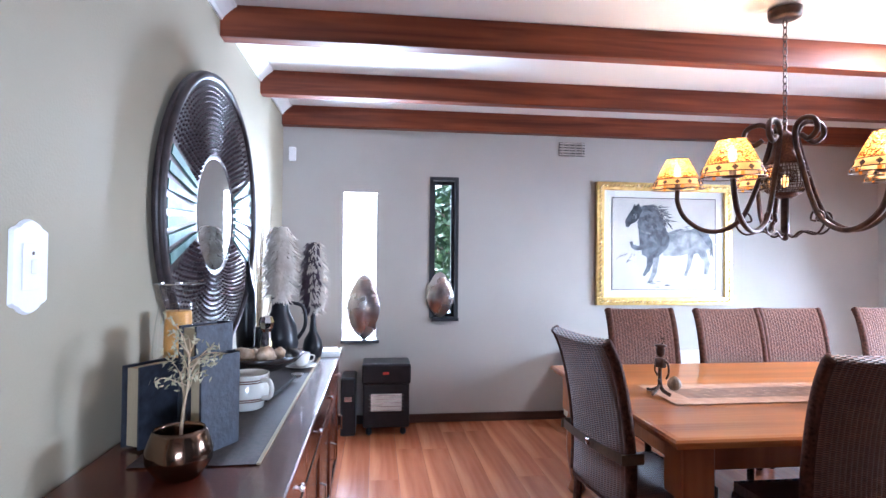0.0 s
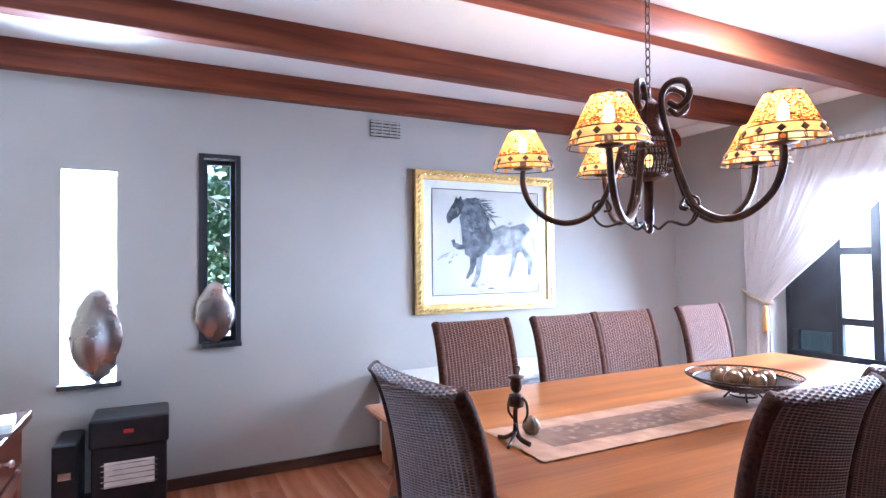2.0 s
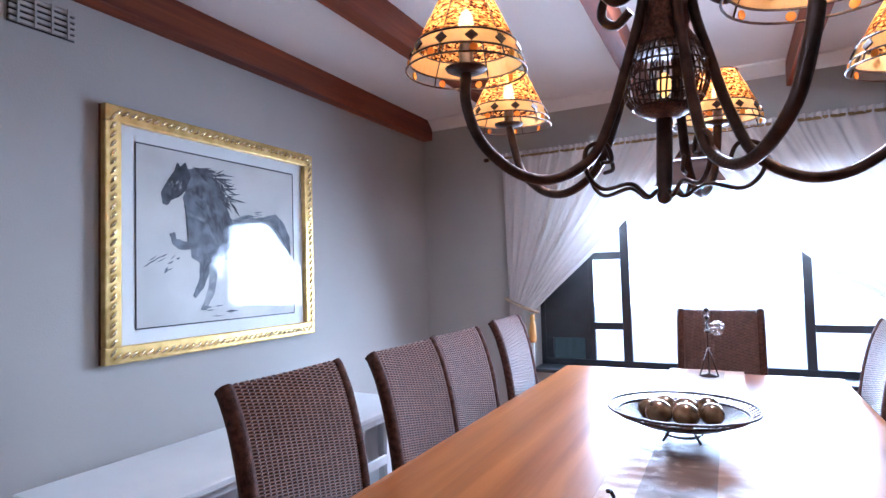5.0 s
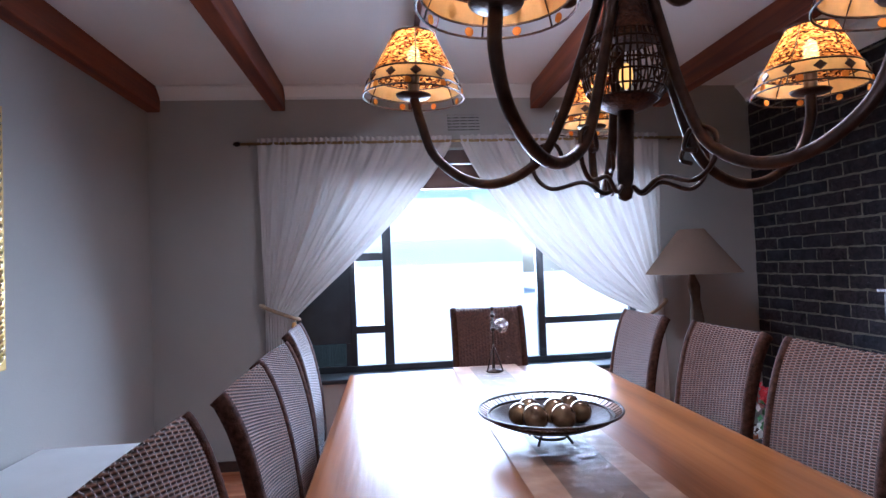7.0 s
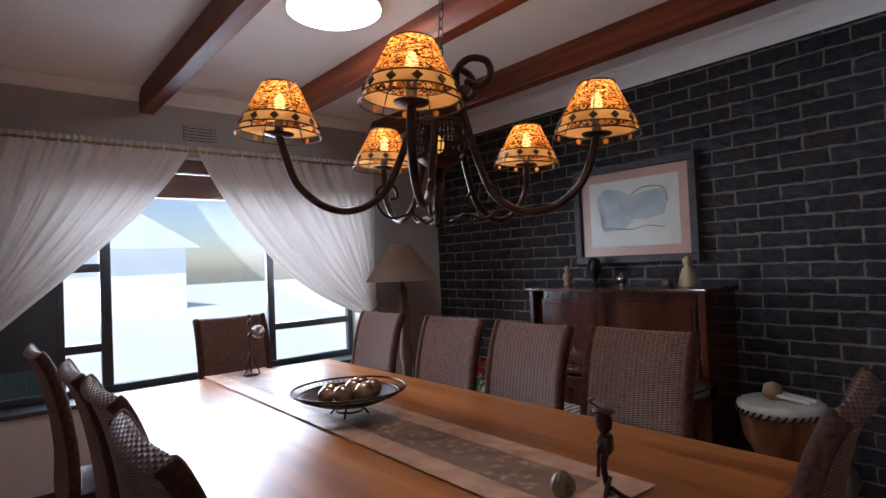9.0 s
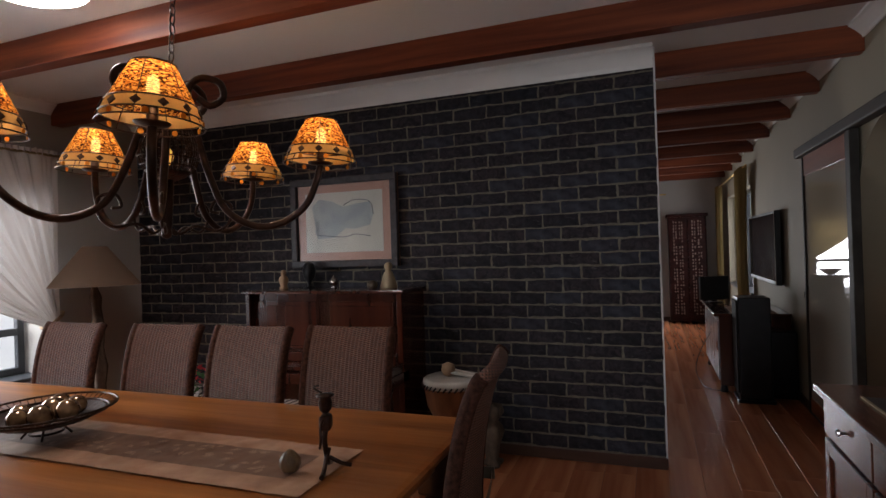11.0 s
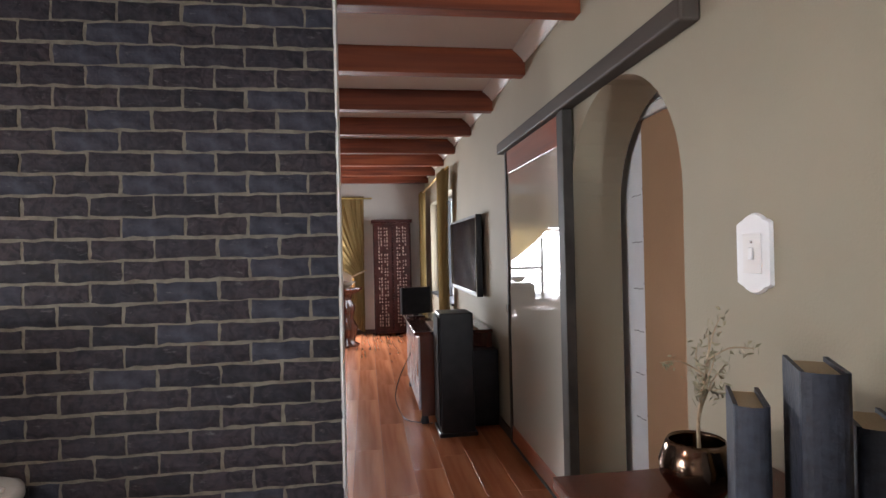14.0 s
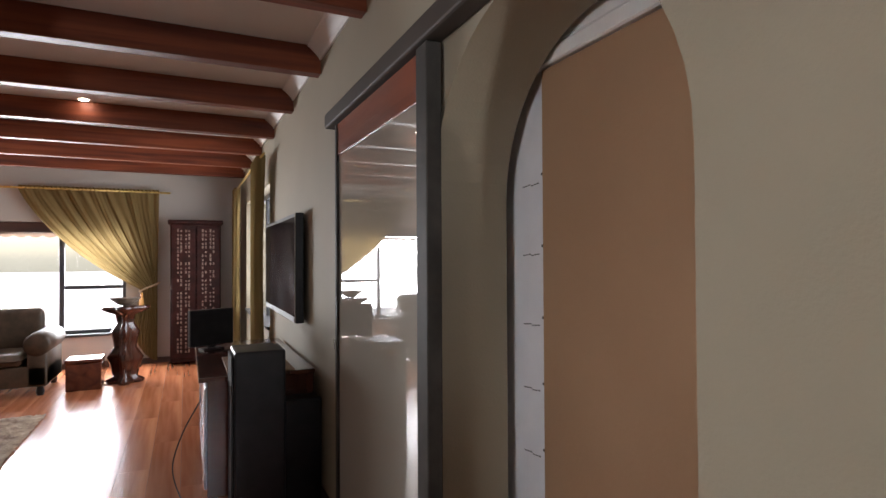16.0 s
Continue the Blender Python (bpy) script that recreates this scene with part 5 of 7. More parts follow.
pp = thing("paper_stack", "small stack of pale papers on the sideboard", "papers", at=(-0.23, 3.38, SBT), rz=8)
part("sheets", boxes(((-0.07, -0.1, 0), (0.07, 0.1, 0.018)), ((-0.065, -0.09, 0.0185), (0.07, 0.09, 0.03)), bevel=0.001), MATB, pp)

# ---- round mirror ----
mr = thing("round_mirror", "large round carved dark wooden mirror with beaded rings on the wall", "mirror", at=(WX, 2.56, 1.645))
mr.matrix_basis = pose(WX + 0.03, 2.60, 1.645, 0, 0, -2.5)
mr.scale = (1, 0.96, 0.98)
MW = Matrix.Rotation(radians(90), 4, "Y")
part("frame_back", lathe([(0.62, 0.0), (0.66, 0.012), (0.665, 0.03), (0.65, 0.045), (0.62, 0.04), (0.30, 0.03), (0.27, 0.036), (0.262, 0.028)], 72, None, MW), mat("dark_carved_wood", (0.012, 0.009, 0.010), (0.04, 0.026, 0.028), 30, 0.4, bump=0.6, bscale=90), mr, "broad dark carved frame", True)
part("rim", tube(bmesh.new(), [MW @ Vector((0.645 * math.cos(2 * math.pi * i / 80), 0.645 * math.sin(2 * math.pi * i / 80), 0.042)) for i in range(80)], 0.018, 8, True), mat("dark_rim_wood", (0.012, 0.009, 0.010), (0.035, 0.022, 0.022), 20, 0.45), mr, "rounded reddish rim", True)
bm = bmesh.new()
bmesh.ops.create_circle(bm, cap_ends=True, segments=72, radius=0.268, matrix=MW @ Matrix.Translation((0, 0, 0.031)))
part("glass", bm, mat("silvered_mirror", (0.6, 0.6, 0.6), (0.64, 0.64, 0.64), 6, 0.03, 1.0, rough_var=0.0), mr, "mirror glass")
vs, fs = [], []
q = 0
for ring in range(14):
    r = 0.295 + ring * 0.0235
    nb = int(2 * math.pi * r / 0.030)
    for i in range(nb):
        a = 2 * math.pi * (i + 0.5 * (ring % 2)) / nb
        dn = abs(math.degrees(a) % 180 - 90)
        if dn < 26:
            continue
        c = Vector((r * math.cos(a), r * math.sin(a), 0.046))
        e1, e2 = Vector((math.cos(a), math.sin(a), 0)) * 0.0085, Vector((-math.sin(a), math.cos(a), 0)) * 0.012
        k = len(vs)
        for v in (c - e1 - e2 * 0.6 - Vector((0, 0, 0.014)), c + e1 - e2 * 0.6 - Vector((0, 0, 0.014)), c + e1 + e2 * 0.6 - Vector((0, 0, 0.014)), c - e1 + e2 * 0.6 - Vector((0, 0, 0.014)), c - e2 * 0.3, c + e2 * 0.3):
            vs.append(tuple(MW @ v))
        fs += [(k, k + 1, k + 4), (k + 2, k + 3, k + 5), (k + 1, k + 2, k + 5, k + 4), (k + 3, k, k + 4, k + 5)]
me = bpy.data.meshes.new("beading")
me.from_pydata(vs, [], fs)
me.materials.append(mat("dark_pewter_bead", (0.03, 0.022, 0.026), (0.10, 0.075, 0.08), 40, 0.35, 0.5))
o = new("beading", me)
o.parent = mr
tagged(o, "rings of small carved beads", kind="stuff")
TEAL = mat("teal_shell_inlay", (0.07, 0.15, 0.14), (0.2, 0.32, 0.30), 14, 0.5, spec=0.3)
for s in (90, 270):
    for k in range(7):
        a = radians(s - 21 + k * 7)
        bm = bmesh.new()
        c0, c1 = 0.29, 0.595
        w0, w1 = 0.009, 0.022
        ca, sa = math.cos(a), math.sin(a)
        pts = [(c0, -w0), (c1, -w1), (c1, w1), (c0, w0)]
        lo = [bm.verts.new(MW @ Vector((r * ca - w * sa, r * sa + w * ca, 0.032))) for r, w in pts]
        hi = [bm.verts.new(MW @ Vector((r * ca - w * sa, r * sa + w * ca, 0.044))) for r, w in pts]
        bm.faces.new(hi); bm.faces.new(lo)
        for i in range(4):
            bm.faces.new((lo[i], lo[(i + 1) % 4], hi[(i + 1) % 4], hi[i]))
        part("inlay", bm, TEAL, mr, "tapered teal shell inlay")

# ---- heater and black box by the north wall ----
ht = thing("gas_heater", "black portable gas heater with a pale grille, by the wall", "heater", at=(0.16, 4.56, 0))
part("body", boxes(((-0.19, -0.10, 0.06), (0.19, 0.2, 0.44)), ((-0.2, -0.12, 0.42), (0.2, 0.2, 0.585)), bevel=0.018, seg=3), BLACKP, ht, "black steel body with a hood")
part("grille", boxes(((-0.125, -0.108, 0.2), (0.125, -0.101, 0.34))), CREAM, ht, "pale ceramic grille")
for k in range(5):
    part("bar", tube(bmesh.new(), [(-0.14, -0.118, 0.21 + k * 0.03), (0.14, -0.118, 0.21 + k * 0.03)], 0.0025, 5), SILVER, ht)
part("badge", boxes(((-0.03, -0.124, 0.50), (0.02, -0.1205, 0.52))), mat("red_badge", (0.5, 0.03, 0.02)), ht, "small red badge")
for sx in (-0.14, 0.14):
    for sy in (-0.07, 0.15):
        part("castor", lathe([(0.012, 0), (0.024, 0.012), (0.024, 0.045), (0.012, 0.06)], 12, None, Matrix.Translation((sx, sy, 0))), BLACKP, ht)
bx = thing("black_box", "slim black upright box standing beside the heater", "box", at=(-0.15, 4.6, 0))
part("body", boxes(((-0.06, -0.14, 0), (0.06, 0.18, 0.47)), bevel=0.01), BLACKP, bx)
part("panel", boxes(((-0.03, -0.145, 0.28), (0.03, -0.1405, 0.32))), SILVER, bx, "small pale label plate")

# metal eggs on the slit window sills
for x, y, z, r, h in ((-0.035, NY + 0.03, W1[2], 0.15, 0.58), (0.635, NY + 0.0, W2[2], 0.118, 0.41)):
    o = thing("metal_egg", "tall egg-shaped brushed pewter ornament standing on the sill", "ornament", "metal eggs", at=(x, y, z))
    prof = [(0.012 + r * math.sin(math.pi * (i / 16) ** 0.92) ** 0.75, h * i / 16) for i in range(17)]
    prof[-1] = (0.006, h)
    ob_ = part("shell", lathe(prof, 36), SILVER, o, "", True)
    ob_.scale = (1, 0.35, 1)

# ---- vents, sensor, switch ----
def vent(name, x0, z0, x1, z1, m, label):
    ob = structure(name, boxes(((x0, -0.006, z0), (x1, -0.0005, z1))), BLACKP, label)
    ob.matrix_basis = m
    for k in range(5):
        zz = z0 + (z1 - z0) * (k + 0.5) / 5
        part("slat", boxes(((x0, -0.016, zz - 0.008), (x1, -0.0065, zz + 0.008)), bevel=0.002), PLASTER, ob)
    for k in range(4):
        xx = x0 + (x1 - x0) * (k + 0.5) / 4
        part("bar", boxes(((xx - 0.004, -0.0225, z0), (xx + 0.004, -0.0165, z1))), PLASTER, ob)
vent("vent_north", 1.73, 2.41, 1.975, 2.535, Matrix.Translation((0, NY, 0)), "small louvred wall vent painted like the wall")
vent("vent_east", -0.12, 2.43, 0.12, 2.545, Matrix.Translation((EX, 2.52, 0)) @ Matrix.Rotation(radians(-90), 4, "Z"), "small louvred wall vent above the curtain")
sn = thing("wall_sensor", "small white alarm sensor high on the wall", "sensor", at=(-0.665, NY, 2.35))
part("case", boxes(((-0.03, -0.04, -0.06), (0.03, -0.001, 0.06)), bevel=0.008, seg=2), WHITEP, sn)
sw = thing("light_switch", "white ornate light switch plate on the wall", "light switch", at=(WX, 1.288, 1.417))
bm = bmesh.new()
half = [(0.070, 0.0), (0.070, 0.085), (0.058, 0.092), (0.047, 0.094), (0.034, 0.104), (0.016, 0.111), (0.0, 0.113)]
top = half[1:] + [(-y, z) for y, z in half[-2:0:-1]]
out = top + [(-y, -z) for y, z in top]
lo = [bm.verts.new((0.001, y, z)) for y, z in out]
hi = [bm.verts.new((0.010, y * 0.93, z * 0.955)) for y, z in out]
bm.faces.new(lo); bm.faces.new(hi)
for i in range(len(out)):
    j = (i + 1) % len(out)
    bm.faces.new((lo[i], lo[j], hi[j], hi[i]))
part("plate", bm, WHITEP, sw, "shaped white plate")
part("inner_plate", boxes(((0.0105, -0.036, -0.055), (0.013, 0.036, 0.055)), bevel=0.001), CEILP, sw)
part("rocker", boxes(((0.0135, -0.009, -0.018), (0.02, 0.009, 0.018)), bevel=0.003), WHITEP, sw)
part("screw", boxes(((0.0135, -0.004, 0.028), (0.015, 0.004, 0.036)), bevel=0.001), SILVER, sw)

# ---- pictures ----
def rope_frame(name, label, w, h, m, fw, mats):
    ob = thing(name, label, "picture")
    ob.matrix_basis = m
    part("backing", boxes(((-w / 2, 0.002, -h / 2), (w / 2, 0.012, h / 2))), GILTW, ob, "brown wooden back")
    part("frame", boxes(((-w / 2, 0.0125, h / 2 - fw), (w / 2, 0.05, h / 2)), ((-w / 2, 0.0125, -h / 2), (w / 2, 0.05, -h / 2 + fw)), ((-w / 2, 0.0125, -h / 2 + fw), (-w / 2 + fw, 0.05, h / 2 - fw)), ((w / 2 - fw, 0.0125, -h / 2 + fw), (w / 2, 0.05, h / 2 - fw)), bevel=0.006, seg=2), mats[0], ob, mats[1])
    return ob
# north wall, horse in ink; local x right, y out of the wall
PM = Matrix.Translation((2.748, NY, 1.607)) @ Matrix.Rotation(math.pi, 4, "Z")
PWD, PHT = 1.34, 1.14
pc = rope_frame("horse_picture", "large ink picture of a horse in a gilt rope-moulded frame", PWD, PHT, PM, 0.075, (GOLD, "gilt moulding"))
def beads(n, p0, p1):
    bm = bmesh.new()
    for i in range(n):
        c = Vector(p0).lerp(Vector(p1), (i + 0.5) / n)
        horiz = abs(p1[0] - p0[0]) > 0.1
        q = Matrix.Translation(c) @ Matrix.Rotation(radians(35 if horiz else -35), 4, "Y") @ (Matrix.Diagonal((0.024, 0.011, 0.0085, 1)) if horiz else Matrix.Diagonal((0.0085, 0.011, 0.024, 1)))
        bmesh.ops.create_uvsphere(bm, u_segments=8, v_segments=6, radius=1, matrix=q)
    return bm
a, b = PWD / 2 - 0.035, PHT / 2 - 0.035
for p0, p1, n in (((-a, 0.052, b), (a, 0.052, b), 34), ((-a, 0.052, -b), (a, 0.052, -b), 34), ((-a, 0.052, -b), (-a, 0.052, b), 27), ((a, 0.052, -b), (a, 0.052, b), 27)):
    tagged(part("rope_moulding", beads(n, p0, p1), mat("bright_gilt", (0.85, 0.68, 0.32), (0.95, 0.8, 0.5), 20, 0.25, 0.9), pc, "twisted gilt rope", True), kind="stuff")
part("mount", boxes(((-PWD / 2 + 0.075, 0.013, -PHT / 2 + 0.075), (PWD / 2 - 0.075, 0.018, PHT / 2 - 0.075))), MATB, pc, "pale mount board")
AW, AH = 0.51, 0.425
part("paper", boxes(((-AW, 0.0185, -AH), (AW, 0.021, AH))), mat("aged_art_paper", (0.50, 0.50, 0.47), (0.66, 0.65, 0.61), 3, 0.85), pc, "grey-washed art paper")
part("line", boxes(((-AW - 0.004, 0.0185, AH + 0.001), (AW + 0.004, 0.0225, AH + 0.007)), ((-AW - 0.004, 0.0185, -AH - 0.007), (AW + 0.004, 0.0225, -AH - 0.001)), ((-AW - 0.006, 0.0185, -AH), (-AW - 0.001, 0.0225, AH)), ((AW + 0.001, 0.0185, -AH), (AW + 0.006, 0.0225, AH))), BLACKP, pc, "thin dark line")
INKD = mat("dark_ink_wash", (0.015, 0.016, 0.02), (0.10, 0.11, 0.13), 26, 0.8)
INKL = mat("pale_ink_wash", (0.10, 0.12, 0.14), (0.42, 0.43, 0.43), 13, 0.8)
HEAD = [(176, 408), (188, 388), (212, 362), (222, 336), (232, 346), (246, 336), (252, 352), (262, 372), (250, 392), (244, 408), (228, 420), (206, 428), (194, 440), (182, 436)]
NECK = [(244, 350), (290, 352), (322, 372), (345, 410), (358, 450), (372, 490), (372, 530), (352, 556), (320, 578), (284, 582), (262, 566), (250, 530), (252, 490), (246, 450), (238, 424), (246, 396)]
BODY = [(368, 480), (404, 466), (432, 474), (470, 466), (496, 484), (510, 512), (508, 548), (480, 560), (440, 566), (400, 574), (350, 570), (352, 540)]
RUMP = [(462, 470), (482, 464), (504, 484), (518, 520), (520, 560), (506, 545), (492, 510), (474, 490)]
LEGS = [[(282, 575), (322, 575), (306, 610), (292, 640), (270, 664), (264, 656), (280, 624)], [(256, 548), (228, 548), (208, 534), (200, 510), (214, 504), (220, 522), (252, 530)],
        [(470, 556), (500, 548), (512, 600), (504, 640), (494, 638), (496, 600)], [(440, 560), (462, 560), (452, 610), (436, 650), (428, 646), (440, 606)], [(310, 574), (336, 572), (322, 650), (300, 690), (284, 692), (306, 640)]]
def art(px, py):
    s = (px - 108) / 419
    u = s / (1.435 * (1 - s) + s)
    v = (py - (285 + s * 88)) / (455 - s * 138)
    return (0.5 - u) * 2 * AW, (0.5 - v) * 2 * AH
def wash(s, lift, m, ragged):
    bm = bmesh.new()
    vs = []
    for k, (a, b) in enumerate(zip(s, s[1:] + s[:1])):
        for q in range(4):
            x, z = art(a[0] + (b[0] - a[0]) * q / 4, a[1] + (b[1] - a[1]) * q / 4)
            vs.append(bm.verts.new((x + ragged * noise.noise(Vector((k * 3.1 + q, lift * 9000, 1))), 0.0212 + lift, z + ragged * noise.noise(Vector((k * 3.1 + q, lift * 9000, 7))))))
    bmesh.ops.triangulate(bm, faces=[bm.faces.new(vs)])
    part("ink_wash", bm, m, pc, "loose grey and black ink wash")
wash(BODY, 0.0003, INKL, 0.012)
for k, s in enumerate(LEGS):
    wash(s, 0.0005 + 0.0001 * k, INK if k < 2 else INKL, 0.006)
wash(RUMP, 0.0011, INK, 0.010)
wash(NECK, 0.0013, INK, 0.014)
wash(HEAD, 0.0016, INKD, 0.004)
rng = random.Random(8)
def strokes(name, paths, m, width, label):
    bm = bmesh.new()
    for n, (x0_, y0_, x1_, y1_, jx, jy, l0, l1, ang, da) in enumerate(paths):
        for k in range(n_strokes[name]):
            t = rng.random()
            px, py = x0_ + (x1_ - x0_) * t + rng.gauss(0, jx), y0_ + (y1_ - y0_) * t + rng.gauss(0, jy)
            l, an = rng.uniform(l0, l1), radians(ang + rng.uniform(-da, da))
            c, s = math.cos(an), math.sin(an)
            w = width * rng.uniform(0.5, 1.2)
            q = [(0, -w * 0.4), (l * 0.4, -w), (l, -w * 0.1), (l * 0.5, w)]
            bm.faces.new([bm.verts.new((art(px + a * c - b * s, py + a * s + b * c)[0], 0.0232 + 0.00002 * k, art(px + a * c - b * s, py + a * s + b * c)[1])) for a, b in q])
    tagged(part(name, bm, m, pc, label), kind="stuff")
n_strokes = {"mane_strokes": 30, "ground_strokes": 7, "highlight_strokes": 22}
strokes("mane_strokes", [(262, 350, 330, 378, 6, 4, 24, 58, 22, 24), (322, 376, 362, 440, 6, 8, 20, 44, 14, 40), (262, 400, 345, 500, 16, 12, 14, 34, 60, 40)], INKD, 3.0, "wild mane of dark brush strokes")
strokes("ground_strokes", [(112, 596, 180, 566, 5, 5, 18, 40, -30, 14), (180, 604, 215, 560, 4, 4, 12, 26, -40, 20), (250, 690, 360, 690, 20, 6, 16, 40, -6, 12), (372, 474, 420, 466, 4, 3, 16, 34, 0, 14), (496, 486, 516, 560, 4, 4, 16, 34, 66, 18)], INK, 2.2, "loose grey brush strokes")
strokes("highlight_strokes", [(250, 462, 290, 476, 3, 3, 12, 26, 12, 10), (270, 400, 330, 520, 14, 10, 8, 18, 70, 30), (200, 385, 232, 400, 4, 4, 5, 12, -50, 20)], INKL, 1.3, "pale gaps between the strokes")
g = part("glazing", boxes(((-PWD / 2 + 0.075, 0.028, -PHT / 2 + 0.075), (PWD / 2 - 0.075, 0.030, PHT / 2 - 0.075))), glass("coated_picture_glass", rough=0.05, share=0.06), pc, "clear reflecting picture glass")
g.visible_shadow = False
# brick wall, lion drawing
pc = rope_frame("lion_picture", "soft blue-grey drawing in a dark frame with a salmon mount", 0.96, 0.72, Matrix.Translation((2.775, BRY + 0.012, 1.73)), 0.055, (mat("dark_carved_frame", (0.02, 0.016, 0.018), (0.05, 0.04, 0.045), 30, 0.5, bump=0.5), "dark carved moulding"))
part("mount", boxes(((-0.425, 0.013, -0.305), (0.425, 0.017, 0.305))), mat("salmon_mount", (0.42, 0.22, 0.16), (0.48, 0.26, 0.19), 6, 0.8), pc, "salmon mount board")
part("paper", boxes(((-0.35, 0.0175, -0.24), (0.35, 0.020, 0.24))), mat("cream_art_paper", (0.50, 0.50, 0.44), (0.62, 0.62, 0.54), 4, 0.85), pc, "cream art paper")
bm = bmesh.new()
f = bm.faces.new([bm.verts.new((-x, 0.0206, z)) for x, z in ((-0.29, 0.13), (-0.22, 0.19), (-0.1, 0.17), (0.0, 0.12), (0.12, 0.14), (0.24, 0.15), (0.27, 0.06), (0.24, -0.03), (0.1, -0.06), (0.02, -0.05), (-0.08, -0.12), (-0.24, -0.13), (-0.27, -0.06), (-0.2, -0.02), (-0.27, 0.05))])
bmesh.ops.triangulate(bm, faces=[f])
part("drawing", bm, mat("blue_grey_wash", (0.25, 0.31, 0.34), (0.42, 0.46, 0.45), 7, 0.85), pc, "blue-grey wash of a lying lion")
bm = bmesh.new()
tube(bm, spline([(0.24, 0.021, -0.10), (0.0, 0.021, -0.12), (-0.1, 0.021, -0.10), (-0.24, 0.021, -0.12)], 6), 0.003, 4)
tube(bm, spline([(0.0, 0.021, 0.13), (-0.1, 0.021, 0.17), (-0.24, 0.021, 0.15), (-0.27, 0.021, 0.05)], 6), 0.0035, 4)
part("outline", bm, INK, pc, "soft dark outline")
g = part("glazing", boxes(((-0.425, 0.026, -0.305), (0.425, 0.028, 0.305))), glass("matt_picture_glass", rough=0.38), pc, "clear picture glass")
g.visible_shadow = False

# ---- white low cabinet ----
wcab = thing("white_cabinet", "low white cubby cabinet under the horse picture", "cabinet", at=(2.71, 4.46, 0))
part("top", boxes(((-0.965, -0.30, 0.59), (0.965, 0.32, 0.62)), bevel=0.004), WHITEP, wcab, "plain white top with a thin edge")
nb = 7
items = [((-0.94, -0.27, 0.06), (0.94, -0.25, 0.11)), ((-0.94, -0.27, 0.55), (0.94, -0.25, 0.589)), ((-0.94, -0.27, 0.31), (0.94, -0.25, 0.36))]
for k in range(nb + 1):
    xx = -0.94 + 1.88 * k / nb
    items.append(((max(xx - 0.03, -0.94), -0.271, 0.0), (min(xx + 0.03, 0.94), -0.249, 0.589)))
part("front", boxes(*items, bevel=0.002), WHITEP, wcab, "white face with square openings")
# Body takes a darker white, painting shade into the cubby openings.
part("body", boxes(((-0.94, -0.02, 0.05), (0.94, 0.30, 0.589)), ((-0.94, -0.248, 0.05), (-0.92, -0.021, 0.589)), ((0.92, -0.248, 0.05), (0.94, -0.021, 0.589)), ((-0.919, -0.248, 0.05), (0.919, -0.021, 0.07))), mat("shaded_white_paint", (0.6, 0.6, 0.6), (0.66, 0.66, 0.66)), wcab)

# ---- curtains on the east window ----
CXX = EX - 0.07
rod = thing("curtain_rod", "thin brass curtain rod above the wide window", "curtain rod", at=(CXX, 0, 0))
part("rod", tube(bmesh.new(), [(0, 0.80, 2.335), (0, 4.17, 2.335)], 0.011, 10), mat("aged_brass", (0.3, 0.2, 0.09), (0.45, 0.32, 0.15), 10, 0.35, 0.9), rod, "", True)
for y in (0.80, 4.17):
    part("finial", lathe([(0.004, -0.03), (0.016, -0.015), (0.018, 0.0), (0.012, 0.02), (0.004, 0.03)], 12, None, Matrix.Translation((0, y, 2.335)) @ Matrix.Rotation(radians(90), 4, "X")), IRON, rod)
for y in (0.9, 2.48, 4.1):
    part("bracket", tube(bmesh.new(), [(0, y, 2.335), (0.069, y, 2.335)], 0.008, 6), IRON, rod)
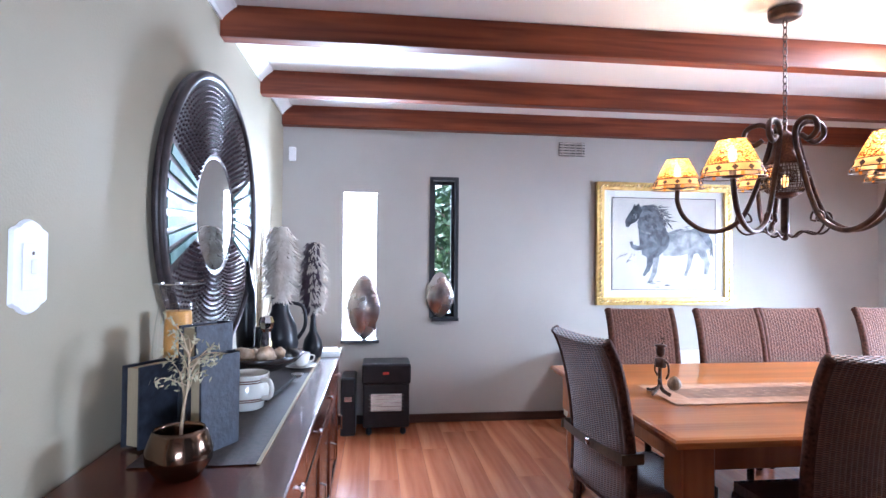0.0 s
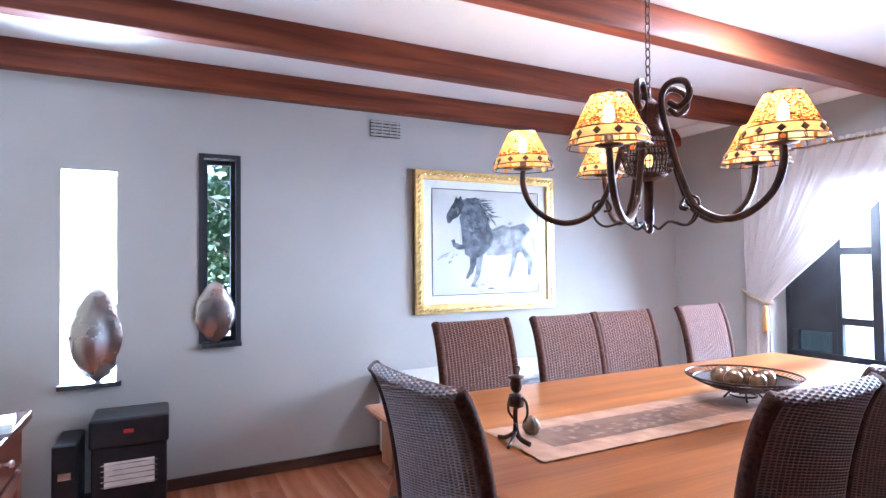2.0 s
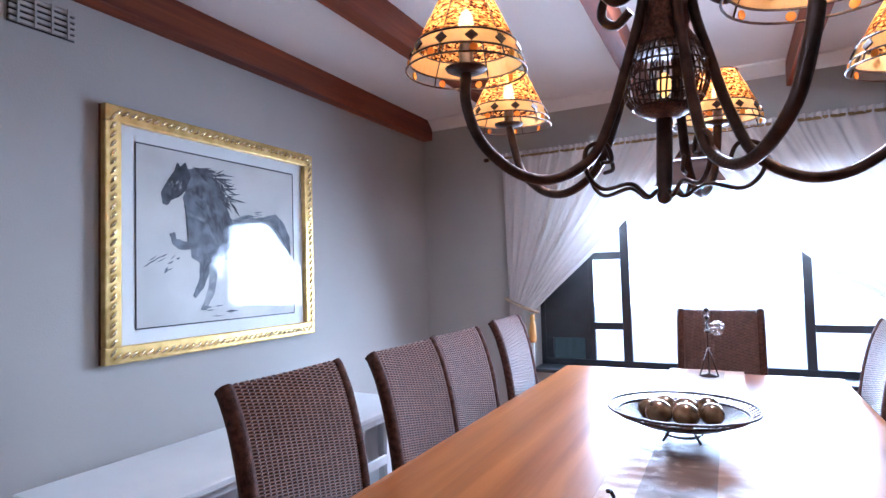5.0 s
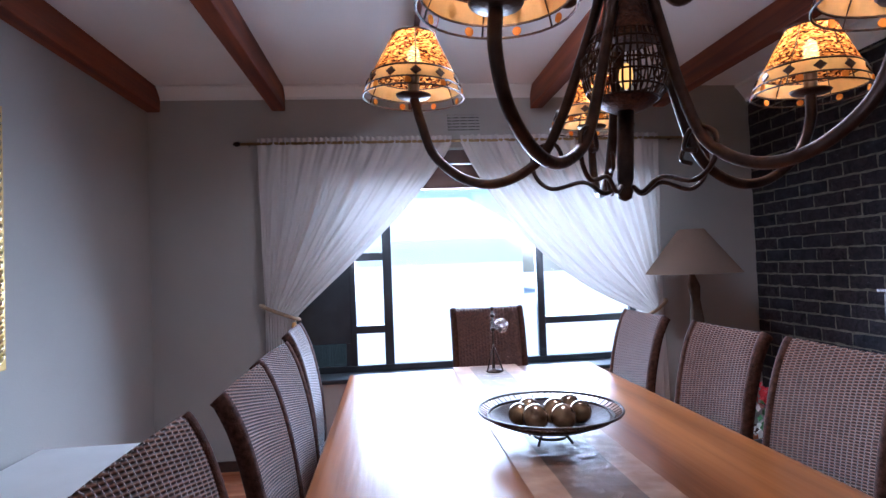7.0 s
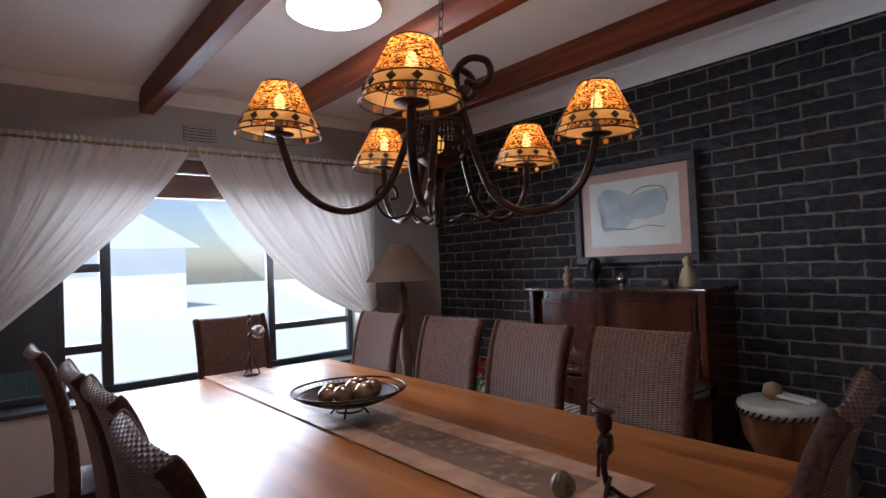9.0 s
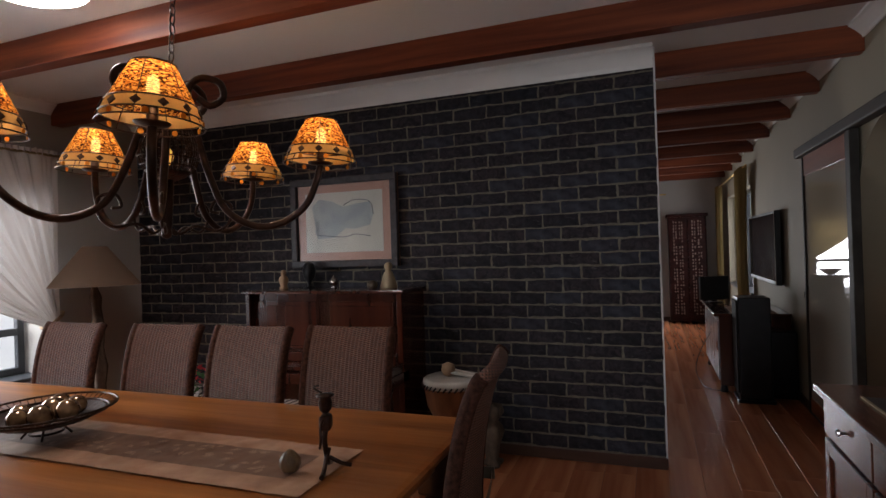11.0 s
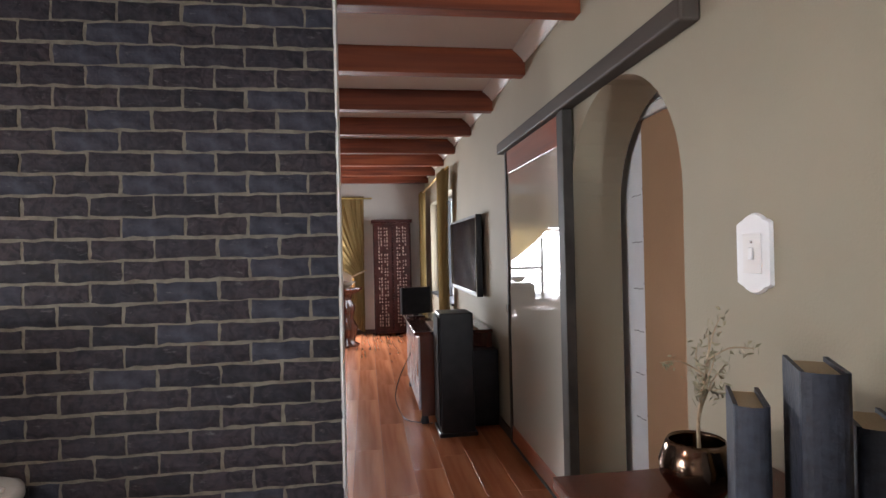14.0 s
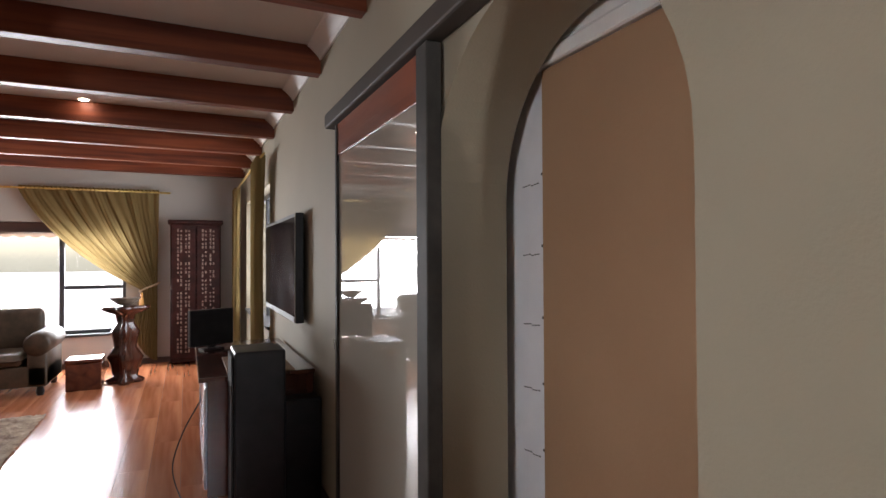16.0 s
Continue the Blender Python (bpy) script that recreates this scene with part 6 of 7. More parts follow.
def drape(x, outer, inner, tie, ztop, ztie, zend, material, seed, label, axis="y", floorw=0.2, name="curtain", amp=0.022, sag=0.05):
    """A tied-back curtain: gathered along the rod from outer to inner, swept to the tie, then falling."""
    ob = thing(name, label, "curtain", "curtains")
    bm = bmesh.new()
    sgn = 1 if inner > outer else -1
    nu, nv = 150, 60
    def f(u, v):
        if v < 0.06:
            w, z = 0.0, ztop + 0.045 - v / 0.06 * 0.045
        else:
            w = (v - 0.06) / 0.62 if v < 0.68 else 1
            z = None
        if v <= 0.68:
            top = outer + (inner - outer) * u
            e = tie + (outer + sgn * 0.02 - tie) * (1 - u) ** 1.0
            s = min(1, w)
            q = s * s * (3 - 2 * s)
            g = s ** (1.0 + 0.12 * u)
            pos = top + (e - top) * (g * (1 - 0.15 * u) + q * 0.15 * u)
            ze = ztie + 0.10 * (1 - u)
            if z is None:
                z = ztop + (ze - ztop) * s - (0.10 * u * (1 - u) + sag * u * u) * math.sin(math.pi * s)
        else:
            s = (v - 0.68) / 0.32
            e = tie + (outer + sgn * 0.02 - tie) * (1 - u)
            spread = outer + sgn * (0.02 + floorw * u)
            pos = e + (spread - e) * min(1, s * 1.6)
            ze = ztie + 0.10 * (1 - u)
            bot = zend + 0.38 * u * u
            z = ze + (bot - ze) * s
        a = amp * (1 - 0.5 * min(1, abs(v - 0.68) < 0.06)) * (0.5 + 0.8 * abs(noise.noise(Vector((u * 7, seed, 0)))))
        fold = a * math.sin(u * 2 * math.pi * 11 + 4.2 * noise.noise(Vector((u * 5, v * 1.4, seed)))) + 0.4 * a * math.sin(u * 2 * math.pi * 27 + 5 * noise.noise(Vector((u * 9, v * 3.0, seed + 3)))) + 0.018 * noise.noise(Vector((u * 11, v * 4, seed + 5)))
        if v < 0.06:
            fold = 0.014 * math.sin(u * 2 * math.pi * 34) + 0.004 * noise.noise(Vector((u * 90, v * 30, 0)))
            z += 0.012 * noise.noise(Vector((u * 60, 0, seed))) * (1 - v / 0.06)
        return Vector((x + fold, pos, z)) if axis == "y" else Vector((pos, x + fold, z))
    surf(bm, f, nu, nv)
    part("cloth", bm, material, ob, "", True)
    bm = bmesh.new()
    zt = ztie + 0.05
    ring = []
    for i in range(28):
        a = 2 * math.pi * i / 28
        p = (tie + outer + sgn * 0.02) / 2 + (tie - outer) * 0.58 * math.cos(a)
        d = 0.05 * math.sin(a)
        zz = zt - 0.055 * math.cos(a)
        ring.append((x + d, p, zz) if axis == "y" else (p, x + d, zz))
    tube(bm, ring, 0.013, 6, True)
    part("tieback", bm, TWIG, ob, "braided cord tieback", True)
    q = (x - 0.05, tie, ztie - 0.02) if axis == "y" else (tie, x + 0.05, ztie - 0.02)
    part("tassel", lathe([(0.026, -0.22), (0.03, -0.2), (0.024, -0.08), (0.014, -0.06), (0.02, -0.03), (0.012, 0.0)], 16, None, Matrix.Translation(q)), WAXM, ob, "ochre tassel", True)
    return ob
drape(CXX, 4.03, 2.62, 3.80, 2.33, 1.07, 0.09, SHEER, 1.0, "sheer white gathered curtain tied back with a braided cord")
drape(CXX, 1.02, 2.56, 1.16, 2.33, 0.98, 0.09, SHEER, 7.0, "sheer white gathered curtain tied back beside the floor lamp", sag=0.24, amp=0.032)

# ---- floor lamp ----
fl = thing("floor_lamp", "floor lamp with a beige cone shade on a carved dark trunk", "floor lamp", at=(4.6, 0.98, 0))
part("base", lathe([(0.14, 0), (0.15, 0.02), (0.09, 0.05), (0.04, 0.08)], 24), SKIRT, fl, "round dark base", True)
bm = lathe([(0.05, 0.07), (0.04, 0.2), (0.05, 0.35), (0.035, 0.5), (0.055, 0.65), (0.035, 0.8), (0.045, 0.95), (0.03, 1.1), (0.04, 1.2), (0.02, 1.27), (0.012, 1.55)], 14, wobble=0.25, ribs=3)
for v in bm.verts:
    v.co.x += 0.02 * math.sin(v.co.z * 7); v.co.y += 0.015 * math.cos(v.co.z * 9)
part("trunk", bm, BARK, fl, "gnarled carved trunk", True)
bm = bmesh.new()
ra = [bm.verts.new((0.32 * math.cos(2 * math.pi * i / 48), 0.32 * math.sin(2 * math.pi * i / 48), 1.29)) for i in range(48)]
rb = [bm.verts.new((0.085 * math.cos(2 * math.pi * i / 48), 0.085 * math.sin(2 * math.pi * i / 48), 1.60)) for i in range(48)]
for i in range(48):
    bm.faces.new((ra[i], ra[(i + 1) % 48], rb[(i + 1) % 48], rb[i]))
part("shade", bm, LAMPSH, fl, "wide beige cone shade", True)

# ---- piano and things on it ----
pn = thing("upright_piano", "dark polished mahogany upright piano against the brick wall", "piano", at=(2.76, BRY + 0.04, 0))
for lo, hi in (((-0.66, 0, 0.04), (-0.62, 0.40, 1.19)), ((0.62, 0, 0.04), (0.66, 0.40, 1.19))):
    part("side_panel", boxes((lo, hi), bevel=0.004), PIANOW, pn)
part("lower_front", boxes(((-0.619, 0.0, 0.04), (0.619, 0.30, 0.62)), bevel=0.004), PIANOW, pn)
part("case", boxes(((-0.619, 0.0, 0.621), (0.619, 0.34, 1.19)), bevel=0.004), PIANOW, pn, "red-brown polished case")
part("lid", boxes(((-0.68, -0.01, 1.191), (0.68, 0.42, 1.215)), bevel=0.006, seg=2), PIANOW, pn)
part("front_panel", boxes(((-0.58, 0.341, 0.78), (0.58, 0.352, 1.13)), bevel=0.003), PIANOW, pn)
for s in (-1, 1):
    part("raised_panel", boxes(((s * 0.29 - 0.265, 0.3525, 0.80), (s * 0.29 + 0.265, 0.358, 1.10)), bevel=0.003), PIANOW, pn)
part("fallboard", boxes(((-0.62, 0.40, 0.66), (0.62, 0.58, 0.70)), ((-0.62, 0.341, 0.70), (0.62, 0.45, 0.775)), bevel=0.01, seg=2), PIANOW, pn, "closed curved key lid")
part("keybed", boxes(((-0.66, 0.301, 0.58), (0.66, 0.62, 0.655)), ((-0.66, 0.401, 0.655), (-0.625, 0.62, 0.72)), ((0.625, 0.401, 0.655), (0.66, 0.62, 0.72)), bevel=0.006, seg=2), PIANOW, pn)
for sx in (-0.62, 0.62):
    part("leg", lathe([(0.035, 0), (0.03, 0.03), (0.022, 0.1), (0.03, 0.3), (0.04, 0.48), (0.03, 0.52), (0.04, 0.58)], 16, None, Matrix.Translation((sx, 0.57, 0))), PIANOW, pn, "turned leg", True)
def statue(name, label, x, y, z, h, material, prof, wob=0.15):
    ob = thing(name, label, "figurine", at=(x, y, z))
    part("figure", lathe([(r * h, zz * h) for r, zz in prof], 16, wobble=wob, ribs=3), material, ob, "", True)
FIGP = [(0.2, 0), (0.22, 0.05), (0.15, 0.1), (0.2, 0.3), (0.24, 0.45), (0.2, 0.6), (0.09, 0.7), (0.12, 0.78), (0.14, 0.88), (0.08, 0.97), (0.01, 1.0)]
statue("carved_figure", "small brown carved figure standing on the piano", 3.24, BRY + 0.2, 1.215, 0.15, TILEM, FIGP)
statue("dark_mask", "dark carved mask ornament standing on the piano", 3.04, BRY + 0.14, 1.215, 0.21, BLACKP, [(0.2, 0), (0.22, 0.03), (0.06, 0.06), (0.07, 0.2), (0.2, 0.4), (0.24, 0.65), (0.18, 0.9), (0.02, 1.0)])
statue("cream_doll", "small doll in a dull cream dress standing on the piano", 2.30, BRY + 0.22, 1.215, 0.19, PAGES, [(0.3, 0), (0.32, 0.05), (0.24, 0.35), (0.16, 0.6), (0.09, 0.68), (0.14, 0.78), (0.15, 0.9), (0.05, 1.0)])
statue("small_bird", "small glass bird ornament on the piano", 2.78, BRY + 0.2, 1.215, 0.10, SILVER, [(0.25, 0), (0.28, 0.05), (0.1, 0.12), (0.3, 0.3), (0.42, 0.5), (0.3, 0.7), (0.1, 0.85), (0.04, 1.0)])
statue("wooden_lump", "round brown wooden ornament on the piano", 2.40, BRY + 0.28, 1.215, 0.06, LEATHER, [(0.4, 0), (0.6, 0.3), (0.55, 0.7), (0.2, 1.0)])
# stool with zebra cloth
st = thing("piano_stool", "low piano stool with a zebra-striped seat", "stool", at=(2.62, 1.16, 0))
ZEB = bpy.data.materials.new("zebra_cloth")
ZEB.use_nodes = True
N, L = ZEB.node_tree.nodes, ZEB.node_tree.links
wv, cr, tc = N.new("ShaderNodeTexWave"), N.new("ShaderNodeValToRGB"), N.new("ShaderNodeTexCoord")
wv.inputs["Scale"].default_value, wv.inputs["Distortion"].default_value = 7, 6
cr.color_ramp.interpolation = "CONSTANT"
cr.color_ramp.elements[0].color, cr.color_ramp.elements[1].color = (0.03, 0.03, 0.035, 1), (0.62, 0.6, 0.57, 1)
cr.color_ramp.elements[1].position = 0.5
L.new(tc.outputs["Object"], wv.inputs["Vector"]); L.new(wv.outputs["Fac"], cr.inputs[0]); L.new(cr.outputs[0], N["Principled BSDF"].inputs["Base Color"])
part("cushion", boxes(((-0.30, -0.17, 0.44), (0.30, 0.17, 0.52)), bevel=0.03, seg=3), ZEB, st, "zebra-striped cushion", True)
part("frame", boxes(((-0.29, -0.16, 0.38), (0.29, 0.16, 0.439)), bevel=0.004), PIANOW, st)
for sx in (-0.26, 0.26):
    for sy in (-0.13, 0.13):
        part("leg", boxes(((sx - 0.02, sy - 0.02, 0), (sx + 0.02, sy + 0.02, 0.379)), bevel=0.003), PIANOW, st)
# flowers on the floor stand
fp = thing("flower_pot", "red and white flowers in a dark pot beside the piano stool", "potted flowers", at=(3.38, 1.3, 0))
part("pot", lathe([(0.09, 0), (0.11, 0.02), (0.13, 0.4), (0.135, 0.48), (0.12, 0.48), (0.02, 0.46)], 20), BLACKP, fp, "tall dark pot", True)
for nm, col, zz, cnt in (("white_petal", (0.75, 0.74, 0.70), 0.56, 90), ("red_petal", (0.5, 0.02, 0.03), 0.72, 70), ("green_leaf", (0.05, 0.16, 0.05), 0.64, 50)):
    vs, fs = [], []
    rg = random.Random(cnt)
    for k in range(cnt):
        c = Vector((rg.gauss(0, 0.055), rg.gauss(0, 0.055), zz + rg.gauss(0, 0.035)))
        u = Vector((rg.gauss(0, 1), rg.gauss(0, 1), rg.gauss(0, 1))).normalized() * 0.024
        w = u.orthogonal().normalized() * 0.013
        i = len(vs)
        vs += [c - u, c + w, c + u, c - w]
        fs.append((i, i + 1, i + 2, i + 3))
    me = bpy.data.meshes.new(nm)
    me.from_pydata([tuple(v) for v in vs], [], fs)
    me.materials.append(mat(nm, col, tuple(min(1, c * 1.2) for c in col), 9, 0.6))
    o = new(nm, me); o.parent = fp
    tagged(o, "", kind="stuff")

# ---- drum ----
dr = thing("djembe_drum", "carved wooden djembe drum with a pale skin, by the brick wall", "drum", at=(1.80, BRY + 0.27, 0))
dr.scale = (1, 1, 1.08)
DW = wood("drum_wood", (0.20, 0.075, 0.03), (0.42, 0.18, 0.08), 2, 0.4, 0.2, 0, 12)
part("shell", lathe([(0.15, 0), (0.14, 0.03), (0.09, 0.12), (0.085, 0.2), (0.13, 0.28), (0.185, 0.38), (0.205, 0.5), (0.205, 0.53)], 44, wobble=0.02, ribs=22), DW, dr, "fluted orange-brown shell", True)
part("skin", lathe([(0.21, 0.505), (0.215, 0.53), (0.21, 0.552), (0.19, 0.558), (0.01, 0.56)], 44), CREAM, dr, "pale drum skin", True)
bm = bmesh.new()
for i in range(36):
    a = 2 * math.pi * i / 36
    tube(bm, [(0.218 * math.cos(a), 0.218 * math.sin(a), 0.50), (0.219 * math.cos(a + 0.12), 0.219 * math.sin(a + 0.12), 0.525)], 0.006, 5)
tagged(part("lacing", bm, BLACKP, dr, "black and white lacing"), kind="stuff")
rt = thing("hand_rattle", "woven brown rattle with a pale handle lying on the drum", "rattle", at=(1.83, BRY + 0.29, 0.606))
part("head", lathe([(0.01, 0.0), (0.035, 0.012), (0.048, 0.045), (0.04, 0.08), (0.012, 0.095)], 20, None, None, 0.06, 10), TILEM, rt, "", True)
part("handle", tube(bmesh.new(), [(-0.03, 0.02, 0.03), (-0.19, 0.03, 0.012)], 0.01, 8), CREAM, rt, "pale stick")
part("stick", tube(bmesh.new(), [(-0.02, -0.05, 0.035), (-0.20, -0.02, 0.012)], 0.01, 8), CREAM, rt, "second pale stick")
statue("carved_animal", "carved brown and white wooden animal standing by the brick wall", 1.55, BRY + 0.22, 0.0, 0.42, BARK, [(0.16, 0), (0.17, 0.04), (0.09, 0.08), (0.12, 0.3), (0.2, 0.5), (0.16, 0.62), (0.1, 0.7), (0.2, 0.82), (0.17, 0.95), (0.02, 1.0)], 0.3)

# ---- sliding door on the west wall ----
structure("trim_door_rail", boxes(((WX + 0.001, -1.40, 2.155), (WX + 0.075, 1.065, 2.235)), bevel=0.01, seg=2), mat("grey_brown_rail", (0.035, 0.028, 0.022), (0.075, 0.06, 0.05), 8, 0.65, stretch=(1, 0.1, 1), spec=0.25), "dark grey-brown overhead sliding door rail")
DG = mat("dark_grey_door_frame", (0.03, 0.028, 0.025), (0.06, 0.055, 0.05), 9, 0.65, spec=0.2)
dd = structure("door_1", boxes(((WX + 0.012, -1.27, 0.03), (WX + 0.05, -1.235, 2.15)), ((WX + 0.012, -0.11, 0.03), (WX + 0.065, -0.02, 2.15)), ((WX + 0.012, -1.235, 0.03), (WX + 0.05, -0.11, 0.05)), bevel=0.004), DG, "closed sliding door with a dark frame and a large glass pane")
REDW = wood("orange_red_door_wood", (0.20, 0.045, 0.015), (0.34, 0.09, 0.035), 1, 0.35, 0.2)
part("top_rail", boxes(((WX + 0.02, -1.235, 1.99), (WX + 0.042, -0.11, 2.15))), REDW, dd, "orange-red wooden rail")
part("bottom_rail", boxes(((WX + 0.02, -1.235, 0.05), (WX + 0.042, -0.11, 0.16))), REDW, dd, "orange-red wooden rail")
m = bpy.data.materials.new("backed_glass")
m.use_nodes = True
p = m.node_tree.nodes["Principled BSDF"]
p.inputs["Base Color"].default_value = (0.42, 0.40, 0.35, 1)
p.inputs["Roughness"].default_value = 0.02
p.inputs["IOR"].default_value = 2.2
part("pane", boxes(((WX + 0.026, -1.235, 0.16), (WX + 0.036, -0.11, 1.99))), m, dd, "reflecting pane backed with beige")
part("lock", boxes(((WX + 0.0505, -1.262, 0.98), (WX + 0.06, -1.242, 1.04)), bevel=0.003), CHROME, dd)

# ---- television, cabinet, loudspeakers ----
tv = thing("television", "flat black television hung on the wall", "television", at=(WX, -2.97, 1.39))
part("case", boxes(((0.03, -0.76, -0.375), (0.085, 0.76, 0.375)), bevel=0.006, seg=2), BLACKP, tv)
part("screen", boxes(((0.0855, -0.73, -0.33), (0.088, 0.73, 0.345))), mat("dark_screen", (0.01, 0.01, 0.012), (0.014, 0.014, 0.016), 3, 0.12, spec=0.05), tv, "switched-off glossy screen")
part("edge", boxes(((0.0855, 0.745, -0.37), (0.09, 0.76, 0.37)), bevel=0.001), CHROME, tv, "chrome edge strip")
part("bracket", boxes(((0.001, -0.2, -0.15), (0.029, 0.2, 0.15))), BLACKP, tv)
tc_ = thing("tv_cabinet", "dark wooden media cabinet with pale door panels", "cabinet", at=(-0.42, -2.56, 0))
part("top", boxes(((-0.30, -0.76, 0.745), (0.36, 0.70, 0.775)), bevel=0.008, seg=2), PIANOW, tc_, "dark red top")
part("body", boxes(((-0.30, -0.72, 0.07), (0.31, 0.66, 0.744)), bevel=0.003), PIANOW, tc_)
for k in range(3):
    d = part("door", boxes(((0.311, -0.69 + k * 0.455, 0.12), (0.326, -0.26 + k * 0.455, 0.70)), bevel=0.004), mat("pale_reflecting_panel", (0.30, 0.30, 0.32), (0.42, 0.42, 0.44), 6, 0.2), tc_, "pale glossy door panel")
    part("handle", boxes(((0.3265, -0.29 + k * 0.455, 0.4), (0.336, -0.275 + k * 0.455, 0.5)), bevel=0.002), CHROME, d)
for sx in (-0.26, 0.28):
    for sy in (-0.68, 0.62):
        part("foot", lathe([(0.03, 0), (0.035, 0.02), (0.025, 0.069)], 12, None, Matrix.Translation((sx, sy, 0))), BLACKP, tc_)
sp = thing("floor_speaker", "tall black floorstanding loudspeaker on a plinth", "loudspeaker", at=(-0.365, -1.70, 0))
part("cabinet", boxes(((-0.13, -0.15, 0.03), (0.135, 0.15, 0.955)), bevel=0.012, seg=2), BLACKP, sp)
part("plinth", boxes(((-0.15, -0.16, 0), (0.15, 0.16, 0.029)), bevel=0.004), BLACKP, sp)
part("grille", boxes(((0.1355, -0.135, 0.08), (0.15, 0.135, 0.93)), bevel=0.006), mat("speaker_cloth", (0.008, 0.008, 0.009), (0.015, 0.015, 0.016), 90, 0.9), sp, "black cloth grille")
sp = thing("subwoofer", "black box loudspeaker standing behind the tall one", "loudspeaker", at=(-0.62, -1.90, 0))
part("cabinet", boxes(((-0.12, -0.14, 0), (0.10, 0.14, 0.62)), bevel=0.012, seg=2), BLACKP, sp)
part("grille", boxes(((0.1005, -0.12, 0.05), (0.112, 0.12, 0.58)), bevel=0.004), BLACKM, sp, "dark cloth grille")
mn = thing("small_monitor", "small black screen standing on the media cabinet", "monitor", at=(-0.17, -2.95, 0.775), rz=-65)
part("screen", boxes(((-0.02, -0.17, 0.03), (0.02, 0.17, 0.30)), bevel=0.006), BLACKP, mn)
part("stand", boxes(((-0.05, -0.08, 0), (0.05, 0.08, 0.012)), ((-0.012, -0.03, 0.012), (0.012, 0.03, 0.03)), bevel=0.003), BLACKP, mn)
mt = thing("woven_mat", "brown woven mat lying on the media cabinet", "mat", at=(-0.42, -2.2, 0.776))
part("weave", boxes(((-0.18, -0.3, 0), (0.2, 0.34, 0.008)), bevel=0.002), mat("coarse_straw_weave", (0.12, 0.06, 0.03), (0.36, 0.22, 0.12), 60, 0.8, bump=0.9, bscale=70), mt)
cb = thing("power_cable", "thin dark cable looping from the cabinet to the floor", "cable")
part("wire", tube(bmesh.new(), spline([(-0.10, -2.6, 0.5), (0.02, -2.5, 0.3), (0.08, -2.4, 0.12), (0.04, -2.2, 0.012), (-0.02, -2.0, 0.008), (-0.2, -1.9, 0.008)], 8), 0.004, 6), BLACKP, cb)

# ---- far end of the living room ----
bk = thing("carved_cupboard", "tall dark red cupboard with carved lattice doors", "cupboard", at=(-0.125, -6.98, 0))
BKW = mat("dark_red_cupboard_wood", (0.014, 0.003, 0.002), (0.035, 0.008, 0.006), 9, 0.5, spec=0.15)
part("body", boxes(((-0.32, -0.16, 0.04), (0.32, 0.16, 1.93)), bevel=0.005), BKW, bk)
part("cornice", boxes(((-0.35, -0.17, 1.931), (0.35, 0.19, 1.99)), bevel=0.01), BKW, bk, "moulded top")
PALEC = mat("pale_carving", (0.07, 0.03, 0.025), (0.26, 0.18, 0.14), 30, 0.6)
for s in (-1, 1):
    d = part("door", boxes(((s * 0.155 - 0.145, 0.161, 0.1), (s * 0.155 + 0.145, 0.18, 1.88)), bevel=0.004), BKW, bk, "carved door")
    bm = bmesh.new()
    rg = random.Random(s + 5)
    for i in range(30):
        for j in (-0.07, -0.03, 0.03, 0.07):
            if rg.random() < 0.85:
                zz = 0.17 + i * 0.057
                box(bm, (s * 0.155 + j - 0.010, 0.1805, zz), (s * 0.155 + j + 0.010, 0.188, zz + rg.uniform(0.02, 0.045)))
    tagged(part("lattice", bm, PALEC, d, "pale carved lattice"), kind="stuff")
rod = thing("gold_curtain_rod", "thin gilt curtain rod above the living room window", "curtain rod", at=(0, SY + 0.1, 2.38))
part("rod", tube(bmesh.new(), [(0.2, 0, 0), (3.9, 0, 0)], 0.013, 8), GOLD, rod, "", True)
drape(SY + 0.1, 0.34, 1.95, 0.55, 2.37, 1.02, 0.05, GOLDC, 3.0, "gold cloth curtain tied back at the living room window", axis="x", floorw=0.3, amp=0.03, sag=0.16)
structure("blind_rail", boxes(((SW[0] + 0.01, SY - 0.08, SW[3] - 0.14), (SW[1] - 0.01, SY - 0.03, SW[3] - 0.005)), bevel=0.004), SKIRT, "dark roller blind housing with a scalloped edge")
bm = bmesh.new()
surf(bm, lambda u, v: Vector((SW[0] + 0.02 + (SW[1] - SW[0] - 0.04) * u, SY - 0.055, SW[3] - 0.14 - v * (0.045 + 0.02 * abs(math.sin(u * math.pi * 16))))), 160, 1)
structure("blind_scallop", bm, LAMPSH, "scalloped pale blind hem")
for k, (ya, yb) in enumerate(((-4.35, -3.75), (-6.75, -6.35))):
    o = thing("side_curtain", "gold cloth curtain hanging straight at the side window", "curtain", "curtains")
    bm = bmesh.new()
    surf(bm, lambda u, v: Vector((WX + 0.12 + 0.04 * math.sin(u * 2 * math.pi * 6 + 0.8 * noise.noise(Vector((u * 3, v * 2, k)))), ya + (yb - ya) * (u * (1 - 0.35 * math.sin(math.pi * min(1, v * 1.1))) ), 2.415 - 2.41 * v)), 90, 30)
    part("cloth", bm, GOLDC, o, "", True)
rod = thing("side_curtain_rod", "thin gilt rod over the side window", "curtain rod", at=(WX + 0.12, 0, 2.40))
part("rod", tube(bmesh.new(), [(0, -6.9, 0), (0, -3.6, 0)], 0.012, 8), GOLD, rod, "", True)
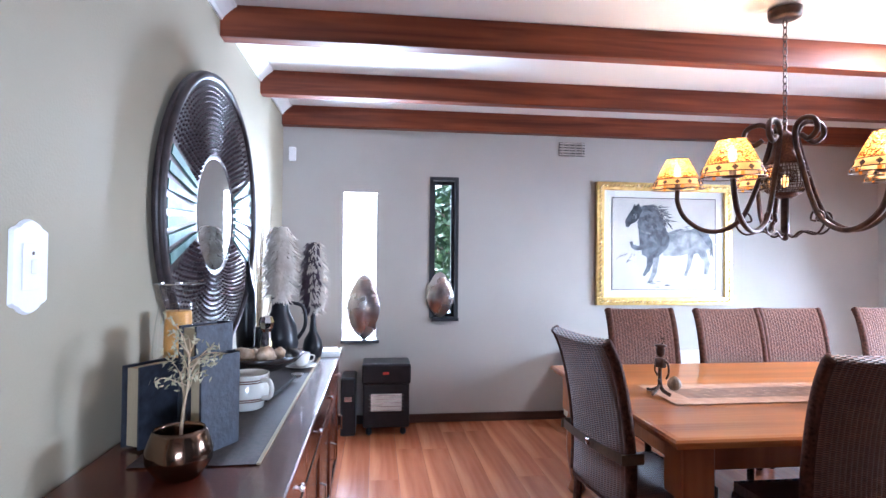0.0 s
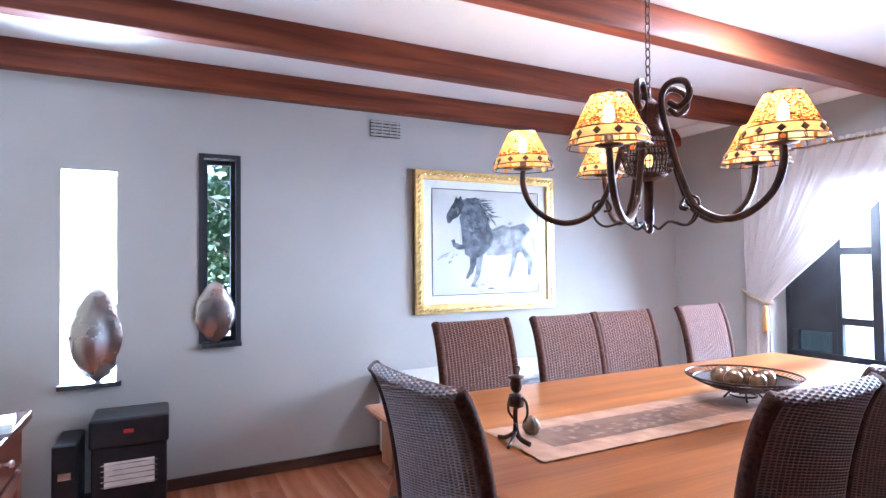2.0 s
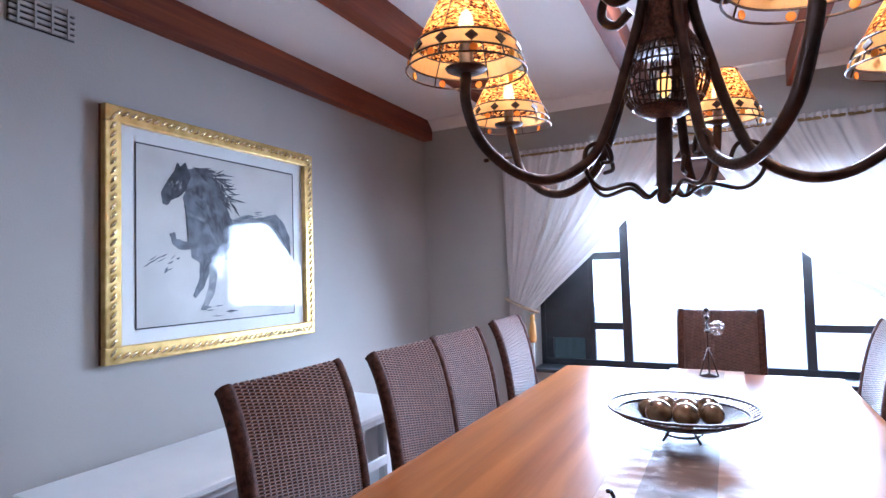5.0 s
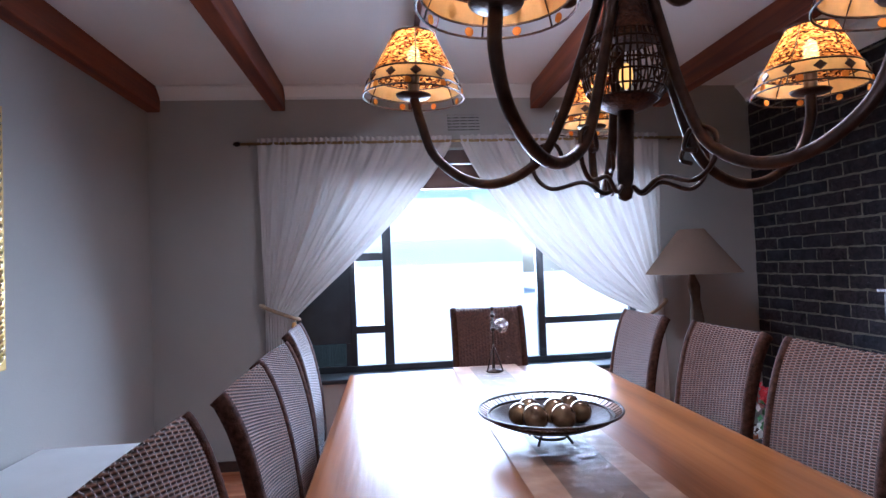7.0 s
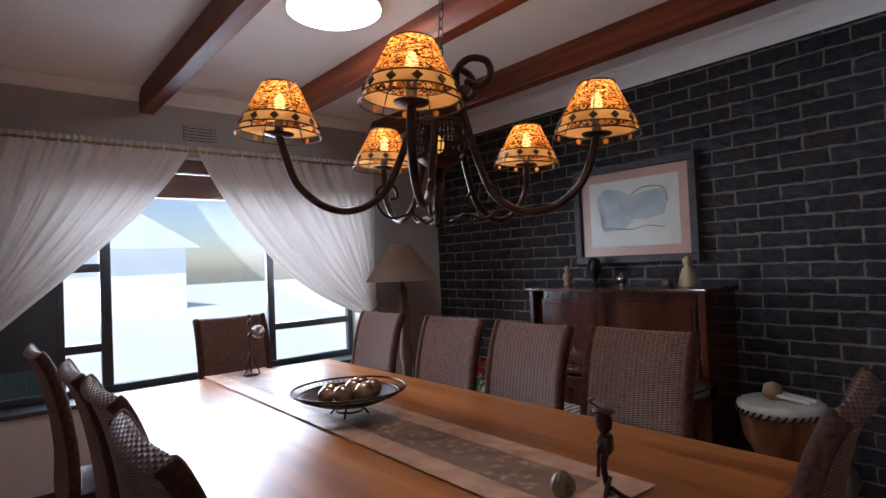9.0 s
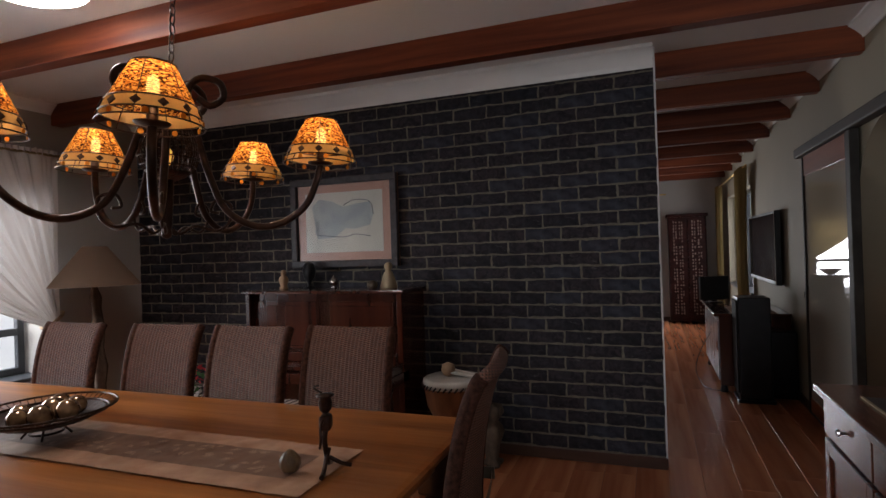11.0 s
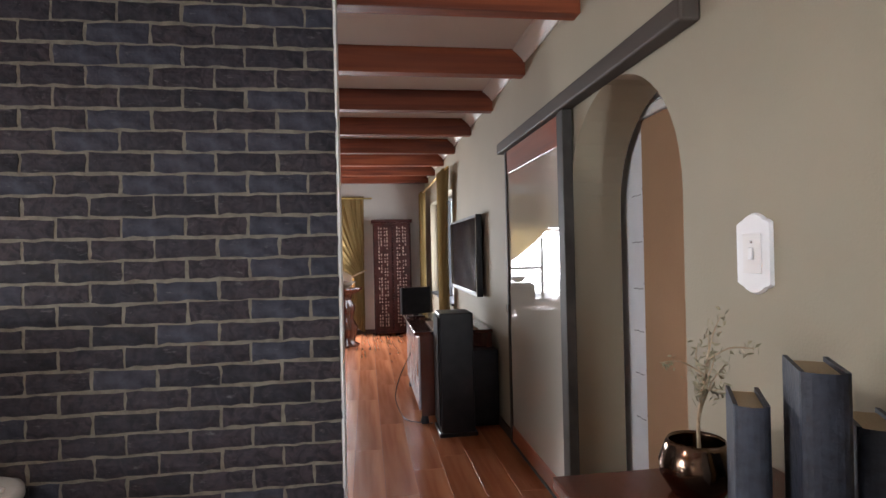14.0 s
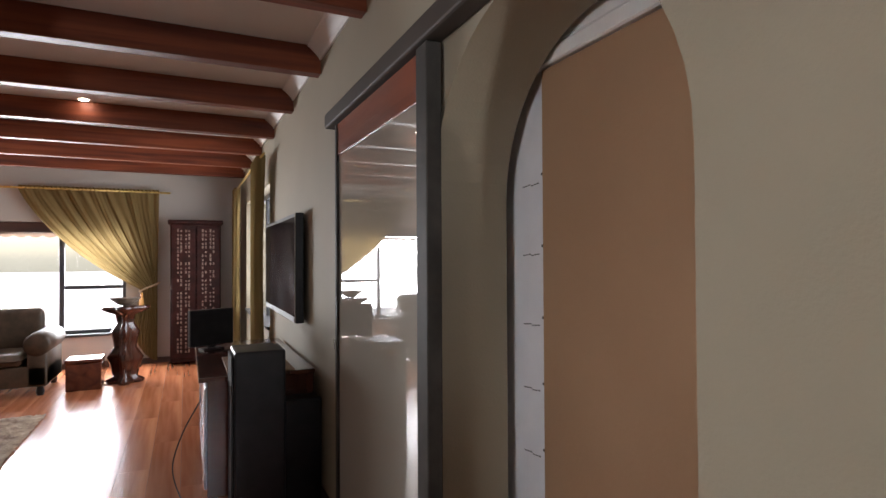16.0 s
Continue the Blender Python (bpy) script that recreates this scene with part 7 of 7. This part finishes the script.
# sofa
so = thing("leather_sofa", "dark brown leather sofa with rolled arms under the window", "sofa", at=(2.27, -6.0, 0))
for nm, lo, hi in (("base", (-0.92, -0.42, 0.10), (0.92, 0.40, 0.32)), ("seat_cushion", (-0.70, -0.2, 0.321), (-0.005, 0.44, 0.46)), ("seat_cushion", (0.005, -0.2, 0.321), (0.70, 0.44, 0.46)), ("backrest", (-0.78, -0.46, 0.321), (0.78, -0.18, 0.90))):
    part(nm, boxes((lo, hi), bevel=0.07 if nm != "base" else 0.02, seg=4), LEATHER, so, "", True)
for s in (-1, 1):
    part("arm", lathe([(0.10, -0.42), (0.125, -0.40), (0.125, 0.40), (0.10, 0.42)], 24, boxes(((s * 0.83 - 0.09, -0.40, 0.10), (s * 0.83 + 0.09, 0.40, 0.55)), bevel=0.02), Matrix.Translation((s * 0.83, 0, 0.55)) @ Matrix.Rotation(radians(90), 4, "X")), LEATHER, so, "rolled arm", True)
    for yy in (-0.34, 0.34):
        part("foot", lathe([(0.03, 0), (0.04, 0.04), (0.03, 0.1)], 12, None, Matrix.Translation((s * 0.85, yy, 0))), BLACKP, so)
bs = thing("wooden_chest", "small red-brown carved wooden chest on the floor", "chest", at=(1.03, -5.83, 0))
part("body", boxes(((-0.17, -0.15, 0), (0.17, 0.15, 0.30)), bevel=0.008), MAHOG, bs)
part("lid", boxes(((-0.18, -0.16, 0.301), (0.18, 0.16, 0.345)), bevel=0.012), MAHOG, bs)
sts = thing("carved_stand", "dark carved figure stand holding a bowl", "statue", at=(0.65, -5.95, 0))
part("figure", lathe([(0.15, 0), (0.16, 0.04), (0.10, 0.08), (0.12, 0.2), (0.15, 0.3), (0.09, 0.42), (0.10, 0.52), (0.12, 0.6), (0.07, 0.7), (0.08, 0.8), (0.19, 0.86), (0.2, 0.9), (0.05, 0.9)], 20, wobble=0.3, ribs=4), PIANOW, sts, "", True)
bl = thing("wooden_bowl", "dark wooden bowl standing on the carved figure", "bowl", at=(0.65, -5.95, 0.905))
part("bowl", lathe([(0.05, 0), (0.08, 0.02), (0.17, 0.09), (0.16, 0.09), (0.07, 0.03), (0.01, 0.025)], 24), BARK, bl, "", True)
rg_ = thing("shaggy_rug", "beige and brown shaggy rug on the living room floor", "rug", at=(2.18, -3.93, 0.0))
bm = bmesh.new()
surf(bm, lambda u, v: Vector((-1.0 + 2.0 * u + 0.02 * noise.noise(Vector((v * 30, 0, 1))), -0.75 + 1.5 * v + 0.02 * noise.noise(Vector((u * 30, 5, 1))), 0.014 + 0.014 * noise.noise(Vector((u * 90, v * 70, 0))))), 160, 120)
part("fleece", bm, mat("shaggy_pile", (0.14, 0.08, 0.05), (0.46, 0.36, 0.26), 9, 0.95, bump=1.0, bscale=120), rg_, "", True)
for x, y in ((0.758, -3.71), (2.4, -3.71)):
    sl = thing("ceiling_downlight", "small round recessed ceiling downlight, lit", "downlight", "downlights", at=(x, y, 0))
    part("rim", lathe([(0.035, CEIL - 0.006), (0.05, CEIL - 0.005), (0.052, CEIL - 0.0005)], 24), WHITEP, sl)
    part("lens", lathe([(0.004, CEIL - 0.008), (0.034, CEIL - 0.0075), (0.034, CEIL - 0.001)], 24), glow("downlight_lens", (1.0, 0.9, 0.75), SPOT_W), sl, "glowing lens")

# ---- floor planks ----
PW, PL = 0.196, 1.38
meshes = []
def plank_mesh(l):
    bm = boxes(((-PW / 2 + 0.0007, 0, -0.0055), (PW / 2 - 0.0007, l - 0.0014, 0.0)), bevel=0.0004)
    me = bpy.data.meshes.new("plank")
    bm.to_mesh(me); bm.free()
    me.materials.append(FLOORW)
    return me
full = plank_mesh(PL)
cache = {}
rng = random.Random(21)
count = 0
rest_v, rest_f = [], []
x = WX
while x < EX:
    y = SY - rng.uniform(0, PL)
    while y < NY:
        a, b = max(y, SY), min(y + PL, NY)
        if b - a > 0.02:
            l = round(b - a, 3)
            near = (x < 1.7 and y < NY) or (y > 3.0) or (x < 3 and y < -3)
            if near and count < 298:
                me = full if abs(l - PL) < 0.01 else cache.setdefault(l, plank_mesh(l))
                o = new("plank", me)
                o.parent = floor
                o.location = (x + PW / 2, a, 0)
                count += 1
            else:
                i = len(rest_v)
                x0_, x1_ = x + 0.0007, x + PW - 0.0007
                rest_v += [(x0_, a, 0), (x1_, a, 0), (x1_, a + l - 0.0014, 0), (x0_, a + l - 0.0014, 0)]
                rest_f.append((i, i + 1, i + 2, i + 3))
        y += PL
    x += PW
me = bpy.data.meshes.new("plank_rest")
me.from_pydata(rest_v, [], rest_f)
me.materials.append(FLOORW)
o = new("plank_rest", me)
o.parent = floor
tagged(o, "", kind="stuff")

# ---- bricks ----
BL, BH, BP, CP_ = 0.241, 0.0775, 0.254, 0.0903
def brick_mesh(l, seed):
    bm = bmesh.new()
    nx_, nz_ = max(2, int(l / 0.036)), 3
    gr = []
    for i in range(nx_ + 1):
        col = []
        for j in range(nz_ + 1):
            u, v = i / nx_, j / nz_
            edge = (i in (0, nx_)) or (j in (0, nz_))
            nse = noise.noise(Vector((u * l * 14, v * 3, seed * 7.3)))
            xx = u * l + (0.009 * noise.noise(Vector((v * 9, seed, 2))) if i in (0, nx_) else 0)
            zz = v * BH + (0.009 * noise.noise(Vector((u * l * 22, seed, j))) if j in (0, nz_) else 0)
            col.append(bm.verts.new((xx, (-0.0015 if edge else 0.0045 + 0.005 * nse), zz)))
        gr.append(col)
    for i in range(nx_):
        for j in range(nz_):
            bm.faces.new((gr[i][j], gr[i + 1][j], gr[i + 1][j + 1], gr[i][j + 1]))
    rim = [gr[i][0] for i in range(nx_ + 1)] + [gr[nx_][j] for j in range(1, nz_ + 1)] + [gr[i][nz_] for i in range(nx_ - 1, -1, -1)] + [gr[0][j] for j in range(nz_ - 1, 0, -1)]
    back = [bm.verts.new((v.co.x, -0.014, v.co.z)) for v in rim]
    for i in range(len(rim)):
        j = (i + 1) % len(rim)
        bm.faces.new((rim[i], rim[j], back[j], back[i]))
    bmesh.ops.recalc_face_normals(bm, faces=bm.faces[:])
    me = bpy.data.meshes.new("brick")
    bm.to_mesh(me); bm.free()
    me.materials.append(BRICK)
    return me
pool = {}
def get(l, k):
    key = (round(l, 3), k)
    if key not in pool:
        pool[key] = brick_mesh(l, k + l * 10)
    return pool[key]
rng = random.Random(5)
near_n = 0
joined = bmesh.new()
z = 0.0849
row = 1
while z + BH < CEIL - 0.005:
    x = BRX - (0.0 if row % 2 == 0 else BP / 2)
    while x < EX:
        a, b = max(x, BRX), min(x + BL, EX)
        if b - a > 0.02:
            me = get(b - a, rng.randrange(11))
            loc = Vector((a + rng.uniform(-0.0015, 0.0015), BRY + 0.002 + rng.uniform(-0.002, 0.002), z + rng.uniform(-0.0015, 0.0015)))
            if a < 3.0 and near_n < 298 and z > SK:
                o = new("brick", me)
                o.parent = bwall
                o.location = loc
                near_n += 1
            else:
                k = len(joined.verts)
                joined.from_mesh(me)
                joined.verts.ensure_lookup_table()
                for v in joined.verts[k:]:
                    v.co += loc
        x += BP
    z += CP_
    row += 1
for f in joined.faces:
    f.smooth = False
me = bpy.data.meshes.new("brick_rest")
joined.to_mesh(me); joined.free()
me.materials.append(BRICK)
o = new("brick_rest", me)
o.parent = bwall
tagged(o, "", kind="stuff")
